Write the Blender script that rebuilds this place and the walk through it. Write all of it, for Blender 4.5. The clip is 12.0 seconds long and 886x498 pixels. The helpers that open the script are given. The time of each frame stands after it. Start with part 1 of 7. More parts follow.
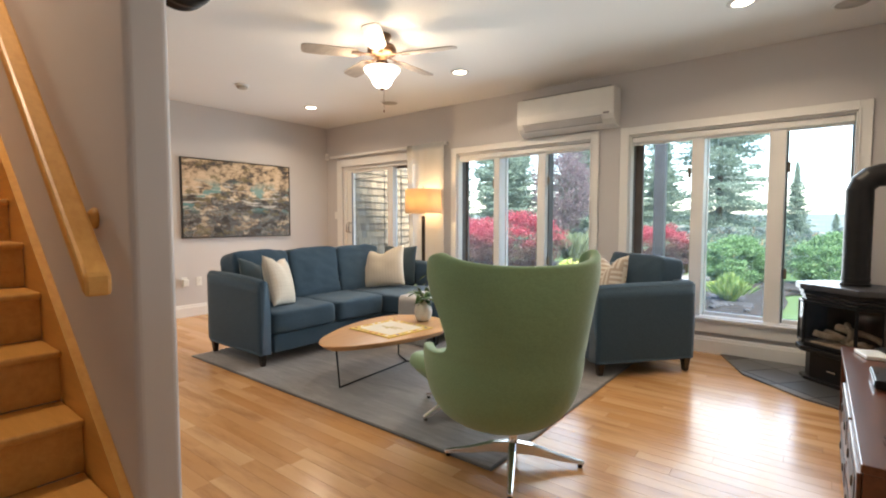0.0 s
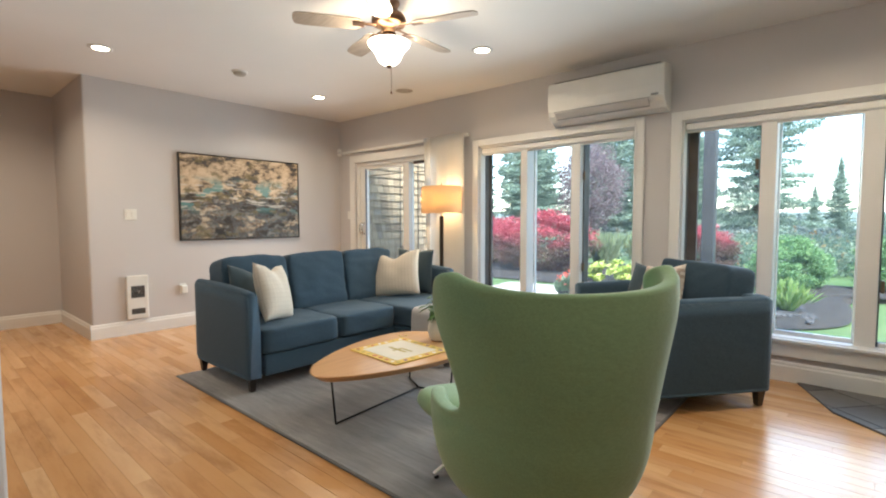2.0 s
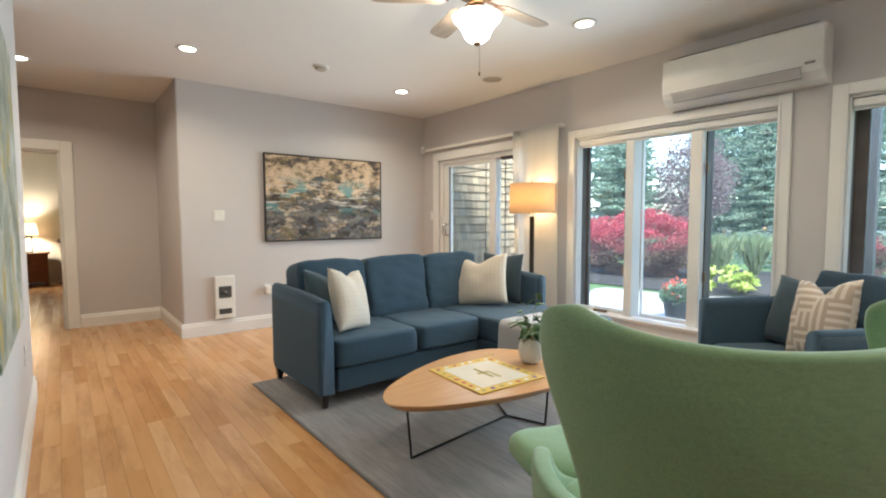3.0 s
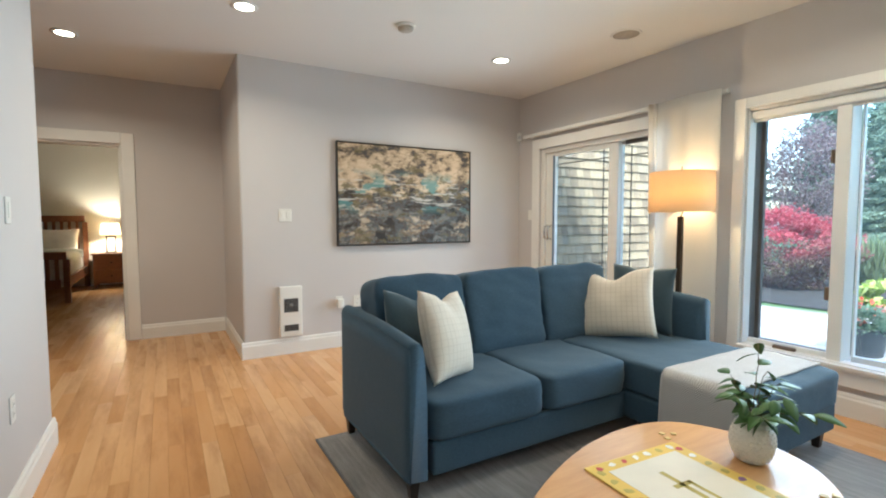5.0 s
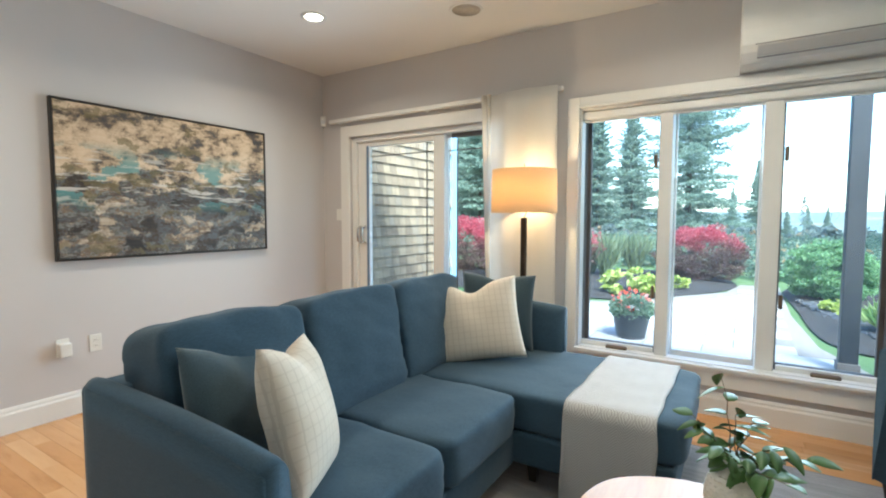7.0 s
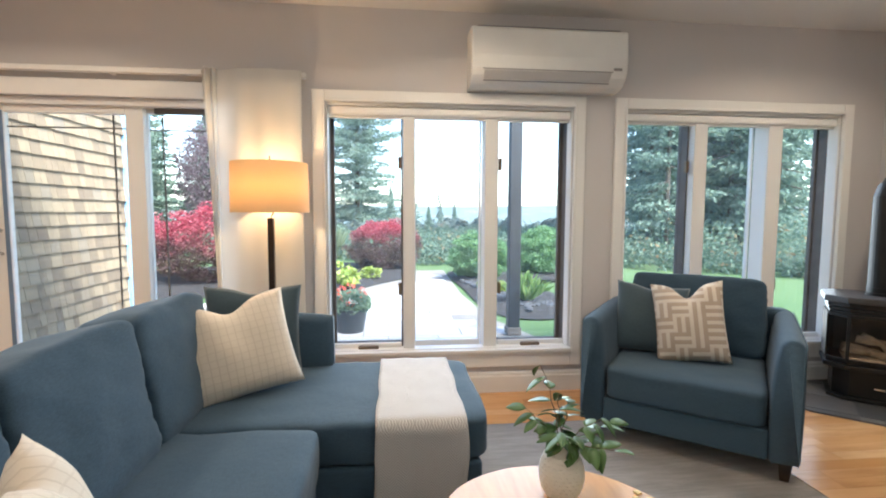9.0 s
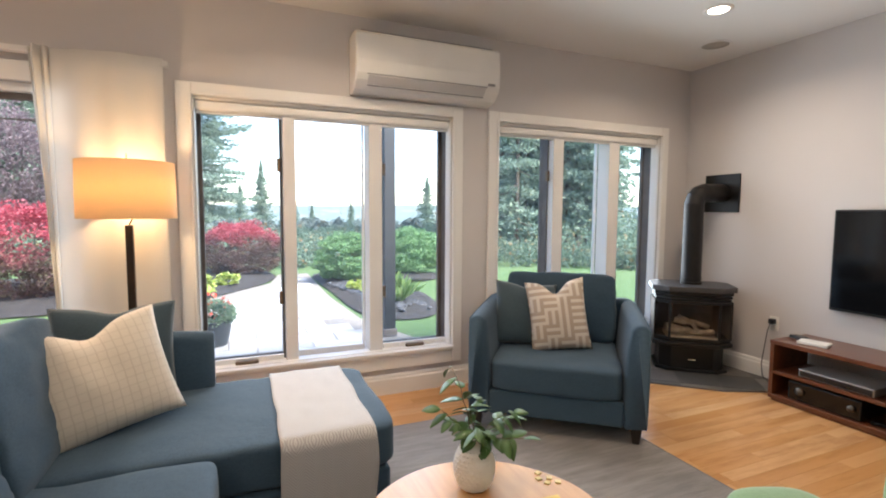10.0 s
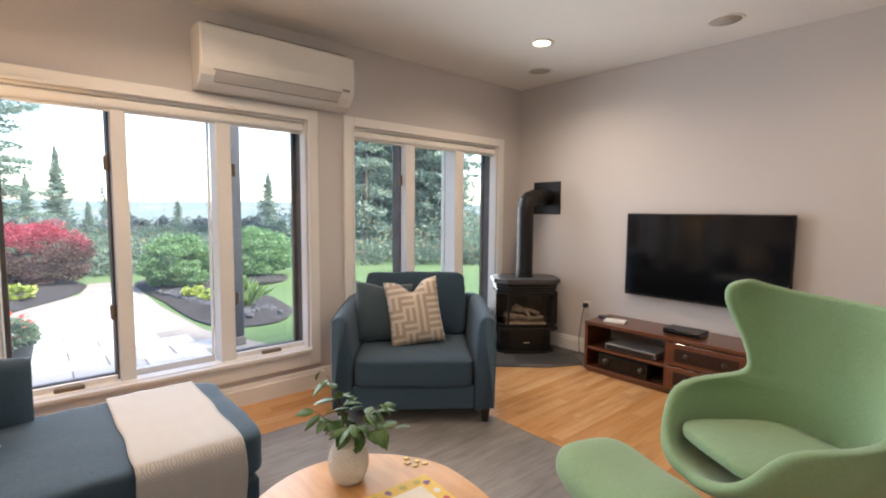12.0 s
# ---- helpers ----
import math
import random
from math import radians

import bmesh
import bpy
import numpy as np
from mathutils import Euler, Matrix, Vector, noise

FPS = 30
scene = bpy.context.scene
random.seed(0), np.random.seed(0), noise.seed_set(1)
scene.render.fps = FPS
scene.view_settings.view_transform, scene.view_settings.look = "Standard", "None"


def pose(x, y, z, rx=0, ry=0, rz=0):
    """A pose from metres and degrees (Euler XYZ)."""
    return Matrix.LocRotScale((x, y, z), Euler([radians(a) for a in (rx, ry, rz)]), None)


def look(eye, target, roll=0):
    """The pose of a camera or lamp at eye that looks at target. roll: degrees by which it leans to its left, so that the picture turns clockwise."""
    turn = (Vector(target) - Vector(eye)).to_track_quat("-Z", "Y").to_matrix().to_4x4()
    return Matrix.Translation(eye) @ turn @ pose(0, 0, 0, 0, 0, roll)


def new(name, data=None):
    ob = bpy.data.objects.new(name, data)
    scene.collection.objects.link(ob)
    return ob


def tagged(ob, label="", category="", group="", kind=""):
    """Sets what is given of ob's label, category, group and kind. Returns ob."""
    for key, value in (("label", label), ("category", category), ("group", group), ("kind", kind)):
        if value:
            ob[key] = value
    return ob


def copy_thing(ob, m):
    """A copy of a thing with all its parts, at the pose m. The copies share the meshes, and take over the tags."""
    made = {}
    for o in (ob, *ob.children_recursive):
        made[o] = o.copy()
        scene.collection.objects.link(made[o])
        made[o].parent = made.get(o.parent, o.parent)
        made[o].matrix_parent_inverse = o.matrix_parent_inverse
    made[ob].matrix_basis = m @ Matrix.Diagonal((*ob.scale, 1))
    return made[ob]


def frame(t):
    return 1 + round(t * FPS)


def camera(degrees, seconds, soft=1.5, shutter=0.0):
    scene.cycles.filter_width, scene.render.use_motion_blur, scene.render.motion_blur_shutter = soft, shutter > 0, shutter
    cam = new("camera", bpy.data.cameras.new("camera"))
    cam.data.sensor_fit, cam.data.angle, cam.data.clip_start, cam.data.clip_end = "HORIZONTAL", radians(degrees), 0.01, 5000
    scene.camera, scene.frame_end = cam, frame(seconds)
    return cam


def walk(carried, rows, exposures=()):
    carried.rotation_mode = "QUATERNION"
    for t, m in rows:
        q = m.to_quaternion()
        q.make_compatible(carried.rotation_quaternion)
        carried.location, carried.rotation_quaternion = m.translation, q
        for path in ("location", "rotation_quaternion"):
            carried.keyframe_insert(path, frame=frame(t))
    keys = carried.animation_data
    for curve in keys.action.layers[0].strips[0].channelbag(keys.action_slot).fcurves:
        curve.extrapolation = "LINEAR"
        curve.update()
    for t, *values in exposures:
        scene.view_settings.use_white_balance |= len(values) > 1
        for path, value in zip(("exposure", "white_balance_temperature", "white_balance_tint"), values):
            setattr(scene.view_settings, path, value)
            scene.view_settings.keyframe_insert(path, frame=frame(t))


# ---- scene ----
cam = camera(85.9, 12.0, soft=2.0)
# seconds, eye x y z, yaw, pitch, roll
PATH = [
    (0.0, -0.826, 1.704, 1.228, 38.33, -3.29, 0.0),
    (0.5, -0.870, 1.812, 1.232, 38.57, -3.40, 0.0),
    (1.0, -0.940, 1.928, 1.234, 38.63, -3.39, -0.1),
    (1.5, -1.055, 2.064, 1.238, 39.21, -3.37, -0.1),
    (2.0, -1.188, 2.222, 1.250, 41.18, -3.44, -0.1),
    (2.5, -1.350, 2.386, 1.257, 45.81, -3.44, -0.1),
    (3.0, -1.540, 2.525, 1.264, 51.20, -3.47, -0.1),
    (3.5, -1.782, 2.647, 1.271, 56.85, -3.42, -0.1),
    (3.7, -1.883, 2.687, 1.274, 58.28, -3.44, -0.1),
    (5.3, -2.743, 2.968, 1.279, 59.70, -3.53, -0.05),
    (5.5, -2.849, 2.999, 1.281, 58.29, -3.56, -0.05),
    (6.0, -3.098, 3.051, 1.288, 52.10, -3.61, -0.05),
    (6.5, -3.319, 3.095, 1.293, 42.87, -3.68, 0.0),
    (7.0, -3.507, 3.154, 1.294, 32.15, -3.68, 0.1),
    (9.0, -4.077, 3.288, 1.340, -5.93, -4.42, 0.2),
    (9.5, -4.166, 3.312, 1.352, -14.55, -4.38, 0.25),
    (10.0, -4.272, 3.304, 1.378, -22.87, -4.42, 0.3),
    (10.5, -4.355, 3.282, 1.388, -29.84, -4.42, 0.35),
    (11.0, -4.398, 3.259, 1.406, -34.93, -4.68, 0.35),
    (11.5, -4.408, 3.243, 1.414, -38.71, -4.65, 0.45),
    (12.0, -4.407, 3.231, 1.422, -41.13, -4.62, 0.45),
]
walk(cam, [(t, pose(x, y, z, 90 + pitch, 0, yaw) @ pose(0, 0, 0, 0, 0, roll)) for t, x, y, z, yaw, pitch, roll in PATH],
     exposures=[(0.0, 2.68, 6600, 11), (2.0, 2.68, 6250, 7), (4.5, 2.70, 5700, 1), (7.0, 2.69, 5600, 0), (9.0, 2.70, 6150, 10), (12.0, 2.58, 6800, 18)])

# ---- main measures ----
XW, XE, YN, H = -7.2, -0.252, 6.708, 2.74      # painting wall, television wall, window wall, ceiling
YS = -0.7                                      # closing wall behind the start
XD = -8.57                                     # wall with the bedroom door
YJ = 3.51                                      # where the painting wall ends
SW0, SW1, SWE, SWW = 2.215, 2.335, -2.36, -5.98 # wall beside the stairs: its two faces and two ends
GROUND = -0.15


# ---- world and lights ----
def light(name, kind, where, energy, color, **more):
    data = bpy.data.lights.new(name, kind)
    data.energy, data.color = energy, color
    if "size" in more:
        data.shape, data.size = more.get("shape", "DISK"), more["size"]
        if "size_y" in more:
            data.shape, data.size_y = "RECTANGLE", more["size_y"]
    if "radius" in more:
        data.shadow_soft_size = more["radius"]
    if "spread" in more:
        data.spread = radians(more["spread"])
    ob = new(name, data)
    ob.matrix_world = where
    return ob


world = bpy.data.worlds.new("overcast_sky")
scene.world = world
world.use_nodes = True
wn, wl = world.node_tree.nodes, world.node_tree.links
sky = wn.new("ShaderNodeTexSky")
sky.sky_type, sky.sun_disc = "NISHITA", False
sky.sun_elevation, sky.sun_rotation = radians(48), radians(145)
sky.air_density, sky.dust_density, sky.ozone_density = 1.0, 1.2, 1.0
wl.new(sky.outputs[0], wn["Background"].inputs[0])
wn["Background"].inputs[1].default_value = 0.15

sun_data = bpy.data.lights.new("sun", "SUN")
sun_data.energy, sun_data.angle, sun_data.color = 2.6, radians(25), (1.0, 0.97, 0.92)
sun = new("sun", sun_data)
sun.matrix_world = pose(0, 0, 30, 42, 0, 35)

DAY = (0.82, 0.935, 1.0)
WARM = (1.0, 0.79, 0.57)
SKY_W = 4.7
light("window_daylight", "AREA", look((-3.655, YN - 0.06, 1.28), (-3.655, 0, 1.28)), SKY_W, DAY, size=1.7, size_y=1.7, spread=120)
light("window_daylight", "AREA", look((-1.49, YN - 0.06, 1.28), (-1.49, 0, 1.28)), SKY_W, DAY, size=1.7, size_y=1.7, spread=120)
light("window_daylight", "AREA", look((-5.9, YN - 0.06, 1.1), (-5.9, 0, 1.1)), SKY_W * 0.8, DAY, size=1.6, size_y=1.9, spread=120)
# the last one is unseen, added on the grid to brighten the egg chair
CANS = [(-6.17, 5.64), (-3.735, 5.66), (-1.30, 5.63), (-6.17, 3.44), (-7.37, 2.29), (-1.30, 3.44)]
for cx, cy in CANS:
    light("downlight_lamp", "AREA", pose(cx, cy, H - 0.012), 1.0 if cx == -1.30 and cy < 4 else 2.5, WARM, size=0.10, spread=150)
light("fan_lamp", "POINT", pose(-3.665, 4.495, 2.455), 3.1, WARM, radius=0.035)
light("floor_lamp_bulb", "POINT", pose(-4.843, 6.385, 1.50), 2.2, (1.0, 0.67, 0.35), radius=0.035)
light("bedside_lamp_bulb", "POINT", pose(-13.72, 2.02, 1.10), 10, (1.0, 0.83, 0.62), radius=0.04)
# unseen fill added in the shaft to brighten the stairs; it has no fitting
light("stairwell_fill", "AREA", pose(-3.6, 1.7, 4.1), 5.5, WARM, size=0.3)


# ---- shader helpers ----
class Nodes:
    """A small wrapper round one material's nodes."""

    def __init__(self, name):
        self.mat = bpy.data.materials.new(name)
        self.mat.use_nodes = True
        self.n, self.l = self.mat.node_tree.nodes, self.mat.node_tree.links
        self.b = self.n["Principled BSDF"]

    def add(self, kind, **values):
        node = self.n.new(kind)
        for key, value in values.items():
            node.inputs[key].default_value = value
        return node

    def link(self, a, b):
        self.l.new(a, b)

    def coords(self, scale=(1, 1, 1), random_shift=False):
        tc, mp = self.add("ShaderNodeTexCoord"), self.add("ShaderNodeMapping")
        mp.inputs["Scale"].default_value = scale
        self.link(tc.outputs["Object"], mp.inputs["Vector"])
        if random_shift:
            info, geo = self.add("ShaderNodeObjectInfo"), self.add("ShaderNodeNewGeometry")
            s = self.math("ADD", info.outputs["Random"], geo.outputs["Random Per Island"])
            m = self.math("MULTIPLY", s, 37.0)
            c = self.add("ShaderNodeCombineXYZ")
            for k in range(3):
                self.link(m, c.inputs[k])
            self.link(c.outputs[0], mp.inputs["Location"])
        return mp.outputs["Vector"]

    def math(self, op, a, b=0.0):
        node = self.n.new("ShaderNodeMath")
        node.operation = op
        for k, v in enumerate((a, b)):
            if isinstance(v, (int, float)):
                node.inputs[k].default_value = v
            else:
                self.link(v, node.inputs[k])
        return node.outputs[0]

    def noise(self, vec, scale, detail=3.0, rough=0.55):
        node = self.add("ShaderNodeTexNoise", Scale=scale, Detail=detail, Roughness=rough)
        self.link(vec, node.inputs["Vector"])
        return node.outputs["Fac"]

    def ramp(self, fac, stops):
        node = self.n.new("ShaderNodeValToRGB")
        el = node.color_ramp.elements
        while len(el) < len(stops):
            el.new(0.5)
        for e, (p, c) in zip(el, stops):
            e.position, e.color = p, (*c, 1)
        self.link(fac, node.inputs[0])
        return node.outputs[0]

    def mix(self, fac, a, b, kind="MIX"):
        node = self.n.new("ShaderNodeMix")
        node.data_type, node.blend_type = "RGBA", kind
        for k, v in ((0, fac), (6, a), (7, b)):
            if isinstance(v, (int, float)):
                node.inputs[k].default_value = v
            elif isinstance(v, tuple):
                node.inputs[k].default_value = (*v, 1)
            else:
                self.link(v, node.inputs[k])
        return node.outputs[2]

    def bump(self, height, strength, distance=0.002):
        node = self.add("ShaderNodeBump", Strength=strength, Distance=distance)
        self.link(height, node.inputs["Height"])
        self.link(node.outputs[0], self.b.inputs["Normal"])


def surface(name, color, rough=0.6, var=0.12, scale=3.0, fine=90.0, bump=0.15, metal=0.0, sheen=0.0, coat=0.0, depth=0.002, shift=False, spec=0.5):
    """A plain surface with variation at two scales and a fine relief."""
    m = Nodes(name)
    vec = m.coords(random_shift=shift)
    big, small = m.noise(vec, scale), m.noise(vec, fine, 2.0)
    c = m.mix(m.ramp(big, [(0.3, (0, 0, 0)), (0.7, (1, 1, 1))]), tuple(v * (1 - var) for v in color), tuple(min(1, v * (1 + var)) for v in color))
    c = m.mix(m.math("MULTIPLY", small, var), c, tuple(v * 0.45 for v in color))
    m.link(c, m.b.inputs["Base Color"])
    m.link(m.math("ADD", m.math("MULTIPLY", big, 0.16), rough - 0.08), m.b.inputs["Roughness"])
    m.b.inputs["Metallic"].default_value = metal
    m.b.inputs["Sheen Weight"].default_value = sheen
    m.b.inputs["Coat Weight"].default_value = coat
    m.b.inputs["Specular IOR Level"].default_value = spec
    m.bump(small, bump, depth)
    return m.mat


def wood(name, dark, light_c, rough=0.35, coat=0.0, grain=(2.0, 26.0, 26.0), vary=0.0, knots=True):
    """Wood with its grain along x; vary spreads the tone from piece to piece."""
    m = Nodes(name)
    vec = m.coords(grain, random_shift=True)
    g = m.noise(vec, 1.6, 5.0, 0.62)
    tone = g
    if vary:
        info, geo = m.add("ShaderNodeObjectInfo"), m.add("ShaderNodeNewGeometry")
        r = m.math("FRACT", m.math("ADD", info.outputs["Random"], geo.outputs["Random Per Island"]))
        tone = m.math("ADD", m.math("MULTIPLY", g, 1 - vary), m.math("MULTIPLY", r, vary))
    c = m.ramp(tone, [(0.25, dark), (0.75, light_c)])
    if knots:
        k = m.noise(m.coords((3.0, 9.0, 9.0), random_shift=True), 1.3, 4.0, 0.7)
        c = m.mix(m.ramp(k, [(0.60, (0, 0, 0)), (0.76, (0.7, 0.7, 0.7))]), c, tuple(v * 0.42 for v in dark))
    m.link(c, m.b.inputs["Base Color"])
    m.link(m.math("ADD", m.math("MULTIPLY", g, 0.14), rough - 0.07), m.b.inputs["Roughness"])
    m.b.inputs["Coat Weight"].default_value = coat
    m.b.inputs["Coat Roughness"].default_value = 0.12
    m.bump(g, 0.12, 0.001)
    return m.mat


def fabric(name, color, weave=420.0, var=0.18, sheen=0.25):
    """Woven cloth: threads both ways, soft blotches."""
    m = Nodes(name)
    vec = m.coords()
    a, b = m.noise(m.coords((weave, weave * 0.12, weave * 0.5)), 1.0, 2.0), m.noise(m.coords((weave * 0.12, weave, weave)), 1.0, 2.0)
    w = m.math("MULTIPLY", m.math("ADD", a, b), 0.5)
    big = m.noise(vec, 2.2, 4.0)
    c = m.mix(m.ramp(w, [(0.35, (0, 0, 0)), (0.65, (1, 1, 1))]), tuple(v * (1 - var) for v in color), tuple(v * (1 + var) for v in color))
    c = m.mix(m.math("MULTIPLY", big, 0.3), c, tuple(v * 0.65 for v in color))
    m.link(c, m.b.inputs["Base Color"])
    m.b.inputs["Roughness"].default_value = 0.9
    m.b.inputs["Specular IOR Level"].default_value = 0.2
    m.b.inputs["Sheen Weight"].default_value = sheen
    m.b.inputs["Sheen Roughness"].default_value = 0.5
    crease = m.noise(m.coords((1.0, 1.0, 1.6)), 9.0, 3.0, 0.6)
    soft = m.add("ShaderNodeBump", Strength=0.35, Distance=0.010)
    m.link(crease, soft.inputs["Height"])
    m.bump(w, 0.35, 0.0012)
    m.link(soft.outputs[0], m.b.inputs["Normal"].links[0].from_node.inputs["Normal"])
    return m.mat


def glowing(name, color, strength, base=(0.9, 0.88, 0.82)):
    m = Nodes(name)
    m.b.inputs["Base Color"].default_value = (*base, 1)
    m.b.inputs["Emission Color"].default_value = (*color, 1)
    m.b.inputs["Emission Strength"].default_value = strength
    return m.mat


def pane_glass(name, tint=(0.97, 0.99, 0.98), haze_veil=0.022):
    """Clear glass with more gloss at a slant and a thin pale film that imitates haze by scattering a little daylight.
    """
    m = Nodes(name)
    clear, gloss, film = m.n.new("ShaderNodeBsdfTransparent"), m.n.new("ShaderNodeBsdfGlossy"), m.n.new("ShaderNodeBsdfTranslucent")
    m1, m2, slant = m.n.new("ShaderNodeMixShader"), m.n.new("ShaderNodeMixShader"), m.n.new("ShaderNodeLayerWeight")
    clear.inputs[0].default_value = (*tint, 1)
    film.inputs[0].default_value = (0.86, 0.94, 0.97, 1)
    gloss.inputs["Roughness"].default_value = 0.02
    slant.inputs["Blend"].default_value = 0.5
    m.link(m.math("ADD", m.math("MULTIPLY", m.math("POWER", slant.outputs["Facing"], 5.0), 0.5), 0.02), m2.inputs[0])
    m1.inputs[0].default_value = haze_veil
    m.link(clear.outputs[0], m1.inputs[1])
    m.link(film.outputs[0], m1.inputs[2])
    m.link(m1.outputs[0], m2.inputs[1])
    m.link(gloss.outputs[0], m2.inputs[2])
    m.link(m2.outputs[0], m.n["Material Output"].inputs[0])
    return m.mat


WALL = surface("grey_wall_paint", (0.60, 0.575, 0.565), 0.75, 0.025, 0.8, 260, 0.10, depth=0.001)
BEDWALL = surface("bedroom_paint", (0.66, 0.62, 0.54), 0.75, 0.025, 0.8, 260, 0.10, depth=0.001)
CEIL = surface("ceiling_paint", (0.80, 0.785, 0.76), 0.85, 0.02, 0.7, 300, 0.12, depth=0.001)
TRIM = surface("white_trim_paint", (0.82, 0.81, 0.78), 0.4, 0.03, 2.0, 140, 0.05)
PLASTIC = surface("white_plastic", (0.80, 0.79, 0.75), 0.38, 0.03, 4, 200, 0.03)


def floor_wood():
    """Satin maple strips: tone from board to board, long grain, brown mineral streaks and small flecks."""
    m = Nodes("maple_floorboard")
    info, geo = m.add("ShaderNodeObjectInfo"), m.add("ShaderNodeNewGeometry")
    r = m.math("FRACT", m.math("ADD", info.outputs["Random"], geo.outputs["Random Per Island"]))
    c = m.ramp(r, [(0.0, (0.52, 0.262, 0.098)), (0.18, (0.60, 0.325, 0.135)), (0.5, (0.65, 0.370, 0.165)), (0.8, (0.69, 0.410, 0.195)), (1.0, (0.72, 0.455, 0.235))])
    g = m.noise(m.coords((1.1, 9.0, 9.0), random_shift=True), 1.5, 5.0, 0.58)
    c = m.mix(m.ramp(g, [(0.25, (0.45, 0.45, 0.45)), (0.80, (0, 0, 0))]), c, (0.47, 0.215, 0.068))
    streak = m.noise(m.coords((0.9, 5.0, 5.0), random_shift=True), 1.2, 5.0, 0.68)
    c = m.mix(m.ramp(streak, [(0.48, (0, 0, 0)), (0.74, (0.70, 0.70, 0.70))]), c, (0.30, 0.125, 0.042))
    m.link(c, m.b.inputs["Base Color"])
    m.link(m.math("ADD", m.math("MULTIPLY", g, 0.10), 0.19), m.b.inputs["Roughness"])
    m.b.inputs["Specular IOR Level"].default_value = 0.36
    m.b.inputs["Coat Weight"].default_value = 0.10
    m.b.inputs["Coat Roughness"].default_value = 0.09
    m.bump(g, 0.05, 0.001)
    return m.mat


PLANK = floor_wood()
STAIRWOOD = wood("honey_stair_wood", (0.58, 0.28, 0.058), (0.74, 0.41, 0.115), 0.42, 0.03, (2.2, 22.0, 22.0), 0.1, False)
BLUE = fabric("slate_blue_upholstery", (0.050, 0.088, 0.127), 420, 0.18, 0.1)
LEGWOOD = wood("dark_leg_wood", (0.012, 0.008, 0.006), (0.035, 0.022, 0.015), 0.35, 0.2, knots=False)
GREEN = fabric("sage_green_felt", (0.235, 0.37, 0.205), 300, 0.10, 0.3)
CHROME = surface("polished_steel", (0.72, 0.72, 0.72), 0.2, 0.04, 6, 200, 0.02, 1.0)
BLACKMETAL = surface("black_metal", (0.018, 0.018, 0.018), 0.42, 0.15, 5, 120, 0.05, 0.6)
GLASS = pane_glass("window_glass")
DOORGLASS = pane_glass("door_glass", haze_veil=0.004)
DARKFRAME = surface("weathered_dark_frame", (0.13, 0.115, 0.105), 0.6, 0.2, 6, 120, 0.2)


# ---- mesh helpers ----
def part(name, bm, material, parent=None, label="", smooth=False):
    """Links a bmesh as one mesh object under a thing or a part."""
    me = bpy.data.meshes.new(name)
    bm.normal_update()
    bm.to_mesh(me)
    bm.free()
    me.materials.append(material)
    if smooth:
        me.polygons.foreach_set("use_smooth", [True] * len(me.polygons))
    ob = new(name, me)
    if parent:
        ob.parent = parent
    if label:
        tagged(ob, label)
    return ob


def empty(name, m, label, category, group="", kind=""):
    ob = new(name)
    ob.empty_display_size = 0.1
    ob.matrix_world = m
    return tagged(ob, label, category, group, kind)


def box(x0, y0, z0, x1, y1, z1, bevel=0.0, seg=1, bm=None):
    """A box between two corners, its edges rounded by bevel."""
    b = bmesh.new()
    vs = bmesh.ops.create_cube(b, size=1)["verts"]
    bmesh.ops.scale(b, vec=(abs(x1 - x0), abs(y1 - y0), abs(z1 - z0)), verts=vs)
    bmesh.ops.translate(b, vec=((x0 + x1) / 2, (y0 + y1) / 2, (z0 + z1) / 2), verts=vs)
    if bevel:
        bmesh.ops.bevel(b, geom=b.edges[:], offset=bevel, segments=seg, affect="EDGES", profile=0.5)
    return b if bm is None else join(bm, b)


def join(bm, other, m=None):
    if m is not None:
        other.transform(m)
    tmp = bpy.data.meshes.new("tmp")
    other.to_mesh(tmp)
    other.free()
    bm.from_mesh(tmp)
    bpy.data.meshes.remove(tmp)
    return bm


def lathe(profile, seg=32, bm=None):
    """Turns a profile of (radius, z) round z."""
    b = bmesh.new() if bm is None else bm
    rings = []
    for r, z in profile:
        if r < 1e-5:
            rings.append([b.verts.new((0, 0, z))])
        else:
            rings.append([b.verts.new((r * math.cos(math.tau * k / seg), r * math.sin(math.tau * k / seg), z)) for k in range(seg)])
    for lo, hi in zip(rings, rings[1:]):
        for k in range(seg):
            q = [lo[k % len(lo)], lo[(k + 1) % len(lo)], hi[(k + 1) % len(hi)], hi[k % len(hi)]]
            q = list(dict.fromkeys(q))
            if len(q) > 2:
                b.faces.new(q)
    return b


def tube(points, radius, seg=10, bm=None, taper=1.0):
    """A round bar along points, with capped ends."""
    b = bmesh.new() if bm is None else bm
    pts = [Vector(p) for p in points]
    rings = []
    side = None
    for i, p in enumerate(pts):
        d = (pts[min(i + 1, len(pts) - 1)] - pts[max(i - 1, 0)]).normalized()
        if side is None:
            side = d.orthogonal().normalized()
        side = (side - d * side.dot(d)).normalized()
        up = d.cross(side)
        r = radius * (1 + (taper - 1) * i / max(1, len(pts) - 1))
        rings.append([b.verts.new(p + r * (math.cos(math.tau * k / seg) * side + math.sin(math.tau * k / seg) * up)) for k in range(seg)])
    for lo, hi in zip(rings, rings[1:]):
        for k in range(seg):
            b.faces.new((lo[k], lo[(k + 1) % seg], hi[(k + 1) % seg], hi[k]))
    b.faces.new(rings[0][::-1])
    b.faces.new(rings[-1])
    return b


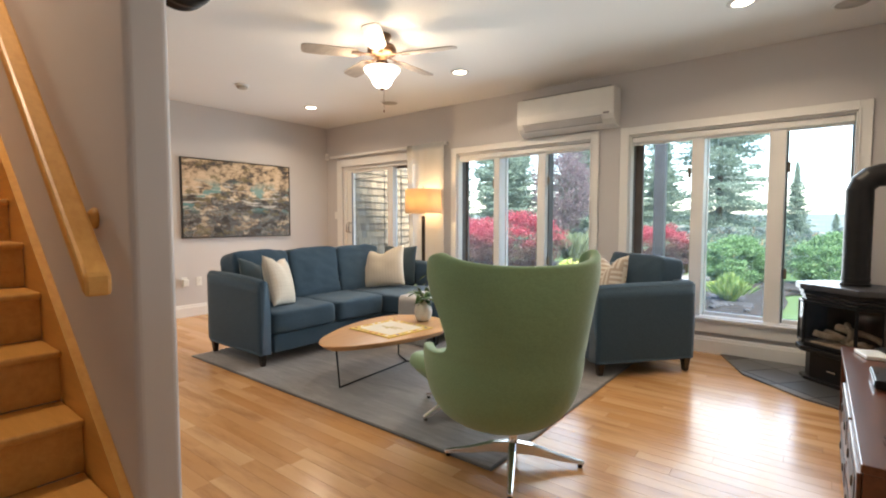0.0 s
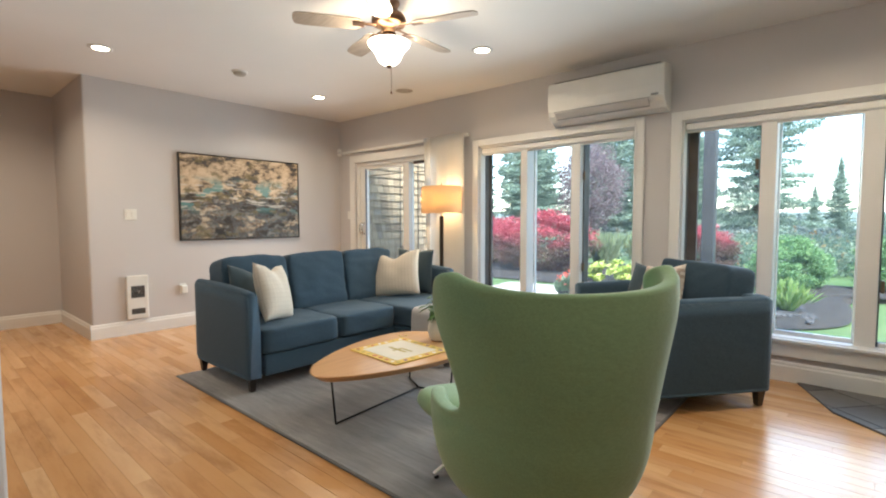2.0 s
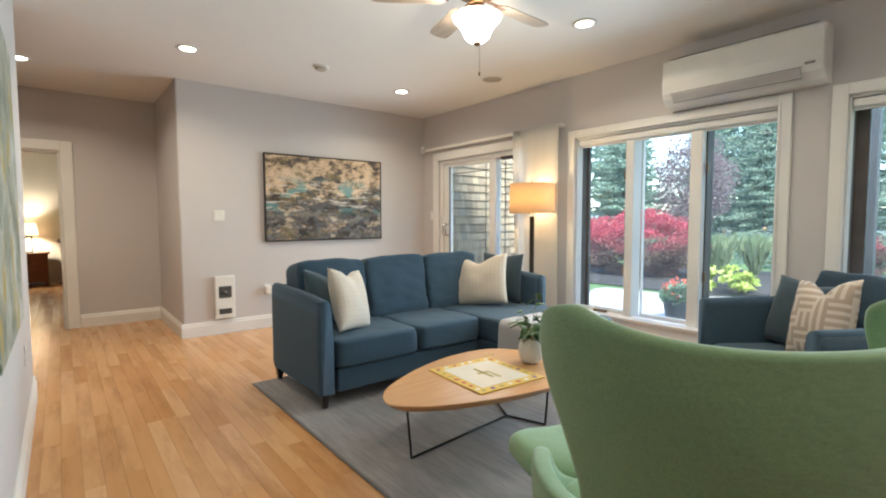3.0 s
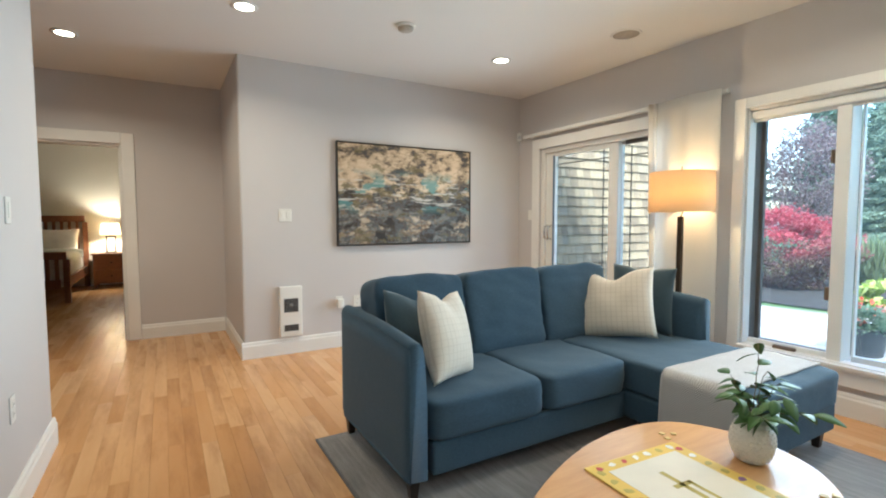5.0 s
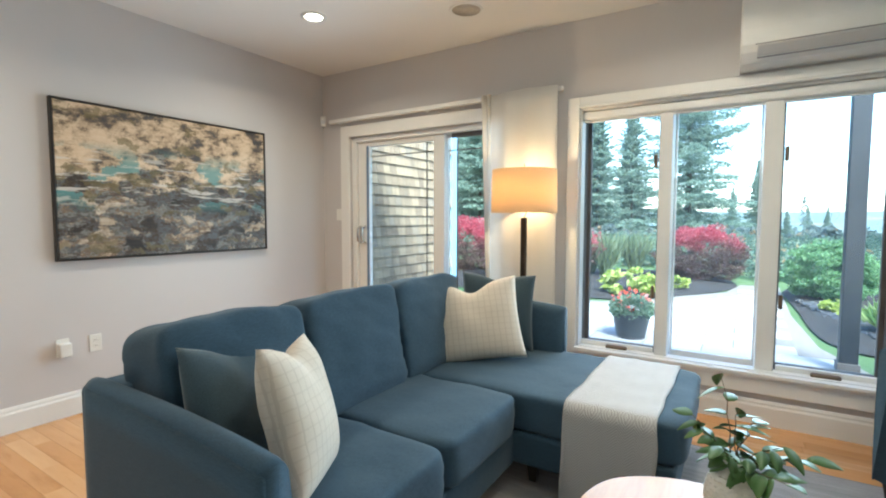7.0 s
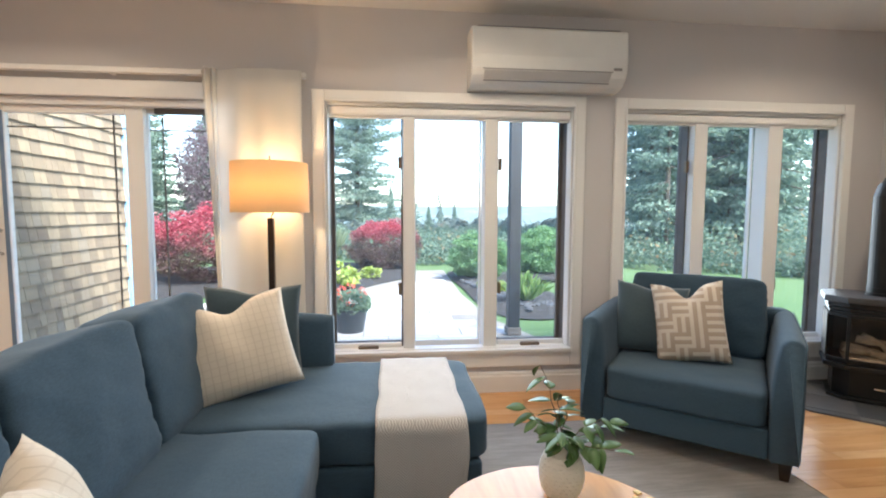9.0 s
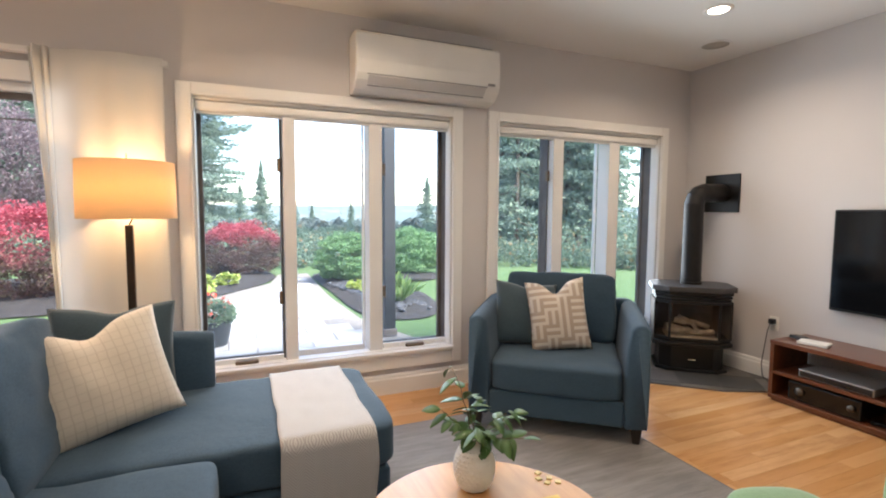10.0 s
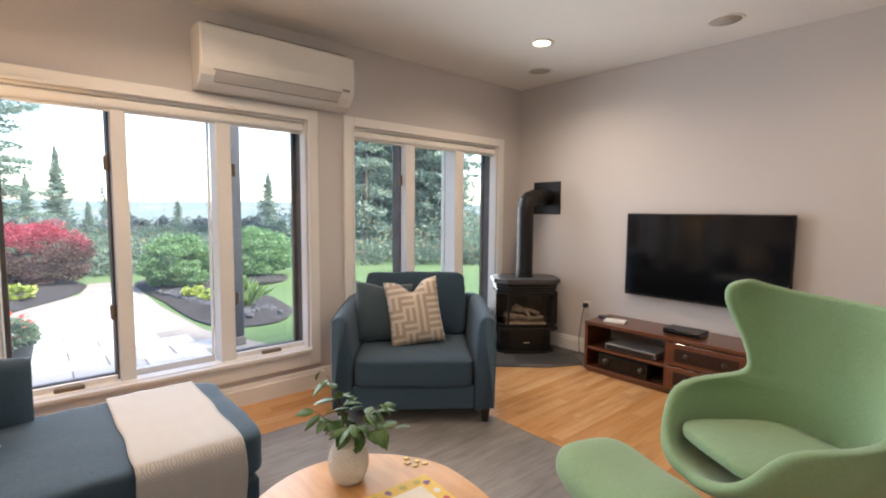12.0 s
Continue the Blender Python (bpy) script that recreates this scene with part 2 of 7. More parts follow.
def prism(outline, z0, z1, bevel=0.0, seg=2):
    """A flat plate of the given outline, from z0 to z1."""
    b = bmesh.new()
    lo = [b.verts.new((x, y, z0)) for x, y in outline]
    hi = [b.verts.new((x, y, z1)) for x, y in outline]
    b.faces.new(lo[::-1])
    top = b.faces.new(hi)
    n = len(outline)
    for k in range(n):
        b.faces.new((lo[k], lo[(k + 1) % n], hi[(k + 1) % n], hi[k]))
    bmesh.ops.recalc_face_normals(b, faces=b.faces[:])
    if bevel:
        bmesh.ops.bevel(b, geom=[e for e in b.edges if abs(e.verts[0].co.z - e.verts[1].co.z) < 1e-6], offset=bevel, segments=seg, affect="EDGES", profile=0.5)
    return b


def structure(name, bm, material, label, category, smooth=False):
    return tagged(part(name, bm, material, smooth=smooth), label, category, kind="structure")


def wall_x(name, y0, y1, x0, x1, z1, holes, material, label, z0=0.0):
    """A wall along x between faces y0 and y1, with holes (xa, xb, za, zb) through it."""
    bm = bmesh.new()
    xs = x0
    for xa, xb, za, zb in sorted(holes):
        box(xs, y0, z0, xa, y1, z1, bm=bm)
        if za > z0:
            box(xa, y0, z0, xb, y1, za, bm=bm)
        if zb < z1:
            box(xa, y0, zb, xb, y1, z1, bm=bm)
        xs = xb
    box(xs, y0, z0, x1, y1, z1, bm=bm)
    return structure(name, bm, material, label, "wall")


def wall_y(name, x0, x1, y0, y1, z1, holes, material, label, z0=0.0):
    bm = bmesh.new()
    ys = y0
    for ya, yb, za, zb in sorted(holes):
        box(x0, ys, z0, x1, ya, z1, bm=bm)
        if za > z0:
            box(x0, ya, z0, x1, yb, za, bm=bm)
        if zb < z1:
            box(x0, ya, zb, x1, yb, z1, bm=bm)
        ys = yb
    box(x0, ys, z0, x1, y1, z1, bm=bm)
    return structure(name, bm, material, label, "wall")


# ---- walls, floor, ceiling ----
W1 = (-4.545, -2.765, 0.31, 2.10)
W2 = (-2.365, -0.615, 0.31, 2.10)
SD = (-6.83, -5.00, 0.03, 2.09)
wall_x("wall_north", YN, YN + 0.24, XW, XE + 0.22, H, [W1, W2, SD], WALL, "grey painted wall with two wide windows and a patio door")
wall_y("wall_east", XE, XE + 0.2, YS, YN, H, [], WALL, "grey painted wall behind the television and stove")
jog = bmesh.new()
box(XW - 0.2, YJ, 0, XW, YN + 0.22, H, bm=jog)
box(XD - 0.1, YJ, 0, XW - 0.2, YJ + 0.15, H, bm=jog)
bmesh.ops.bevel(jog, geom=[e for e in jog.edges if all(abs(v.co.x - XW) < 1e-4 and abs(v.co.y - YJ) < 1e-4 for v in e.verts)], offset=0.02, segments=4, affect="EDGES", profile=0.5)
structure("wall_west", jog, WALL, "grey painted wall with a rounded outer corner, behind the sofa", "wall")
DOOR = (1.74, 2.555, 0.0, 2.06)
wall_y("wall_hall", XD - 0.12, XD, YS, YJ, H, [DOOR], WALL, "grey painted hall wall with a bedroom doorway")
wall_x("wall_south", YS - 0.15, YS, XD - 0.12, XE + 0.2, H, [], WALL, "plain grey wall that closes the room")
sw = box(SWW, SW0, 0, SWE, SW1, H)
bmesh.ops.bevel(sw, geom=[e for e in sw.edges if abs(e.verts[0].co.z - e.verts[1].co.z) > 1], offset=0.02, segments=4, affect="EDGES", profile=0.5)
structure("wall_stairs", sw, WALL, "grey painted wall with rounded ends beside the stairs", "wall")
wall_x("wall_stairs_south", 1.08, 1.20, SWW, -2.0, 4.2, [], WALL, "plain grey wall on the far side of the stairs")
shaft = bmesh.new()
box(SWW, SW0, H + 0.12, -2.5, SW1, 4.2, bm=shaft)
box(SWW - 0.12, 1.08, H + 0.12, SWW, SW1, 4.2, bm=shaft)
box(-2.6, 1.08, H + 0.12, -2.38, SW1, 4.2, bm=shaft)
box(SWW - 0.12, 1.08, 4.2, -2.38, SW1, 4.3, bm=shaft)
structure("wall_stairwell", shaft, WALL, "grey walls closing the stairwell above", "wall")
ceil = bmesh.new()
for x0, y0, x1, y1 in ((XD - 0.12, YS, SWW, YN), (-2.5, YS, XE + 0.2, YN), (SWW, YS, -2.5, 1.2), (SWW, SW0, -2.5, YN)):
    box(x0, y0, H, x1, y1, H + 0.12, bm=ceil)
structure("ceiling", ceil, CEIL, "flat white painted ceiling with recessed lights", "ceiling")

# bedroom shell
wall_y("wall_bedroom_west", -14.17, -14.05, -2.0, 3.9, H, [], BEDWALL, "cream bedroom wall behind the bed")
wall_x("wall_bedroom_north", 3.8, 3.9, -14.05, XD - 0.12, H, [], BEDWALL, "plain cream bedroom wall")
wall_x("wall_bedroom_south", -2.1, -2.0, -14.17, XD - 0.12, H, [], BEDWALL, "plain cream bedroom wall")
bc = bmesh.new()
box(-14.17, -2.1, H, XD - 0.12, 3.9, H + 0.1, bm=bc)
structure("ceiling_bedroom", bc, CEIL, "white bedroom ceiling", "ceiling")
bw = bmesh.new()
box(XD - 0.18, -2.0, 0, XD - 0.125, 1.70, H, bm=bw)
box(XD - 0.18, 2.64, 0, XD - 0.125, 3.8, H, bm=bw)
structure("wall_bedroom_east", bw, BEDWALL, "plain cream bedroom wall beside the door", "wall")
sub = bmesh.new()
box(-14.17, -2.1, -0.12, XE + 0.2, YN + 0.22, -0.012, bm=sub)
SUBFLOOR = structure("floor", sub, PLANK, "honey maple strip floor with a satin varnish", "floor")


def baseboard(name, x0, y0, x1, y1, out):
    """A tall moulded baseboard from one point to another, out: the way it stands off the wall."""
    d = Vector((x1 - x0, y1 - y0, 0))
    length = d.length
    prof = [(0, 0), (0.018, 0), (0.018, 0.115), (0.012, 0.128), (0.012, 0.140), (0.005, 0.155), (0, 0.155)]
    b = bmesh.new()
    ends = []
    n = Vector((out[0], out[1], 0))
    for s in (0, 1):
        base = Vector((x0, y0, 0)) + d * s
        ends.append([b.verts.new(base + n * p + Vector((0, 0, z))) for p, z in prof])
    k = len(prof)
    for i in range(k):
        b.faces.new((ends[0][i], ends[0][(i + 1) % k], ends[1][(i + 1) % k], ends[1][i]))
    b.faces.new(ends[0])
    b.faces.new(ends[1][::-1])
    bmesh.ops.recalc_face_normals(b, faces=b.faces[:])
    return structure(name, b, TRIM, "tall white painted baseboard", "baseboard")


baseboard("baseboard_west", XW, YJ - 0.018, XW, YN, (1, 0))
baseboard("baseboard_jog", XD, YJ, XW, YJ, (0, -1))
baseboard("baseboard_hall", XD, 2.675, XD, YJ - 0.018, (1, 0))
baseboard("baseboard_hall_south", XD, YS, XD, 1.62, (1, 0))
baseboard("baseboard_north", SD[1] + 0.1, YN, XE - 0.018, YN, (0, -1))
baseboard("baseboard_north_end", XW + 0.018, YN, SD[0] - 0.11, YN, (0, -1))
baseboard("baseboard_east", XE, YS, XE, YN, (-1, 0))
baseboard("baseboard_stairs", SWW - 0.018, SW1, SWE, SW1, (0, 1))
baseboard("baseboard_stairs_end", SWW, SW0, SWW, SW1, (-1, 0))

# ---- windows ----
def frame_ring(x0, x1, z0, z1, w, y0, y1, bevel=0.004):
    """A mitred-looking frame of four bars round an opening in a wall along x; w: widths left, right, bottom, top."""
    l, r, b, t = w
    bm = bmesh.new()
    box(x0, y0, z0, x0 + l, y1, z1, bevel, 1, bm)
    box(x1 - r, y0, z0, x1, y1, z1, bevel, 1, bm)
    box(x0 + l, y0, z1 - t, x1 - r, y1, z1, bevel, 1, bm)
    box(x0 + l, y0, z0, x1 - r, y1, z0 + b, bevel, 1, bm)
    return bm


CRANK = surface("bronze_crank_cover", (0.20, 0.14, 0.09), 0.45, 0.15, 8, 150, 0.1, 0.5)


def window(name, x0, x1, z0, z1, panes, casements, label):
    root = empty(name, pose((x0 + x1) / 2, YN, z0), label, "window", kind="structure")
    inv = root.matrix_world.inverted()

    def put(n, bm, mat, parent=root, lab="", smooth=False):
        bm.transform(inv)
        return part(n, bm, mat, parent, lab, smooth)

    put("casing", frame_ring(x0 - 0.090, x1 + 0.085, z0 - 0.115, z1 + 0.078, (0.090, 0.085, 0.105, 0.078), YN - 0.024, YN - 0.001), TRIM)
    put("casing_bead", frame_ring(x0 - 0.018, x1 + 0.018, z0 - 0.018, z1 + 0.018, (0.018,) * 4, YN - 0.034, YN - 0.0245, 0.003), TRIM)
    put("window_sill", box(x0 - 0.01, YN - 0.045, z0 - 0.004, x1 + 0.01, YN + 0.09, z0 + 0.022, 0.005, 2), TRIM)
    put("jamb_liner", frame_ring(x0 + 0.001, x1 - 0.001, z0 + 0.022, z1, (0.012, 0.012, 0.006, 0.02), YN + 0.002, YN + 0.10), TRIM)
    put("roller_shade", box(x0 + 0.015, YN + 0.012, z1 - 0.085, x1 - 0.015, YN + 0.075, z1 - 0.022, 0.018, 3), TRIM, lab="rolled-up white roller blind in its headbox")
    put("shade_rail", box(x0 + 0.02, YN + 0.035, z1 - 0.102, x1 - 0.02, YN + 0.055, z1 - 0.086, 0.004), TRIM)
    zb, zt = z0 + 0.045, z1 - 0.05
    for k in (1, 2):
        a, b = panes[k - 1][1], panes[k][0]
        put("mullion", box(a + 0.013, YN + 0.03, z0 + 0.022, b - 0.013, YN + 0.183, z1 - 0.02, 0.006, 2), TRIM)
    for k, (a, b) in enumerate(panes):
        lo = x0 + 0.002 if k == 0 else a - 0.012
        hi = x1 - 0.002 if k == 2 else b + 0.012
        dark = casements[k]
        sash = put("sash", frame_ring(lo, hi, z0 + 0.002, z1 - 0.002, (a - lo, hi - b, zb - z0 - 0.002, z1 - 0.002 - zt), YN + 0.185, YN + 0.225, 0.003), DARKFRAME if dark else TRIM,
                   lab="dark bronze outer sash" if dark else "white fixed sash")
        g = put("pane", box(a - 0.003, YN + 0.200, zb - 0.003, b + 0.003, YN + 0.206, zt + 0.003), GLASS, sash, "clear window glass")
        g.visible_shadow = False
        if dark:
            put("screen_channel", frame_ring(lo + 0.001, hi - 0.001, z0 + 0.024, z1 - 0.024, (0.010, 0.010, 0.012, 0.010), YN + 0.102, YN + 0.184, 0.002), DARKFRAME, sash, "dark bronze insect-screen channel")
            put("sash_rail", box(lo + 0.013, YN + 0.07, z0 + 0.0225, hi - 0.013, YN + 0.100, z0 + 0.062, 0.004), TRIM, sash, "white lower rail")
            cr = box((a + b) / 2 - 0.075, YN + 0.030, z0 + 0.0225, (a + b) / 2 + 0.075, YN + 0.068, z0 + 0.052, 0.012, 2)
            put("crank_handle", cr, CRANK, sash, "folded bronze window crank")
            for zz in (z0 + 0.42, z1 - 0.45):
                put("latch", box(hi - 0.036 if k == 0 else lo + 0.012, YN + 0.06, zz, hi - 0.014 if k == 0 else lo + 0.034, YN + 0.099, zz + 0.09, 0.005), CRANK, sash, "bronze sash latch")
    return root


window("window_1", *W1, [(-4.508, -4.020), (-3.912, -3.425), (-3.300, -2.803)], (True, False, True), "wide white-trimmed window of three lights onto the garden")
window("window_2", *W2, [(-2.280, -1.812), (-1.680, -1.205), (-1.060, -0.640)], (True, False, True), "wide white-trimmed window of three lights beside the stove")

# ---- sliding patio door ----
door = empty("door_1", pose((SD[0] + SD[1]) / 2, YN, 0), "white sliding glass patio door with divider bars, closed", "patio door", kind="structure")
dinv = door.matrix_world.inverted()
PANEL_EDGE = surface("blue_grey_door_edge", (0.16, 0.24, 0.36), 0.4, 0.1, 6, 120, 0.05)


def dput(n, bm, mat, parent=None, lab="", smooth=False):
    bm.transform(dinv)
    return part(n, bm, mat, parent or door, lab, smooth)


cas = bmesh.new()
box(SD[0] - 0.11, YN - 0.024, 0, SD[0], YN - 0.001, SD[3] + 0.11, 0.004, 1, cas)
box(SD[1], YN - 0.024, 0, SD[1] + 0.10, YN - 0.001, SD[3] + 0.11, 0.004, 1, cas)
box(SD[0], YN - 0.024, SD[3], SD[1], YN - 0.001, SD[3] + 0.11, 0.004, 1, cas)
dput("casing", cas, TRIM)
dput("jamb", frame_ring(SD[0] + 0.001, SD[1] - 0.001, SD[2], SD[3] - 0.001, (0.06, 0.06, 0.03, 0.05), YN + 0.02, YN + 0.19), TRIM)
for xa, xb, ya, nm in ((-6.77, -5.76, YN + 0.05, "sliding_panel"), (-5.86, -5.06, YN + 0.10, "fixed_panel")):
    left = 0.14 if nm == "sliding_panel" else 0.10
    pan = dput(nm, frame_ring(xa, xb, 0.06, 2.04, (left, 0.115, 0.12, 0.05 if nm == "sliding_panel" else 0.03), ya, ya + 0.045), TRIM)
    gl = dput("pane", box(xa + left - 0.004, ya + 0.018, 0.176, xb - 0.111, ya + 0.026, 2.0), DOORGLASS, pan, "clear door glass")
    gl.visible_shadow = False
    bars = bmesh.new()
    xx = xb - 0.115 - 0.09 if nm == "sliding_panel" else xa + left + 0.09
    box(xx - 0.005, ya + 0.028, 0.18, xx + 0.005, ya + 0.036, 1.99, bm=bars)
    for zz in (0.30, 1.90):
        box(xa + left, ya + 0.0282, zz - 0.005, xb - 0.115, ya + 0.0358, zz + 0.005, bm=bars)
    dput("divider_bars", bars, DARKFRAME, pan, "thin grey divider bars")
    if nm == "sliding_panel":
        dput("edge_strip", box(xa + left - 0.03, ya - 0.006, 0.10, xa + left - 0.004, ya - 0.001, 2.0), PANEL_EDGE, pan, "blue-grey glazing strip")
        for xx in (xa + 0.03, xa + 0.085):
            dput("pull_handle", tube([(xx, ya - 0.002, 1.05), (xx, ya - 0.05, 1.07), (xx, ya - 0.055, 1.13), (xx, ya - 0.05, 1.19), (xx, ya - 0.002, 1.21)], 0.011, 8), CHROME, pan, "brushed steel pull handle", True)
dput("head_blind", box(-5.70, YN + 0.07, 2.0, -5.07, YN + 0.095, 2.045, 0.006), DARKFRAME, lab="dark slim head rail")
# curtain track above the door
track = empty("curtain_rail", pose(-5.9, YN - 0.06, 2.25), "slim white curtain rail above the patio door", "curtain rail")
part("rail", box(-1.14, -0.022, -0.018, 1.24, 0.022, 0.018, 0.006, 2), TRIM, track)
for bx in (-1.05, 0.0, 1.1):
    part("bracket", box(bx - 0.012, 0.022, -0.02, bx + 0.012, 0.059, 0.02, 0.003), TRIM, track)

CURTAIN = Nodes("white_curtain_cloth")
CURTAIN.b.inputs["Base Color"].default_value = (0.80, 0.78, 0.73, 1)
CURTAIN.b.inputs["Roughness"].default_value = 0.9
CURTAIN.b.inputs["Transmission Weight"].default_value = 0.0
_tr, _mx = CURTAIN.n.new("ShaderNodeBsdfTranslucent"), CURTAIN.n.new("ShaderNodeMixShader")
_tr.inputs[0].default_value = (0.80, 0.80, 0.80, 1)
_mx.inputs[0].default_value = 0.35
_w = CURTAIN.noise(CURTAIN.coords((500, 500, 60)), 1.0, 2.0)
CURTAIN.bump(_w, 0.2, 0.001)
CURTAIN.link(CURTAIN.b.outputs[0], _mx.inputs[1])
CURTAIN.link(_tr.outputs[0], _mx.inputs[2])
CURTAIN.link(_mx.outputs[0], CURTAIN.n["Material Output"].inputs[0])


def cloth_sheet(fn, nu, nv, thick):
    """A sheet fn(u, v) with a little thickness."""
    b = bmesh.new()
    sides = []
    eps = 1e-3
    for s in (1, -1):
        rows = []
        for j in range(nv + 1):
            row = []
            for i in range(nu + 1):
                u, v = i / nu, j / nv
                p = Vector(fn(u, v))
                n = (Vector(fn(min(1, u + eps), v)) - Vector(fn(max(0, u - eps), v))).cross(Vector(fn(u, min(1, v + eps))) - Vector(fn(u, max(0, v - eps)))).normalized()
                row.append(b.verts.new(p + n * s * thick / 2))
            rows.append(row)
        sides.append(rows)
    for s, rows in enumerate(sides):
        for j in range(nv):
            for i in range(nu):
                q = (rows[j][i], rows[j][i + 1], rows[j + 1][i + 1], rows[j + 1][i])
                b.faces.new(q if s == 0 else q[::-1])
    a, c = sides
    rim = [(0, i) for i in range(nu + 1)] + [(j, nu) for j in range(1, nv + 1)] + [(nv, i) for i in range(nu - 1, -1, -1)] + [(j, 0) for j in range(nv - 1, 0, -1)]
    for (j0, i0), (j1, i1) in zip(rim, rim[1:] + rim[:1]):
        b.faces.new((a[j1][i1], a[j0][i0], c[j0][i0], c[j1][i1]))
    return b


def curtain_fn(x0, x1, amp, waves, flare, yoff):
    def fn(u, v):
        x = x0 + (x1 - x0) * u + flare * (1 - v) * (1 - u)
        bow = -0.05 * math.sin(math.pi * u)
        return (x, YN - yoff + bow + amp * math.sin(u * math.tau * waves + 0.4 * math.sin(v * 5)) * (0.65 + 0.35 * v), 0.02 + v * 2.235 + 0.012 * u)
    return fn


cu = empty("curtain", pose(-4.98, YN - 0.12, 2.25), "white lined curtain panel gathered beside the patio door", "curtain")
for nm, args, lab in (("panel", (-5.22, -4.68, 0.006, 3, 0.0, 0.115), ""), ("sheer_edge", (-5.315, -5.225, 0.020, 2, 0.12, 0.10), "cool white sheer leading edge")):
    c = cloth_sheet(curtain_fn(*args), 60, 24, 0.003)
    c.transform(cu.matrix_world.inverted())
    part(nm, c, CURTAIN.mat, cu, lab, True)

# ---- bedroom doorway ----
bd = empty("door_2", pose(XD, (DOOR[0] + DOOR[1]) / 2, 0), "white cased bedroom doorway with its door swung open inside", "door", kind="structure")
bi = bd.matrix_world.inverted()


def bput(n, bm, mat, parent=None, lab="", smooth=False):
    bm.transform(bi)
    return part(n, bm, mat, parent or bd, lab, smooth)


for sx in (XD + 0.001, XD - 0.145):
    c = bmesh.new()
    x0, x1 = (XD + 0.001, XD + 0.025) if sx > XD else (XD - 0.205, XD - 0.181)
    box(x0, DOOR[0] - 0.115, 0, x1, DOOR[0], DOOR[3] + 0.115, 0.005, 1, c)
    box(x0, DOOR[1], 0, x1, DOOR[1] + 0.115, DOOR[3] + 0.115, 0.005, 1, c)
    box(x0, DOOR[0], DOOR[3], x1, DOOR[1], DOOR[3] + 0.115, 0.005, 1, c)
    bput("casing", c, TRIM)
c = bmesh.new()
box(XD - 0.18, DOOR[0] + 0.001, 0, XD, DOOR[0] + 0.02, DOOR[3] - 0.001, 0.002, 1, c)
box(XD - 0.18, DOOR[1] - 0.02, 0, XD, DOOR[1] - 0.001, DOOR[3] - 0.001, 0.002, 1, c)
box(XD - 0.18, DOOR[0] + 0.02, DOOR[3] - 0.02, XD, DOOR[1] - 0.02, DOOR[3] - 0.001, 0.002, 1, c)
box(XD - 0.10, DOOR[1] - 0.032, 0, XD - 0.06, DOOR[1] - 0.0205, DOOR[3] - 0.02, 0.002, 1, c)
bput("jamb", c, TRIM)
leaf = bput("door_leaf", box(XD - 1.0, DOOR[1] + 0.005, 0.012, XD - 0.215, DOOR[1] + 0.043, 2.03, 0.003), TRIM, lab="open white door leaf")
for zz in (0.25, 1.05, 1.80):
    bput("hinge", box(XD - 0.175, DOOR[1] - 0.024, zz, XD - 0.145, DOOR[1] - 0.0202, zz + 0.09, 0.001), CHROME, lab="steel butt hinge")
kn = lathe([(0, 0), (0.026, 0), (0.026, 0.006), (0.010, 0.012), (0.010, 0.035), (0.026, 0.045), (0.028, 0.058), (0.018, 0.068), (0, 0.070)], 16)
kn.transform(pose(XD - 0.94, DOOR[1] + 0.005, 1.0, 90, 0, 0))
bput("door_knob", kn, CHROME, leaf, "round steel knob", True)

# ---- stairs ----
RISE, RUN, NOSE2 = 0.19, 0.2425, -2.49
st = empty("staircase", pose(-2.2, 1.7, 0), "varnished honey-coloured wooden staircase climbing beside the wall", "staircase")
si = st.matrix_world.inverted()
Y0, Y1 = 1.205, 2.205


def sput(n, bm, mat, lab="", smooth=False, parent=None):
    bm.transform(si)
    return part(n, bm, mat, parent or st, lab, smooth)


NSTEP = 14
for k in range(1, NSTEP + 1):
    xn = NOSE2 - (k - 2) * RUN
    ty = 0.022
    t = box(xn - RUN - 0.03, Y0 + 0.02, k * RISE - 0.028, xn, Y1 - ty, k * RISE, 0.010, 3)
    sput("tread", t, STAIRWOOD)
    sput("riser", box(xn - 0.045, Y0 + 0.021, (k - 1) * RISE + (0.001 if k > 1 else 0), xn - 0.030, Y1 - ty - 0.001, k * RISE - 0.0285), STAIRWOOD)
for ya, yb in ((Y1 - 0.021, Y1 + 0.009), (Y0 - 0.004, Y0 + 0.019)):
    x_lo, x_hi = NOSE2 + RUN + 0.09, NOSE2 - (NSTEP - 2) * RUN
    slope = RISE / RUN
    z_lo = 0.19 + 0.012
    prof = [(x_lo, 0.0), (x_lo, z_lo), (x_hi, z_lo + (x_lo - x_hi) * slope), (x_hi, z_lo + (x_lo - x_hi) * slope - 0.42), (x_lo - 0.20, 0.0)]
    b = bmesh.new()
    fa = [b.verts.new((x, ya, z)) for x, z in prof]
    fb = [b.verts.new((x, yb, z)) for x, z in prof]
    b.faces.new(fa)
    b.faces.new(fb[::-1])
    for i in range(len(prof)):
        b.faces.new((fa[i], fb[i], fb[(i + 1) % len(prof)], fa[(i + 1) % len(prof)]))
    bmesh.ops.recalc_face_normals(b, faces=b.faces[:])
    sput("skirt_board", b, STAIRWOOD)
hr = empty("handrail", pose(-2.35, 2.13, 1.05), "square-edged honey wood handrail on wooden wall brackets", "handrail")
rail = box(-2.6, -0.034, -0.03, 0.0, 0.034, 0.03, 0.012, 2)
for v in rail.verts:
    v.co.z += -v.co.x * 0.93
part("rail", rail, STAIRWOOD, hr)
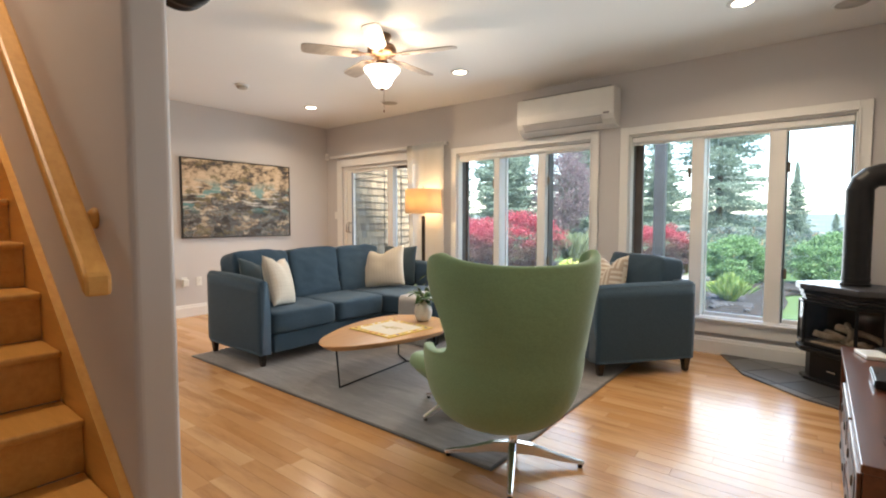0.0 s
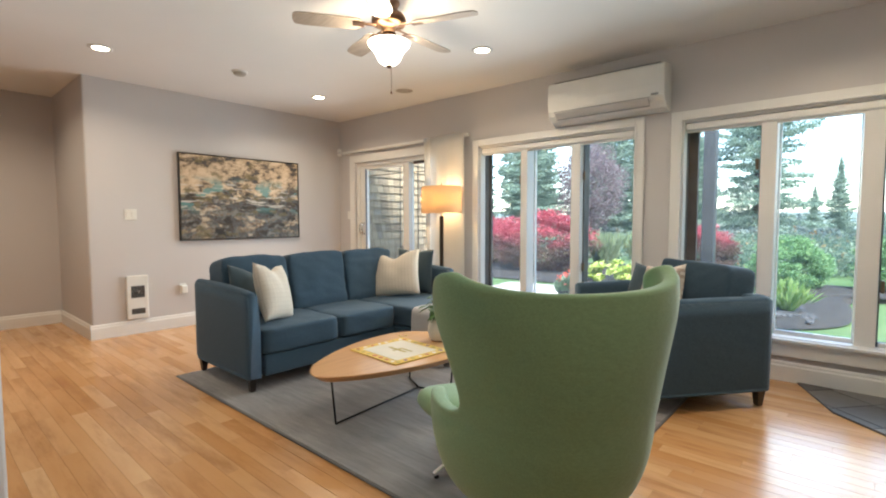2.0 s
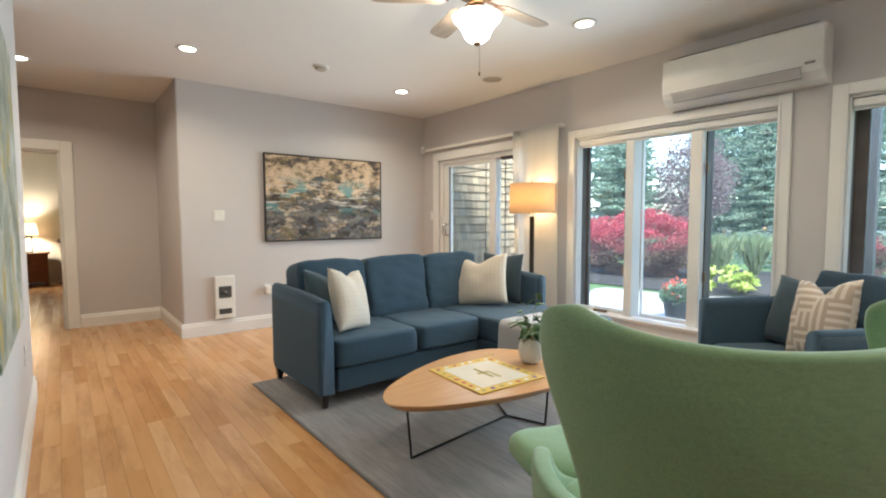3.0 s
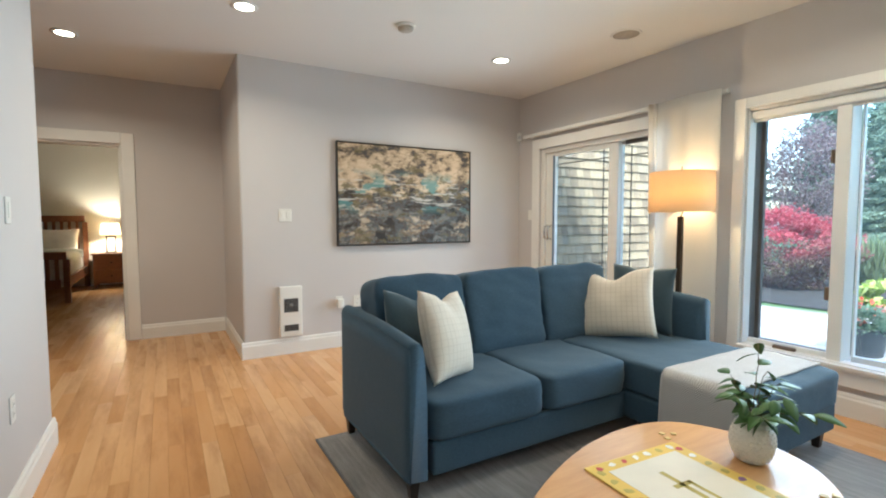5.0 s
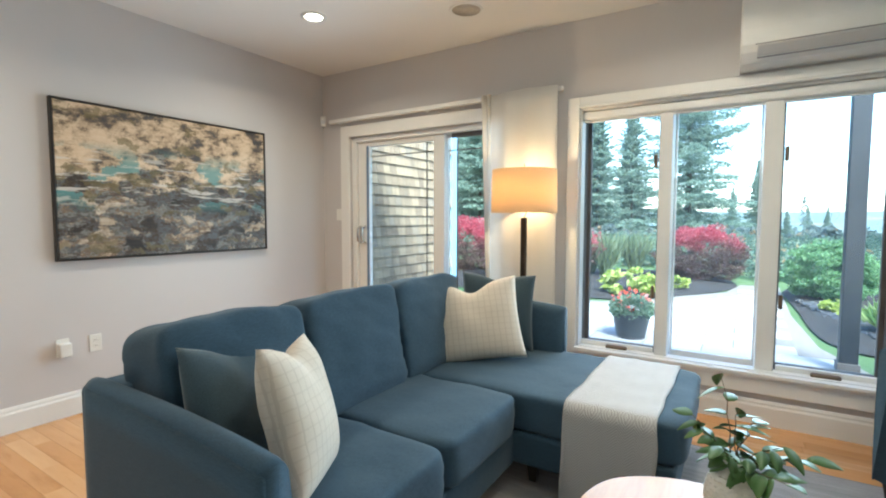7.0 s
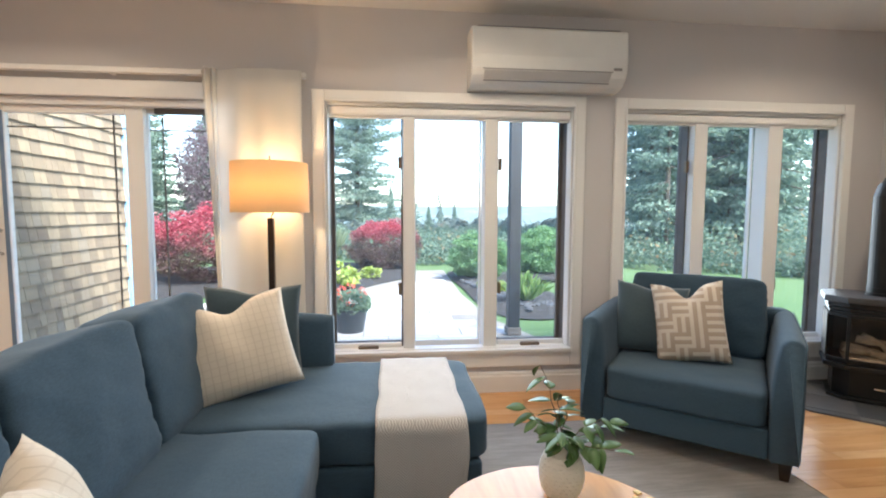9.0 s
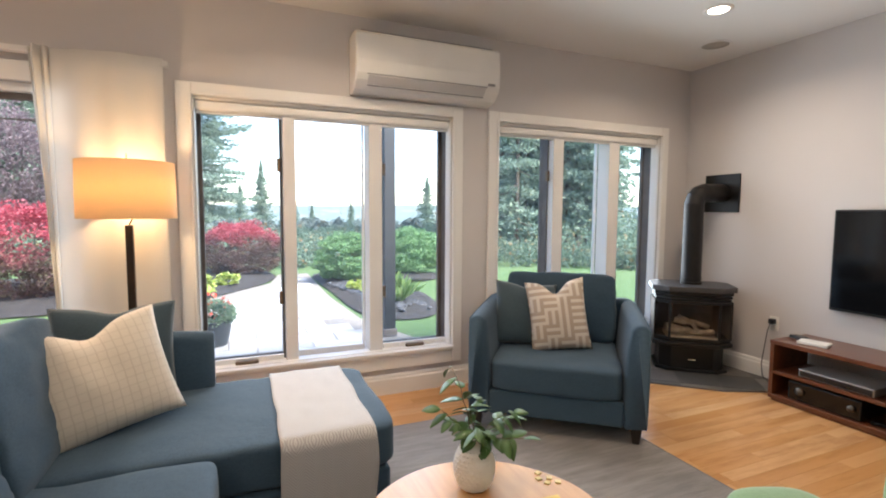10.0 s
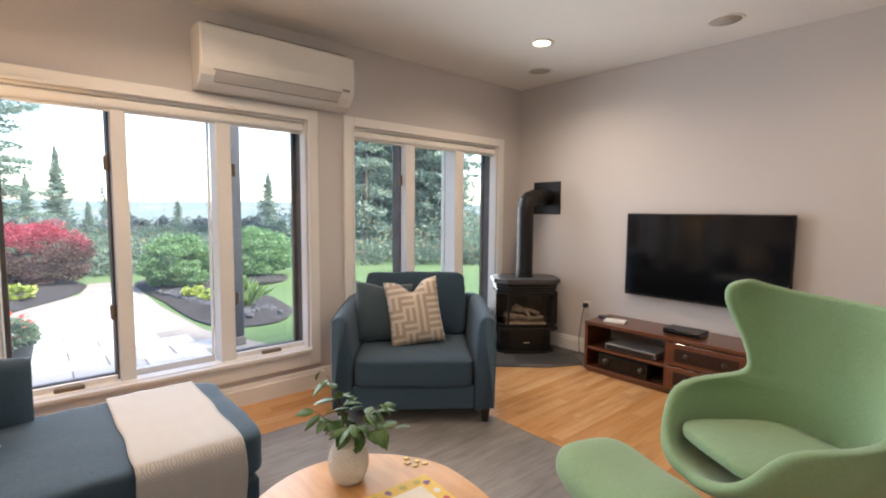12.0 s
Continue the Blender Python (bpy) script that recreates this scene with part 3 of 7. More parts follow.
for d in (0.30, 1.5):
    z = d * 0.93 - 0.04
    part("bracket", tube([(-d, 0.02, z - 0.01), (-d, 0.05, z - 0.045), (-d, 0.084, z - 0.05)], 0.016, 10), STAIRWOOD, hr, smooth=True)
    ros = lathe([(0, 0), (0.034, 0), (0.034, 0.008), (0.022, 0.02), (0, 0.022)], 20)
    ros.transform(pose(-d, 0.084, z - 0.05, 90, 0, 0))
    part("rosette", ros, STAIRWOOD, hr, smooth=True)

# ---- double-sided station clock on the stair wall ----
IRON = surface("dark_bronze_iron", (0.03, 0.022, 0.018), 0.4, 0.2, 9, 150, 0.1, 0.6)
DIAL = surface("cream_clock_dial", (0.75, 0.68, 0.52), 0.6, 0.06, 8, 160, 0.02)
ck = empty("station_clock", pose(-3.16, SW1, 2.36), "dark bronze double-sided station clock on a wall bracket", "clock")
cs = lathe([(0.125, -0.055), (0.15, -0.05), (0.155, -0.03), (0.145, -0.02), (0.145, 0.02), (0.155, 0.03), (0.15, 0.05), (0.125, 0.055), (0.12, 0.04), (0.12, -0.04), (0.125, -0.055)], 40)
cs.transform(pose(0, 0.375, 0, 0, 90, 0))
part("case", cs, IRON, ck, smooth=True)
for s in (-1, 1):
    d = lathe([(0, 0.002), (0.121, 0.002), (0.121, -0.002), (0, -0.002)], 40)
    d.transform(pose(s * 0.036, 0.375, 0, 0, 90, 0))
    dial = part("dial", d, DIAL, ck)
    for ang, ln in ((50, 0.06), (-60, 0.09)):
        hb = box(-0.0015, -0.004, 0, 0.0015, 0.004, ln)
        hb.transform(pose(s * 0.041, 0.375, 0, ang, 0, 0))
        part("clock_pointer", hb, IRON, dial)
part("bracket", tube([(0, 0.0, 0.06), (0, 0.10, 0.10), (0, 0.19, 0.05), (0, 0.235, 0.0)], 0.012, 8), IRON, ck, smooth=True)
part("wall_plate", box(-0.03, 0.001, -0.06, 0.03, 0.014, 0.13, 0.004), IRON, ck)

# ---- soft shapes ----
def puffy(x0, y0, z0, x1, y1, z1, k=7.0, n=8, wrinkle=0.0, seed=0.0):
    """A stuffed block: a box whose faces swell and whose edges are rounded."""
    b = bmesh.new()
    bmesh.ops.create_cube(b, size=2)
    bmesh.ops.subdivide_edges(b, edges=b.edges[:], cuts=n, use_grid_fill=True)
    c, h = Vector(((x0 + x1) / 2, (y0 + y1) / 2, (z0 + z1) / 2)), Vector((abs(x1 - x0) / 2, abs(y1 - y0) / 2, abs(z1 - z0) / 2))
    for v in b.verts:
        p = v.co
        p = Vector([math.sin(t * math.pi / 2) * 0.35 + t * 0.65 for t in p])
        s = sum(abs(t) ** k for t in p) ** (1 / k)
        p = p / s if s > 0 else p
        q = Vector((p.x * h.x, p.y * h.y, p.z * h.z)) + c
        if wrinkle:
            q += Vector((1, 1, 1)) * wrinkle * (0.7 * noise.noise(q * 5 + Vector((seed, seed, 0))) + 0.45 * noise.noise(Vector((q.x * 9, q.y * 9, q.z * 22)) + Vector((0, seed, seed))))
        v.co = q
    return b


def arm_block(length, thick, z0, z1, drop, side, m):
    """An upholstered arm along +x: thin and rounded on top, swelling inwards below, its top falling towards the front.
    side: -1 when the seat lies towards +y, 1 when it lies towards -y."""
    b = bmesh.new()
    rows, n = [], 26
    for i in range(n + 1):
        t = i / n
        x = length * t
        top = z1 - drop * max(0.0, (t - 0.25) / 0.75) ** 2.2
        r = 0.40 * thick
        prof = [(0.0, z0 + 0.01), (0.004, z0), (0.0, z0 + 0.03)]
        prof += [(-0.004 * math.sin(math.pi * k / 6), z0 + 0.05 + (top - z0 - 0.07) * k / 6) for k in range(7)]
        prof += [(r - r * math.cos(math.pi * k / 12), top - r + r * math.sin(math.pi * k / 12)) for k in range(1, 13)]
        for k in range(1, 11):
            q = k / 10
            z = top - r - (top - r - z0 - 0.01) * q
            prof.append((2 * r + (thick - 2 * r) * min(1.0, q / 0.42) ** 0.7, z))
        prof.append((thick - 0.004, z0))
        edge = min(t, 1 - t) * length
        f = 1.0 if edge > 0.02 else math.sqrt(max(0.0, 1 - (1 - edge / 0.02) ** 2)) * 0.18 + 0.82
        mid, low = thick * 0.4, (z0 + top) / 2
        rows.append([b.verts.new((x, -side * (mid + (y - mid) * f), low + (z - low) * (0.96 + 0.04 * f))) for y, z in prof])
    k = len(rows[0])
    for lo, hi in zip(rows, rows[1:]):
        for j in range(k):
            b.faces.new((lo[j], lo[(j + 1) % k], hi[(j + 1) % k], hi[j]))
    b.faces.new(rows[0])
    b.faces.new(rows[-1][::-1])
    bmesh.ops.recalc_face_normals(b, faces=b.faces[:])
    b.transform(m)
    return b


def leg_block(x, y, top, foot=0.035, head=0.055, h=0.11):
    b = bmesh.new()
    bmesh.ops.create_cube(b, size=1)
    for v in b.verts:
        r = head if v.co.z > 0 else foot
        v.co = Vector((x + math.copysign(r / 2, v.co.x), y + math.copysign(r / 2, v.co.y), top if v.co.z > 0 else top - h))
    bmesh.ops.bevel(b, geom=b.edges[:], offset=0.003, segments=1, affect="EDGES")
    return b


def pillow_mesh(w, h, t, chop=0.0, n=22):
    """A square cushion standing in the xz plane, its base at z = 0, with a dent chopped into its top."""
    b = bmesh.new()
    faces = []
    for s in (-1, 1):
        rows = []
        for j in range(n + 1):
            row = []
            for i in range(n + 1):
                u, v = 2 * i / n - 1, 2 * j / n - 1
                pin = 1 - 0.07 * (1 - abs(u) ** 2) * abs(v) ** 3 - 0.0
                pinx = 1 - 0.07 * (1 - abs(v) ** 2) * abs(u) ** 3
                x, z = u * w / 2 * pinx, v * h / 2 * pin
                th = t / 2 * (max(0, 1 - abs(u) ** 2.4) ** 0.55) * (max(0, 1 - abs(v) ** 2.4) ** 0.55)
                dent = math.exp(-(u / 0.33) ** 2) * max(0, (v + 0.2) / 1.2) ** 1.6
                z -= chop * dent * h
                th *= 1 - 0.35 * dent * (chop > 0)
                th *= 1 + 0.10 * noise.noise(Vector((u * 2.2, v * 2.2, s * 3.0 + w * 9)))
                row.append(b.verts.new((x, s * th, z + h / 2)))
            rows.append(row)
        for j in range(n):
            for i in range(n):
                q = (rows[j][i], rows[j][i + 1], rows[j + 1][i + 1], rows[j + 1][i])
                b.faces.new(q if s < 0 else q[::-1])
    bmesh.ops.remove_doubles(b, verts=b.verts[:], dist=1e-4)
    return b


def pillow(label, mat, x, y, z, yaw, lean, w, h, t, chop=0.0, roll=0.0):
    """yaw: the way its face looks, degrees from x; lean: how far it leans back."""
    ob = part("cushion", pillow_mesh(w, h, t, chop), mat, None, "", True)
    ob.matrix_world = pose(x, y, z, 0, 0, yaw + 90) @ pose(0, 0, 0, -lean, roll, 0)
    return tagged(ob, label, "cushion", "scatter cushions")


def striped_cloth(name, base, line, step, width, both=True):
    m = Nodes(name)
    vec = m.coords()
    sep = m.n.new("ShaderNodeSeparateXYZ")
    m.link(vec, sep.inputs[0])
    wob = m.noise(vec, 18, 2.0)
    lines = None
    for k, ch in enumerate(("X", "Z") if both else ("X",)):
        f = m.math("FRACT", m.math("ADD", m.math("MULTIPLY", sep.outputs[ch], 1 / step), m.math("MULTIPLY", wob, 0.25)))
        hit = m.math("LESS_THAN", f, width)
        if k:
            hit = m.math("MULTIPLY", hit, 0.6)
        lines = hit if lines is None else m.math("MAXIMUM", lines, hit)
    weave = m.noise(m.coords((500, 500, 90)), 1.0, 2.0)
    c = m.mix(m.math("MULTIPLY", lines, 0.40), base, line)
    c = m.mix(m.math("MULTIPLY", weave, 0.25), c, tuple(v * 0.6 for v in base))
    m.link(c, m.b.inputs["Base Color"])
    m.b.inputs["Roughness"].default_value = 0.92
    m.b.inputs["Sheen Weight"].default_value = 0.2
    m.bump(m.math("ADD", weave, lines), 0.35, 0.0012)
    return m.mat


def maze_cloth(name, base, line):
    """Greige cloth printed with a pale labyrinth of short bars."""
    m = Nodes(name)
    vec = m.coords((1, 1, 1))
    sep = m.n.new("ShaderNodeSeparateXYZ")
    m.link(vec, sep.inputs[0])
    cell = 0.090
    cx = m.math("FLOOR", m.math("MULTIPLY", sep.outputs["X"], 1 / cell))
    cz = m.math("FLOOR", m.math("MULTIPLY", sep.outputs["Z"], 1 / cell))
    cc, wt = m.n.new("ShaderNodeCombineXYZ"), m.n.new("ShaderNodeTexWhiteNoise")
    m.link(cx, cc.inputs[0])
    m.link(cz, cc.inputs[2])
    m.link(cc.outputs[0], wt.inputs["Vector"])
    even = m.math("FLOORED_MODULO", m.math("ADD", cx, cz), 2.0)
    par = m.math("ABSOLUTE", m.math("SUBTRACT", even, m.math("GREATER_THAN", wt.outputs["Value"], 0.82)))
    fx = m.math("FRACT", m.math("MULTIPLY", sep.outputs["X"], 2.0 / cell))
    fz = m.math("FRACT", m.math("MULTIPLY", sep.outputs["Z"], 2.0 / cell))
    a, b = m.math("LESS_THAN", fx, 0.46), m.math("LESS_THAN", fz, 0.46)
    sel = m.math("ADD", m.math("MULTIPLY", a, par), m.math("MULTIPLY", b, m.math("SUBTRACT", 1.0, par)))
    weave = m.noise(m.coords((420, 420, 420)), 1.0, 2.0)
    c = m.mix(sel, base, line)
    c = m.mix(m.math("MULTIPLY", weave, 0.3), c, tuple(v * 0.6 for v in base))
    m.link(c, m.b.inputs["Base Color"])
    m.b.inputs["Roughness"].default_value = 0.92
    m.bump(weave, 0.4, 0.001)
    return m.mat


CREAM = striped_cloth("cream_ribbed_linen", (0.66, 0.59, 0.49), (0.42, 0.35, 0.27), 0.034, 0.15)
MAZE = maze_cloth("labyrinth_print_linen", (0.46, 0.375, 0.30), (0.70, 0.645, 0.565))
DARKBLUE = fabric("dark_slate_cushion_cloth", (0.055, 0.085, 0.105))


# ---- sectional sofa ----
sofa = empty("sofa", pose(-4.85, 4.95, 0), "slate blue upholstered sectional sofa with a chaise end", "sofa")
sv = sofa.matrix_world.inverted()


def fput(n, bm, mat=None, parent=None, lab="", smooth=True):
    bm.transform(sv)
    return part(n, bm, mat or BLUE, parent or sofa, lab, smooth)


fput("seat_frame", box(-5.26, 3.93, 0.115, -4.40, 5.22, 0.275, 0.015, 3), smooth=False)
fput("chaise_frame", box(-5.26, 5.225, 0.115, -3.70, 6.08, 0.275, 0.02, 3), smooth=False)
fput("back_frame", box(-5.33, 3.81, 0.115, -5.16, 6.09, 0.755, 0.03, 3), smooth=False)
fput("armrest", arm_block(0.90, 0.105, 0.115, 0.775, 0.035, -1, pose(-5.285, 3.80, 0)))
fput("armrest", arm_block(0.86, 0.130, 0.115, 0.775, 0.030, 1, pose(-5.285, 6.105, 0)))
for ya, yb, sd in ((3.91, 4.585, 1), (4.595, 5.215, 2)):
    fput("seat_cushion", puffy(-5.17, ya, 0.272, -4.375, yb, 0.470, 12, 18, 0.008, sd))
fput("chaise_cushion", puffy(-5.17, 5.222, 0.272, -3.665, 6.065, 0.468, 13, 20, 0.008, 3))
for ya, yb, sd in ((3.90, 4.49, 4), (4.49, 5.10, 5), (5.10, 5.74, 6)):
    b = puffy(-0.125, ya + 0.006, 0.0, 0.125, yb - 0.006, 0.525, 13.0, 22, 0.016, sd)
    for v in b.verts:
        f = (v.co.y - ya) / (yb - ya) * 2 - 1
        v.co.z -= 0.020 * max(0.0, v.co.z / 0.525) * abs(f) ** 3
        v.co.x += 0.020 * (1 - f * f) * (1 if v.co.x > 0 else 0) * math.sin(math.pi * min(1, max(0, v.co.z / 0.525)))
    b.transform(pose(-5.04, 0, 0.43, 0, -11, 0))
    fput("back_cushion", b)
for lx, ly in ((-4.455, 3.855), (-5.24, 3.84), (-4.33, 5.30), (-3.76, 5.30), (-3.76, 6.02), (-5.24, 6.04)):
    fput("leg", leg_block(lx, ly, 0.118, h=0.104 if lx > -5.2 or ly > 4 else 0.104), LEGWOOD, lab="dark tapered wooden foot", smooth=False)

pillow("slate blue square cushion against the sofa arm", DARKBLUE, -4.83, 4.09, 0.466, 14, 22, 0.43, 0.43, 0.15, 0.05, 12)
pillow("cream ribbed linen cushion at the sofa arm", CREAM, -4.60, 4.17, 0.466, 32, 16, 0.45, 0.46, 0.17, 0.09, 8)
pillow("dark slate cushion standing behind a cream one", DARKBLUE, -4.83, 5.90, 0.462, -84, 4, 0.50, 0.48, 0.12, 0.06)
pillow("cream grid-woven cushion with a chopped top", CREAM, -4.76, 5.55, 0.466, -60, 22, 0.55, 0.49, 0.18, 0.13, -7)

# throw blanket over the chaise
THROW = Nodes("cream_herringbone_knit")
_v = THROW.coords()
_s = THROW.n.new("ShaderNodeSeparateXYZ")
THROW.link(_v, _s.inputs[0])
_zig = THROW.math("PINGPONG", THROW.math("MULTIPLY", _s.outputs["X"], 1.0), 0.035)
_d = THROW.math("ADD", THROW.math("SUBTRACT", _s.outputs["Y"], _s.outputs["Z"]), _zig)
_f = THROW.math("PINGPONG", _d, 0.006)
_h = THROW.math("MULTIPLY", _f, 160.0)
_c = THROW.mix(_h, (0.37, 0.36, 0.35), (0.53, 0.52, 0.51))
THROW.link(_c, THROW.b.inputs["Base Color"])
THROW.b.inputs["Roughness"].default_value = 0.95
THROW.b.inputs["Sheen Weight"].default_value = 0.3
THROW.bump(_h, 0.6, 0.003)


def throw_fn(u, v):
    x = -4.155 + 0.385 * u + 0.012 * noise.noise(Vector((u * 3, v * 6, 1)))
    s = v * 1.30
    if s < 0.80:
        y, z = 6.05 - s, 0.476 + 0.004 * noise.noise(Vector((u * 4, v * 9, 4)))
    else:
        a = min(1.0, (s - 0.80) / 0.085)
        y = 5.25 - 0.052 * math.sin(a * math.pi / 2)
        z = 0.476 - 0.052 * (1 - math.cos(a * math.pi / 2)) - max(0, s - 0.885)
        y -= 0.006 + 0.012 * (0.5 + 0.5 * math.sin(u * 9)) * min(1, max(0, s - 0.885) * 3)
        x -= 0.02 * max(0, s - 0.885)
    return (x, y, z)


th = empty("throw_blanket", pose(-3.96, 5.6, 0.476), "cream herringbone throw with a fringe, laid over the chaise", "blanket")
b = cloth_sheet(throw_fn, 24, 60, 0.007)
b.transform(th.matrix_world.inverted())
part("cloth", b, THROW.mat, th, smooth=True)
fr = bmesh.new()
rnd = random.Random(4)
for k in range(46):
    x, y, z = throw_fn((k + 0.5) / 46, 1.0)
    tube([(x, y, z + 0.005), (x + rnd.uniform(-.004, .004), y + rnd.uniform(-.004, .003), z - 0.025), (x + rnd.uniform(-.008, .008), y + rnd.uniform(-.006, .004), z - 0.048)], 0.0022, 5, fr)
fr.transform(th.matrix_world.inverted())
tagged(part("fringe", fr, THROW.mat, th), "knotted cream fringe")

# ---- armchair ----
ac = empty("armchair", pose(-2.272, 5.985, 0, 0, 0, -38.5), "slate blue upholstered armchair turned to the room", "armchair")
part("seat_frame", box(-0.40, -0.455, 0.115, 0.40, 0.40, 0.27, 0.015, 3), BLUE, ac)
for s in (-1, 1):
    m = pose(s * 0.535, 0.42, 0, 0, 0, -90)
    part("armrest", arm_block(0.885, 0.135, 0.115, 0.745, 0.014, s, m), BLUE, ac, smooth=True)
part("back_frame", box(-0.50, 0.30, 0.115, 0.50, 0.43, 0.75, 0.03, 3), BLUE, ac)
part("seat_cushion", puffy(-0.395, -0.47, 0.265, 0.395, 0.30, 0.455, 12, 18, 0.008, 8), BLUE, ac, smooth=True)
b = puffy(-0.39, -0.11, 0.0, 0.39, 0.11, 0.49, 13, 20, 0.014, 9)
b.transform(pose(0, 0.25, 0.44, -10, 0, 0))
part("back_cushion", b, BLUE, ac, smooth=True)
for lx, ly in ((-0.475, -0.40), (0.475, -0.40), (-0.475, 0.385), (0.475, 0.385)):
    part("leg", leg_block(lx, ly, 0.118, 0.038, 0.062, 0.1175 if ly > 0 else 0.104), LEGWOOD, ac, "dark tapered wooden foot")
M = pose(-2.272, 5.985, 0, 0, 0, -38.5)
for lab, mat, lx, ly, yaw, lean, w, h, t, chop in (("dark slate cushion tucked in the armchair corner", DARKBLUE, -0.235, -0.03, -74, 16, 0.44, 0.45, 0.15, 0.05),
                                                    ("greige labyrinth-print cushion with a chopped top", MAZE, 0.035, -0.10, -82, 17, 0.40, 0.49, 0.17, 0.17)):
    p = M @ Vector((lx, ly, 0.447))
    pillow(lab, mat, p.x, p.y, p.z, yaw - 38.5, lean, w, h, t, chop, -7 if mat is MAZE else 5)

# ---- egg chair ----
def spline(keys, z):
    """A smooth value between the keys."""
    if z <= keys[0][0]:
        return keys[0][1]
    for k, ((a, va), (b_, vb)) in enumerate(zip(keys, keys[1:])):
        if z <= b_:
            t = (z - a) / (b_ - a)
            m0 = 0.5 * ((vb - va) + ((va - keys[k - 1][1]) * (b_ - a) / (a - keys[k - 1][0]) if k else (vb - va)))
            m1 = 0.5 * ((vb - va) + ((keys[k + 2][1] - vb) * (b_ - a) / (keys[k + 2][0] - b_) if k + 2 < len(keys) else (vb - va)))
            return va * (1 + 2 * t) * (1 - t) ** 2 + m0 * t * (1 - t) ** 2 + vb * t * t * (3 - 2 * t) - m1 * t * t * (1 - t)
    return keys[-1][1]


EGG_A = [(0.33, 180), (0.385, 180), (0.40, 165), (0.43, 148), (0.48, 134), (0.54, 126), (0.575, 116), (0.60, 94), (0.62, 76), (0.65, 68), (0.72, 69), (0.82, 77), (0.92, 89), (1.0, 98), (1.05, 93), (1.075, 70)]
EGG_W = [(0.33, 0.03), (0.345, 0.15), (0.37, 0.235), (0.41, 0.295), (0.48, 0.335), (0.58, 0.355), (0.70, 0.355), (0.85, 0.365), (0.98, 0.385), (1.075, 0.38)]
EGG_D = [(0.33, 0.03), (0.345, 0.16), (0.37, 0.25), (0.41, 0.32), (0.50, 0.37), (0.60, 0.37), (0.75, 0.34), (0.90, 0.30), (1.075, 0.25)]
EGG_C = [(0.33, 0.03), (0.45, 0.03), (0.60, 0.01), (0.75, -0.04), (0.90, -0.09), (1.075, -0.13)]
egg = empty("egg_chair", pose(-2.02, 3.79, 0, 0, 0, 147), "sage green wool egg-shaped swivel chair on a steel star base", "lounge chair")
shell = bmesh.new()
rows, NC = [], 40
zs = [0.33, 0.337, 0.345, 0.357, 0.37, 0.385, 0.40, 0.42, 0.445, 0.475, 0.51, 0.545, 0.575, 0.60, 0.625, 0.655, 0.69, 0.74, 0.79, 0.84, 0.89, 0.94, 0.98, 1.01, 1.035, 1.055, 1.07]
for z in zs:
    A, w, d, c = (spline(k, z) for k in (EGG_A, EGG_W, EGG_D, EGG_C))
    A = radians(min(180, A))
    row = []
    for i in range(NC + 1):
        s = 2 * i / NC - 1
        th_ = s * A
        front = max(0.0, -math.cos(th_))
        x = 0.03 + c - d * math.cos(th_) * (1.0 + 0.24 * front)
        y = 0.044 + w * math.sin(th_) * (1 - 0.06 * front)
        lift = 0.055 * abs(s) ** 2.5 * max(0, min(1, (z - 0.8) / 0.25))
        lift += 0.045 * max(0.0, min(1, (abs(math.degrees(th_)) - 78) / 40)) * max(0, 1 - abs(z - 0.57) / 0.11)
        lift -= 0.10 * max(0, min(1, (0.60 - z) / 0.27)) * (1 - 0.7 * front)
        row.append(shell.verts.new((x, y, z + lift - 0.03 * max(0, (z - 0.5) / 0.57))))
    rows.append(row)
for lo, hi in zip(rows, rows[1:]):
    for i in range(NC):
        shell.faces.new((lo[i], hi[i], hi[i + 1], lo[i + 1]))
bmesh.ops.remove_doubles(shell, verts=shell.verts[:], dist=2e-3)
bmesh.ops.recalc_face_normals(shell, faces=shell.faces[:])
sh = part("shell", shell, GREEN, egg, "", True)
sol = sh.modifiers.new("thickness", "SOLIDIFY")
sol.thickness, sol.offset = 0.05, 1.0
sub_ = sh.modifiers.new("smooth", "SUBSURF")
sub_.levels = sub_.render_levels = 1
cush = puffy(-0.26, -0.29, 0.375, 0.33, 0.29, 0.455, 4.0, 12, 0.003, 2)
for v in cush.verts:
    v.co.y *= 0.86 + 0.35 * (v.co.x + 0.28) * 0.5
    v.co.z += 0.05 * (v.co.x)
    v.co.y += 0.044
part("seat_cushion", cush, GREEN, egg, "sage green loose seat pad", True)
part("column", lathe([(0.0, 0.07), (0.030, 0.07), (0.030, 0.10), (0.022, 0.115), (0.022, 0.225), (0.05, 0.245), (0.08, 0.255), (0.08, 0.262), (0, 0.262)], 20), CHROME, egg, smooth=True)


def star_leg(r):
    b = bmesh.new()
    secs = [(0.015, 0.026, 0.052, 0.108), (0.10, 0.024, 0.050, 0.098), (r * 0.6, 0.019, 0.030, 0.062), (r - 0.015, 0.015, 0.016, 0.034), (r, 0.012, 0.016, 0.030)]
    rings = [[b.verts.new(p) for p in ((x, -w, zb), (x, w, zb), (x, w * 0.7, zt), (x, -w * 0.7, zt))] for x, w, zb, zt in secs]
    for lo, hi in zip(rings, rings[1:]):
        for i in range(4):
            b.faces.new((lo[i], lo[(i + 1) % 4], hi[(i + 1) % 4], hi[i]))
    b.faces.new(rings[0][::-1])
    b.faces.new(rings[-1])
    bmesh.ops.recalc_face_normals(b, faces=b.faces[:])
    bmesh.ops.bevel(b, geom=b.edges[:], offset=0.003, segments=1, affect="EDGES")
    return b


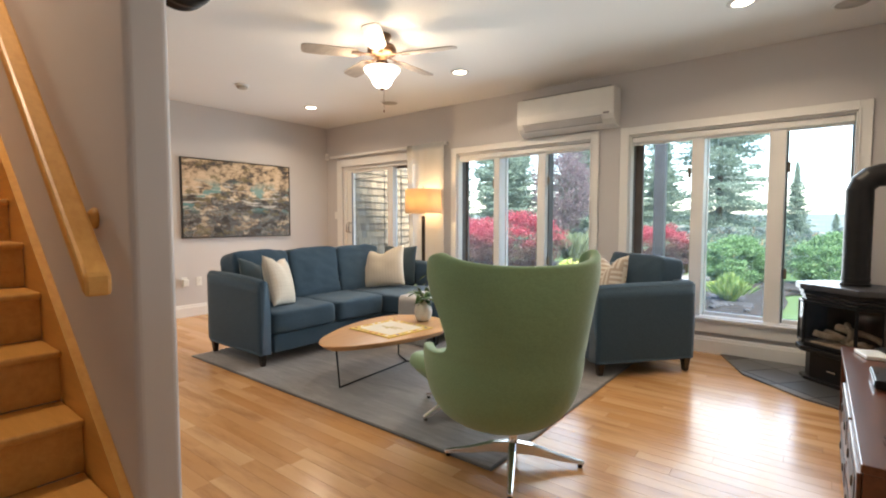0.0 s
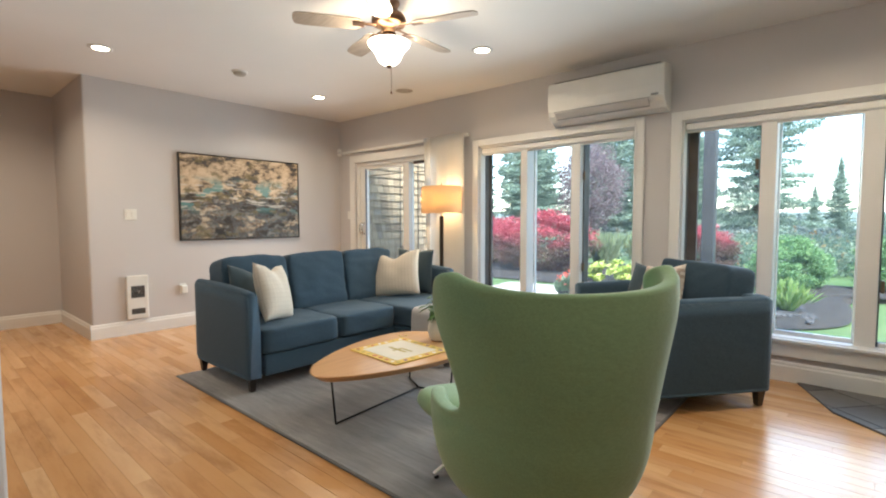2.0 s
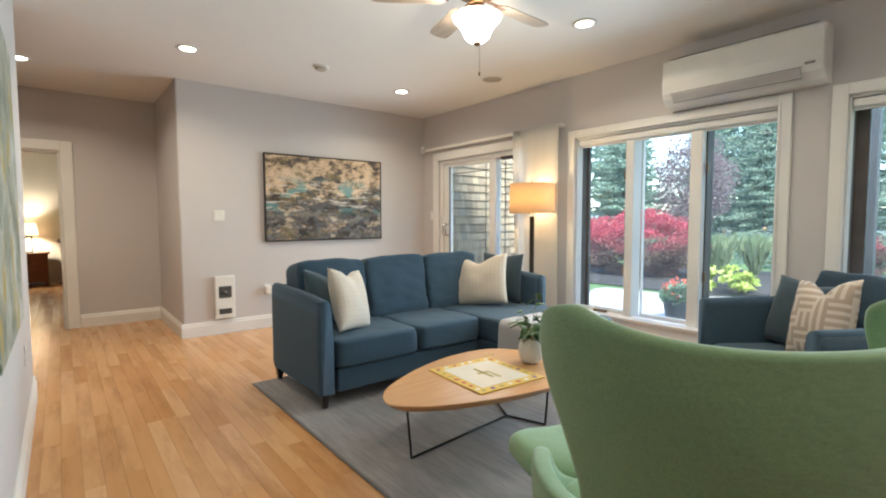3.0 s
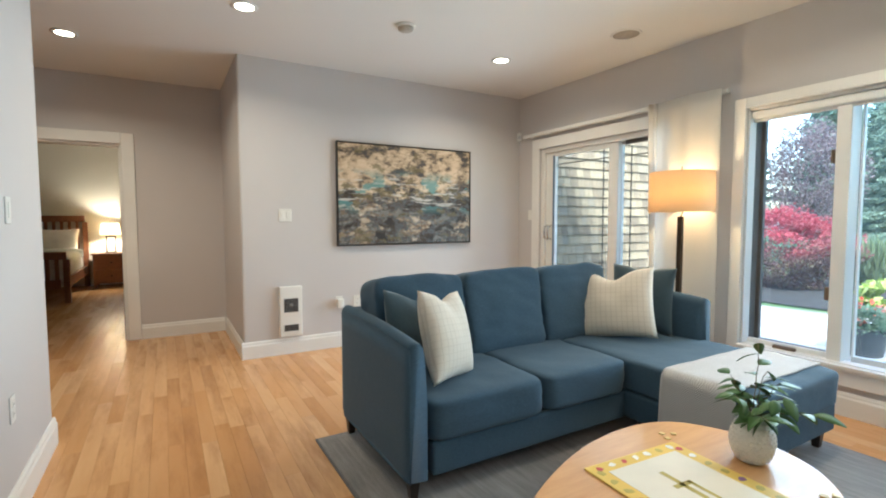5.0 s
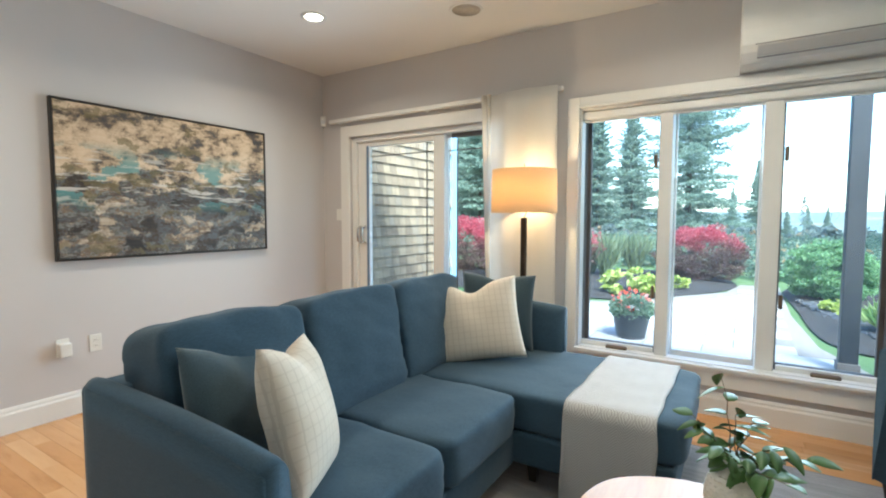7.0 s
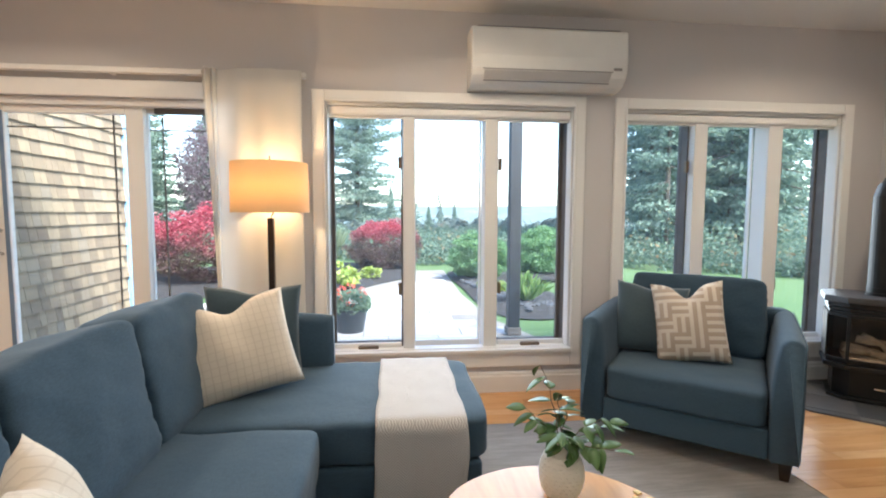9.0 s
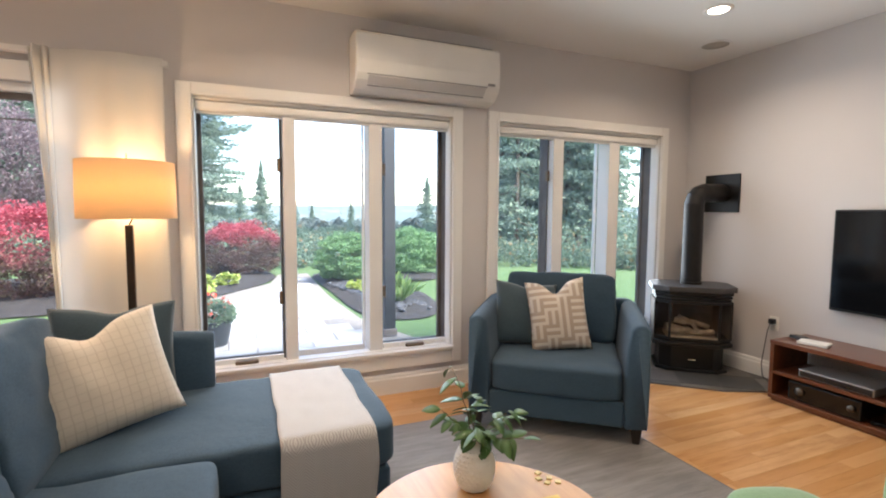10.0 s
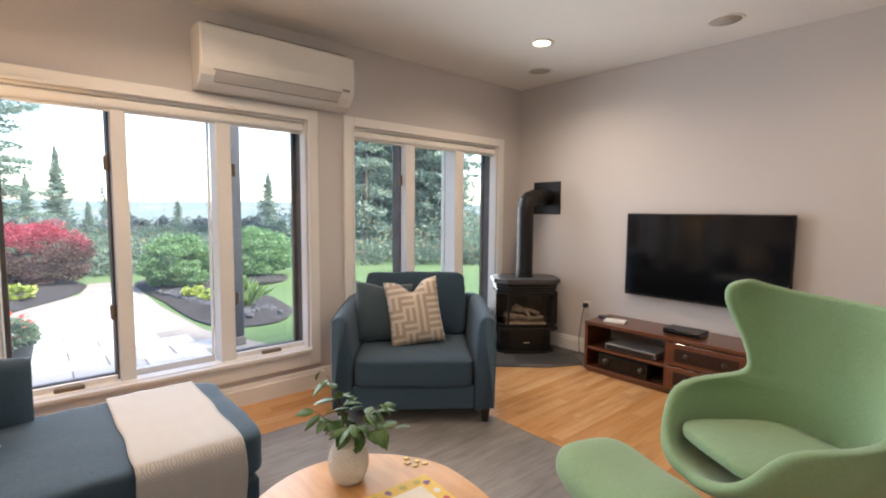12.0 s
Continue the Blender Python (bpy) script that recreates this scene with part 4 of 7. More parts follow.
def star_base(parent, r, turn, floor=0.0):
    for k in range(4):
        b = star_leg(r)
        b.transform(pose(0, 0, floor, 0, 0, turn + 90 * k))
        leg = part("leg", b, CHROME, parent)
        g = lathe([(0, 0), (0.012, 0), (0.012, 0.016), (0, 0.016)], 12)
        g.transform(pose(0, 0, floor, 0, 0, turn + 90 * k) @ pose(r - 0.02, 0, 0))
        part("glide", g, BLACKMETAL, leg, "black plastic glide")


star_base(egg, 0.355, 28 - 147, 0.0015)

ot = empty("ottoman", pose(-2.64, 4.13, 0.010, 0, 0, 158), "sage green wool footstool on a steel star base", "footstool")
b = puffy(-0.21, -0.285, -0.11, 0.21, 0.285, 0.11, 3.4, 12, 0.003, 6)
for v in b.verts:
    if v.co.z < 0:
        f = 1 - 0.55 * min(1, -v.co.z / 0.11)
        v.co.x *= f
        v.co.y *= f
        v.co.z *= 1.1
    v.co.z += 0.30 + 0.55 * v.co.y ** 2 - 0.03
part("pad", b, GREEN, ot, smooth=True)
part("column", lathe([(0, 0.07), (0.026, 0.07), (0.020, 0.10), (0.020, 0.155), (0.05, 0.165), (0.05, 0.18), (0, 0.18)], 16), CHROME, ot, smooth=True)
star_base(ot, 0.28, 14, 0.004)

# ---- rug ----
RUG = Nodes("grey_loomed_wool")
_v = RUG.coords((1.6, 15, 15))
_a, _b = RUG.noise(_v, 2.2, 5.0, 0.65), RUG.noise(RUG.coords(), 1.6, 4.0)
_t = RUG.noise(RUG.coords((260, 260, 260)), 1.0, 2.0)
_c = RUG.ramp(RUG.math("ADD", RUG.math("MULTIPLY", _a, 0.55), RUG.math("MULTIPLY", _b, 0.45)), [(0.38, (0.160, 0.147, 0.140)), (0.50, (0.235, 0.215, 0.202)), (0.63, (0.33, 0.305, 0.285))])
_c = RUG.mix(RUG.math("MULTIPLY", _t, 0.35), _c, (0.09, 0.085, 0.085))
RUG.link(_c, RUG.b.inputs["Base Color"])
RUG.b.inputs["Roughness"].default_value = 0.95
RUG.b.inputs["Sheen Weight"].default_value = 0.35
RUG.bump(RUG.math("ADD", _t, _a), 0.5, 0.003)
rg = empty("rug", pose(-3.66, 4.89, 0), "large grey hand-loomed rug with worn streaks", "rug")
b = box(-1.60, -1.245, 0.001, 1.60, 1.245, 0.0125, 0.004, 2)
part("field", b, RUG.mat, rg)
bind = frame_ring(-1.612, 1.612, -1.257, 1.257, (0.012,) * 4, 0.001, 0.010, 0.002)
bind.transform(Matrix(((1, 0, 0, 0), (0, 0, 1, 0), (0, 1, 0, 0), (0, 0, 0, 1))))
bmesh.ops.recalc_face_normals(bind, faces=bind.faces[:])
part("binding", bind, fabric("grey_binding", (0.13, 0.125, 0.125)), rg, "narrow grey cloth binding")

# ---- coffee table ----
OAK = wood("oiled_maple_top", (0.50, 0.25, 0.090), (0.65, 0.365, 0.155), 0.36, 0.25, (16.0, 2.0, 16.0), 0.0, False)
TOPZ = 0.365
ct = empty("coffee_table", pose(-3.50, 4.40, 0), "rounded triangular maple coffee table on black wire legs", "coffee table")


def rounded(points, per=10):
    """A closed smooth outline through the points."""
    n, out = len(points), []
    for i in range(n):
        p0, p1, p2, p3 = (Vector(points[(i + k) % n]) for k in (-1, 0, 1, 2))
        for j in range(per):
            t = j / per
            out.append(tuple(0.5 * (2 * p1 + (p2 - p0) * t + (2 * p0 - 5 * p1 + 4 * p2 - p3) * t * t + (3 * p1 - p0 - 3 * p2 + p3) * t ** 3)))
    return out


OUT = [(0.0, -0.655), (-0.20, -0.52), (-0.38, -0.14), (-0.44, 0.22), (-0.37, 0.48), (-0.13, 0.61), (0.14, 0.56), (0.33, 0.34), (0.355, 0.10), (0.28, -0.24), (0.15, -0.53)]
out = rounded(OUT)
b = bmesh.new()
rings = []
for dz, inset in ((-0.040, 0.055), (-0.034, 0.045), (-0.012, 0.010), (-0.004, 0.001), (0.0, 0.006)):
    ring = []
    for x, y in out:
        ring.append(b.verts.new((x * (1 - inset * 1.6), y * (1 - inset * 1.3), TOPZ + dz)))
    rings.append(ring)
for lo, hi in zip(rings, rings[1:]):
    for i in range(len(out)):
        b.faces.new((lo[i], lo[(i + 1) % len(out)], hi[(i + 1) % len(out)], hi[i]))
b.faces.new(rings[0][::-1])
b.faces.new(rings[-1])
bmesh.ops.recalc_face_normals(b, faces=b.faces[:])
part("tabletop", b, OAK, ct, "honey maple top with a chamfered edge")
FL = 0.0195
foot = {"a": (-0.035, -0.485), "b": (-0.30, 0.41), "c": (0.14, 0.385)}
for k, (x, y) in foot.items():
    part("leg", tube([(x, y, FL), (x * 1.06, y * 1.06, TOPZ - 0.041)], 0.0065, 8), BLACKMETAL, ct, smooth=True)
mid = (-0.10, 0.30)
for k, (x, y) in foot.items():
    part("stretcher", tube([(x, y, FL), (mid[0], mid[1], FL)], 0.0062, 8), BLACKMETAL, ct, smooth=True)

# board game and letter tiles, lying on the table
CARD = surface("printed_card_yellow", (0.72, 0.50, 0.10), 0.55, 0.05, 6, 90, 0.02)
CARDW = surface("printed_card_cream", (0.74, 0.69, 0.58), 0.55, 0.05, 6, 90, 0.02)
INKS = [surface("ink_" + n, c, 0.55, 0.05, 20, 90, 0.02) for n, c in (("red", (0.5, 0.07, 0.06)), ("purple", (0.22, 0.10, 0.22)), ("white", (0.8, 0.78, 0.72)), ("olive", (0.45, 0.36, 0.08)))]
bg = empty("board_game", pose(-3.515, 4.43, TOPZ + 0.001, 0, 0, -4), "open yellow-bordered game board lying on the coffee table", "board game")
part("board", box(-0.245, -0.235, 0, 0.245, 0.235, 0.006, 0.001), CARD, bg)
part("playing_field", box(-0.185, -0.175, 0.0062, 0.185, 0.175, 0.0072), CARDW, bg, "cream centre field")
rnd = random.Random(9)
for side in range(4):
    for k in range(7):
        t = -0.19 + k * 0.062
        x, y = ((t, -0.205), (t, 0.205), (-0.215, t), (0.215, t))[side]
        kind = rnd.randrange(4)
        o = [(0.018 * math.cos(math.tau * i / 6) * rnd.uniform(0.6, 1.2), 0.016 * math.sin(math.tau * i / 6) * rnd.uniform(0.6, 1.2)) for i in range(6)]
        b = prism(o, 0.0062, 0.0068)
        b.transform(pose(x, y, 0, 0, 0, rnd.uniform(0, 180)))
        part("printed_motif", b, INKS[kind], bg)
for x0, y0, x1, y1 in ((-0.10, -0.02, 0.08, 0.0), (-0.02, 0.02, 0.10, 0.035), (-0.02, -0.05, 0.0, 0.03)):
    part("printed_bar", box(x0, y0, 0.0073, x1, y1, 0.0078), INKS[3], bg)
TILE = wood("pale_tile_wood", (0.62, 0.45, 0.16), (0.76, 0.60, 0.28), 0.5, 0, knots=False)
for k, (x, y, r) in enumerate(((-3.235, 4.80, 20), (-3.215, 4.755, 60), (-3.255, 4.765, 5), (-3.20, 4.72, -30), (-3.24, 4.73, 35), (-3.815, 4.72, 12), (-3.79, 4.76, 44), (-3.775, 4.70, -15))):
    b = box(-0.011, -0.0105, 0, 0.011, 0.0105, 0.0045, 0.0012)
    t = part("letter_tile", b, TILE)
    t.matrix_world = pose(x, y, TOPZ + 0.0006, 0, 0, r)
    tagged(t, "small pale wooden letter tile on the coffee table", "game tile", "letter tiles")

# vase with leafy stems
VASE = surface("matt_white_stoneware", (0.74, 0.71, 0.66), 0.5, 0.04, 14, 120, 0.08)
LEAF = Nodes("glossy_ficus_leaf")
_i = LEAF.add("ShaderNodeNewGeometry")
_c = LEAF.ramp(_i.outputs["Random Per Island"], [(0.0, (0.035, 0.09, 0.02)), (0.6, (0.075, 0.16, 0.035)), (1.0, (0.17, 0.22, 0.05))])
LEAF.link(_c, LEAF.b.inputs["Base Color"])
LEAF.b.inputs["Roughness"].default_value = 0.42
LEAF.bump(LEAF.noise(LEAF.coords(), 60, 3.0), 0.2, 0.001)
STEM = surface("brown_twig", (0.12, 0.09, 0.04), 0.7, 0.2, 20, 150, 0.2)
va = empty("vase", pose(-3.505, 4.815, TOPZ + 0.001) @ Matrix.Diagonal((1.13, 1.13, 1.1, 1)), "white textured stoneware vase on the coffee table", "vase")
body = [(0, 0), (0.038, 0.0), (0.045, 0.004), (0.060, 0.03), (0.068, 0.065), (0.065, 0.10), (0.050, 0.135), (0.032, 0.155), (0.024, 0.165), (0.026, 0.175), (0.022, 0.176), (0.019, 0.165), (0.02, 0.15), (0, 0.05)]
b = lathe(body, 36)
part("body", b, VASE, va, smooth=True)
dots = bmesh.new()
for r_i in range(11):
    z = 0.014 + r_i * 0.0125
    rr = spline([(0.0, 0.045), (0.03, 0.060), (0.065, 0.068), (0.10, 0.065), (0.135, 0.050), (0.155, 0.032)], z)
    for k in range(22):
        a = math.tau * (k + 0.5 * (r_i % 2)) / 22
        m = Matrix.Translation((rr * math.cos(a), rr * math.sin(a), z)) @ Matrix.Rotation(a, 4, "Z") @ Matrix.Diagonal((0.0012, 0.0070, 0.0046, 1))
        bmesh.ops.create_icosphere(dots, subdivisions=1, radius=1, matrix=m)
tagged(part("relief", dots, VASE, va, smooth=True), "raised dimples", kind="stuff")

ficus = empty("leafy_stems", pose(-3.505, 4.815, TOPZ + 0.10), "cut green leafy stems standing in the white vase", "plant")


def leaf_shape(length, width, curl):
    b = bmesh.new()
    rows = []
    for j in range(7):
        t = j / 6
        w = width * math.sin(math.pi * min(1, t * 0.94 + 0.03)) ** 0.8 * (1 - 0.35 * t)
        zc = -curl * t * t
        rows.append([b.verts.new((t * length, -w, zc + 0.15 * w)), b.verts.new((t * length, 0, zc)), b.verts.new((t * length, w, zc + 0.15 * w))])
    for a, c in zip(rows, rows[1:]):
        for i in range(2):
            b.faces.new((a[i], a[i + 1], c[i + 1], c[i]))
    ext = bmesh.ops.extrude_face_region(b, geom=b.faces[:])
    bmesh.ops.translate(b, vec=(0, 0, -0.0006), verts=[g for g in ext["geom"] if isinstance(g, bmesh.types.BMVert)])
    return b


rnd = random.Random(21)
for direction, reach, height, nl in ((110, 0.11, 0.25, 7), (85, 0.06, 0.16, 8), (160, 0.12, 0.12, 9), (-50, 0.17, 0.05, 10), (-110, 0.08, 0.09, 8), (10, 0.17, 0.06, 9), (-20, 0.11, 0.11, 8), (60, 0.08, 0.12, 8)):
    d = Vector((math.cos(radians(direction)), math.sin(radians(direction)), 0))
    pts = [Vector((0, 0, 0.0)) + d * 0.004, Vector((0, 0, 0.075)) + d * 0.010]
    for k in range(1, 7):
        t = k / 6
        pts.append(d * (0.010 + reach * t ** 1.25) + Vector((rnd.uniform(-.006, .006), rnd.uniform(-.006, .006), 0.075 + height * t ** 0.85)))
    stem = part("stem", tube(pts, 0.0022, 6, taper=0.5), STEM, ficus, "thin brown twig", True)
    for k in range(nl):
        p = pts[min(len(pts) - 1, 2 + (k * 6) // nl)]
        side = direction + (1 if k % 2 else -1) * rnd.uniform(25, 80) if k < nl - 1 else direction
        lf = leaf_shape(rnd.uniform(0.060, 0.090), rnd.uniform(0.019, 0.027), rnd.uniform(0.005, 0.03))
        lf.transform(Matrix.Translation(p) @ pose(0, 0, 0, rnd.uniform(-25, 25), rnd.uniform(-30, 35), side))
        part("leaf", lf, LEAF.mat, stem, smooth=True)

# ---- floor lamp ----
SHADE = Nodes("linen_lampshade")
_tr, _mx = SHADE.n.new("ShaderNodeBsdfTranslucent"), SHADE.n.new("ShaderNodeMixShader")
_w = SHADE.noise(SHADE.coords((300, 300, 900)), 1.0, 2.0)
_c = SHADE.mix(_w, (0.72, 0.535, 0.315), (0.81, 0.64, 0.41))
SHADE.link(_c, SHADE.b.inputs["Base Color"])
SHADE.link(_c, _tr.inputs[0])
SHADE.b.inputs["Roughness"].default_value = 0.9
_mx.inputs[0].default_value = 0.45
SHADE.link(SHADE.b.outputs[0], _mx.inputs[1])
SHADE.link(_tr.outputs[0], _mx.inputs[2])
SHADE.link(_mx.outputs[0], SHADE.n["Material Output"].inputs[0])
BRONZE = surface("dark_bronze_post", (0.05, 0.032, 0.02), 0.4, 0.25, 12, 150, 0.1, 0.5)
PULL = surface("dark_bronze_pull", (0.10, 0.085, 0.07), 0.4, 0.15, 20, 120, 0.05, 0.8)
BULB = glowing("frosted_bulb", (1.0, 0.72, 0.40), 6.0)


def drum(r0, r1, z0, z1, t, seg=48):
    return lathe([(r0, z0), (r1, z1), (r1 - t, z1), (r0 - t, z0), (r0, z0)], seg)


fl = empty("floor_lamp", pose(-4.843, 6.375, 0), "lit floor lamp with an amber drum shade and dark square post", "floor lamp")
part("base", lathe([(0, 0), (0.145, 0), (0.145, 0.012), (0.135, 0.020), (0.03, 0.026), (0, 0.026)], 40), BRONZE, fl, smooth=True)
part("post", box(-0.018, -0.018, 0.026, 0.018, 0.018, 1.30, 0.003), BRONZE, fl)
part("shade", drum(0.235, 0.230, 1.335, 1.640, 0.003), SHADE.mat, fl, "amber-lit linen drum shade", True)
part("harp", tube([(0, 0, 1.30), (0.05, 0, 1.40), (0.05, 0, 1.55), (0, 0, 1.64), (0, 0, 1.685)], 0.0035, 6), BRONZE, fl, smooth=True)
spi = bmesh.new()
for k in range(3):
    a = math.tau * k / 3
    tube([(0, 0, 1.632), (0.229 * math.cos(a), 0.229 * math.sin(a), 1.634)], 0.003, 6, spi)
part("spider", spi, BRONZE, fl)

# ---- wall painting behind the sofa ----
ART = Nodes("abstract_oil_painting")
_p = ART.coords((1, 1, 1))
_s = ART.n.new("ShaderNodeSeparateXYZ")
ART.link(_p, _s.inputs[0])
_z = _s.outputs["Z"]
_wn = ART.add("ShaderNodeTexNoise", Scale=8.0, Detail=9.0, Roughness=0.82)
ART.link(_p, _wn.inputs["Vector"])


def smear(scale, amount, offset):
    """Palette-knife patches: blocks with torn, dragged edges; gives a chance value for each."""
    va_, vb_, vo = ART.n.new("ShaderNodeVectorMath"), ART.n.new("ShaderNodeVectorMath"), ART.n.new("ShaderNodeTexVoronoi")
    va_.operation, vb_.operation = "MULTIPLY_ADD", "MULTIPLY_ADD"
    ART.link(_wn.outputs["Color"], va_.inputs[0])
    va_.inputs[1].default_value = (amount, amount * 1.6, amount)
    ART.link(_p, va_.inputs[2])
    ART.link(va_.outputs[0], vb_.inputs[0])
    vb_.inputs[1].default_value = scale
    vb_.inputs[2].default_value = offset
    vo.feature, vo.distance = "F1", "CHEBYCHEV"
    vo.inputs["Scale"].default_value = 1.0
    ART.link(vb_.outputs[0], vo.inputs["Vector"])
    sp = ART.n.new("ShaderNodeSeparateColor")
    ART.link(vo.outputs["Color"], sp.inputs[0])
    return sp.outputs[0], sp.outputs[1]


_r1, _r1b = smear((0, 6.0, 11.0), 0.24, (0, 3, 7))
_r2, _r2b = smear((0, 10.0, 24.0), 0.20, (5, 1, 2))
_fine = ART.noise(ART.coords((1, 8.0, 17.0)), 1.0, 8.0, 0.80)
_soft = ART.noise(ART.coords((1, 2.6, 3.8)), 1.5, 6.0, 0.68)
_low = ART.math("ADD", ART.math("ADD", ART.math("MULTIPLY", _r1, 0.30), ART.math("MULTIPLY", _r2, 0.20)), ART.math("MULTIPLY", _fine, 0.58))
_cl = ART.ramp(_low, [(0.34, (0.015, 0.013, 0.012)), (0.44, (0.055, 0.032, 0.018)), (0.49, (0.10, 0.12, 0.13)), (0.54, (0.060, 0.038, 0.022)), (0.59, (0.22, 0.23, 0.22)), (0.64, (0.13, 0.07, 0.035)), (0.69, (0.42, 0.33, 0.23)), (0.80, (0.58, 0.50, 0.40))])
_hi = ART.math("ADD", ART.math("MULTIPLY", _soft, 0.80), ART.math("ADD", ART.math("MULTIPLY", _r2, 0.08), ART.math("MULTIPLY", _fine, 0.30)))
_ch = ART.ramp(_hi, [(0.48, (0.055, 0.050, 0.048)), (0.53, (0.18, 0.13, 0.085)), (0.565, (0.42, 0.31, 0.20)), (0.63, (0.60, 0.46, 0.31)), (0.78, (0.70, 0.57, 0.41))])
_lift = ART.math("ADD", _z, ART.math("MULTIPLY", ART.math("SUBTRACT", _soft, 0.5), 0.75))
_lift = ART.math("ADD", _lift, ART.math("MULTIPLY", ART.math("SUBTRACT", _r1b, 0.5), 0.20))
_c = ART.mix(ART.ramp(ART.math("ADD", _lift, 0.5), [(0.53, (0, 0, 0)), (0.60, (1, 1, 1))]), _cl, _ch)
_scr = ART.noise(ART.coords((1, 5.0, 20.0)), 1.0, 7.0, 0.78)
_c = ART.mix(ART.ramp(_scr, [(0.55, (0, 0, 0)), (0.66, (0.85, 0.85, 0.85))]), _c, (0.035, 0.026, 0.020))
_belt = ART.ramp(ART.math("ABSOLUTE", ART.math("SUBTRACT", _z, 0.03)), [(0.10, (1, 1, 1)), (0.24, (0, 0, 0))])
_teal = ART.math("MULTIPLY", ART.math("GREATER_THAN", _r1b, 0.80), _belt)
_c = ART.mix(ART.math("MULTIPLY", _teal, 0.85), _c, (0.10, 0.27, 0.27))
_white = ART.math("MULTIPLY", ART.ramp(ART.noise(ART.coords((1, 3.2, 30.0)), 1.0, 4.0, 0.6), [(0.56, (0, 0, 0)), (0.61, (1, 1, 1))]), _belt)
_c = ART.mix(ART.math("MULTIPLY", _white, 0.85), _c, (0.60, 0.56, 0.50))
_c = ART.mix(ART.math("MULTIPLY", ART.math("GREATER_THAN", _r2b, 0.92), 0.7), _c, (0.13, 0.10, 0.035))
ART.link(_c, ART.b.inputs["Base Color"])
ART.b.inputs["Roughness"].default_value = 0.5
ART.bump(_fine, 0.5, 0.004)
FRAMEBLK = surface("black_floater_frame", (0.02, 0.016, 0.014), 0.45, 0.1, 10, 150, 0.05)


def picture(name, m, w, h, depth, art, label):
    """A canvas in a slim frame; it stands in the yz plane and looks along +x."""
    root = empty(name, m, label, "painting")
    part("canvas", box(0.004, -w / 2 + 0.014, -h / 2 + 0.014, depth - 0.006, w / 2 - 0.014, h / 2 - 0.014, 0.004), art, root, "thickly brushed abstract canvas")
    fr = frame_ring(-w / 2, w / 2, -h / 2, h / 2, (0.012,) * 4, 0.001, depth, 0.002)
    fr.transform(Matrix(((0, 1, 0, 0), (1, 0, 0, 0), (0, 0, 1, 0), (0, 0, 0, 1))))
    bmesh.ops.recalc_face_normals(fr, faces=fr.faces[:])
    part("frame", fr, FRAMEBLK, root, "slim black frame")
    return root


picture("abstract_painting", pose(XW, 5.177, 1.533), 1.571, 1.036, 0.042, ART.mat, "large abstract canvas in cream, umber, black and teal")

ART2 = Nodes("green_gold_abstract")
_s1 = ART2.noise(ART2.coords((1, 2.2, 2.6)), 1.7, 5.0, 0.65)
_s2 = ART2.noise(ART2.coords((3, 5.0, 3.0)), 1.4, 5.0, 0.7)
_c = ART2.ramp(_s1, [(0.30, (0.13, 0.15, 0.11)), (0.45, (0.27, 0.29, 0.23)), (0.56, (0.42, 0.43, 0.37)), (0.72, (0.60, 0.59, 0.54))])
_c = ART2.mix(ART2.ramp(_s2, [(0.53, (0, 0, 0)), (0.62, (1, 1, 1))]), _c, (0.40, 0.29, 0.05))
_c = ART2.mix(ART2.ramp(ART2.noise(ART2.coords((4, 3, 4)), 2.3, 4.0), [(0.64, (0, 0, 0)), (0.70, (1, 1, 1))]), _c, (0.10, 0.14, 0.08))
ART2.link(_c, ART2.b.inputs["Base Color"])
ART2.b.inputs["Roughness"].default_value = 0.5
ART2.bump(_s2, 0.3, 0.003)
CANVAS_EDGE = surface("grey_canvas_edge", (0.20, 0.21, 0.20), 0.7, 0.15, 8, 120, 0.1)
p2 = empty("abstract_painting_green", pose(-4.02, SW1, 1.42, 0, 0, 90), "tall frameless abstract canvas in sage, white and gold", "painting")
part("canvas", box(0.030, -0.56, -0.62, 0.038, 0.56, 0.62, 0.003), ART2.mat, p2)
part("stretcher", box(0.002, -0.558, -0.618, 0.0298, 0.558, 0.618, 0.002), CANVAS_EDGE, p2, "grey wrapped canvas edge")

# ---- small wall fittings ----
def plate(name, m, label, category, toggles):
    """A switch or socket plate that looks along +x."""
    root = empty(name, m, label, category)
    w = 0.118 if toggles == "double" else 0.072
    part("cover_plate", box(0.001, -w / 2, -0.058, 0.007, w / 2, 0.058, 0.003, 2), PLASTIC, root)
    if toggles in ("double", "single"):
        for c in ((-0.026, 0.026) if toggles == "double" else (0,)):
            part("rocker", box(0.0072, c - 0.016, -0.034, 0.011, c + 0.016, 0.034, 0.002), PLASTIC, root)
    else:
        for c in (-0.02, 0.02):
            s = part("socket_face", box(0.0072, -0.017, c - 0.014, 0.0095, 0.017, c + 0.014, 0.002), PLASTIC, root)
            for dy in (-0.006, 0.006):
                part("slot", box(0.0096, dy - 0.0012, c - 0.005, 0.0100, dy + 0.0012, c + 0.004), BLACKMETAL, s)
    return root


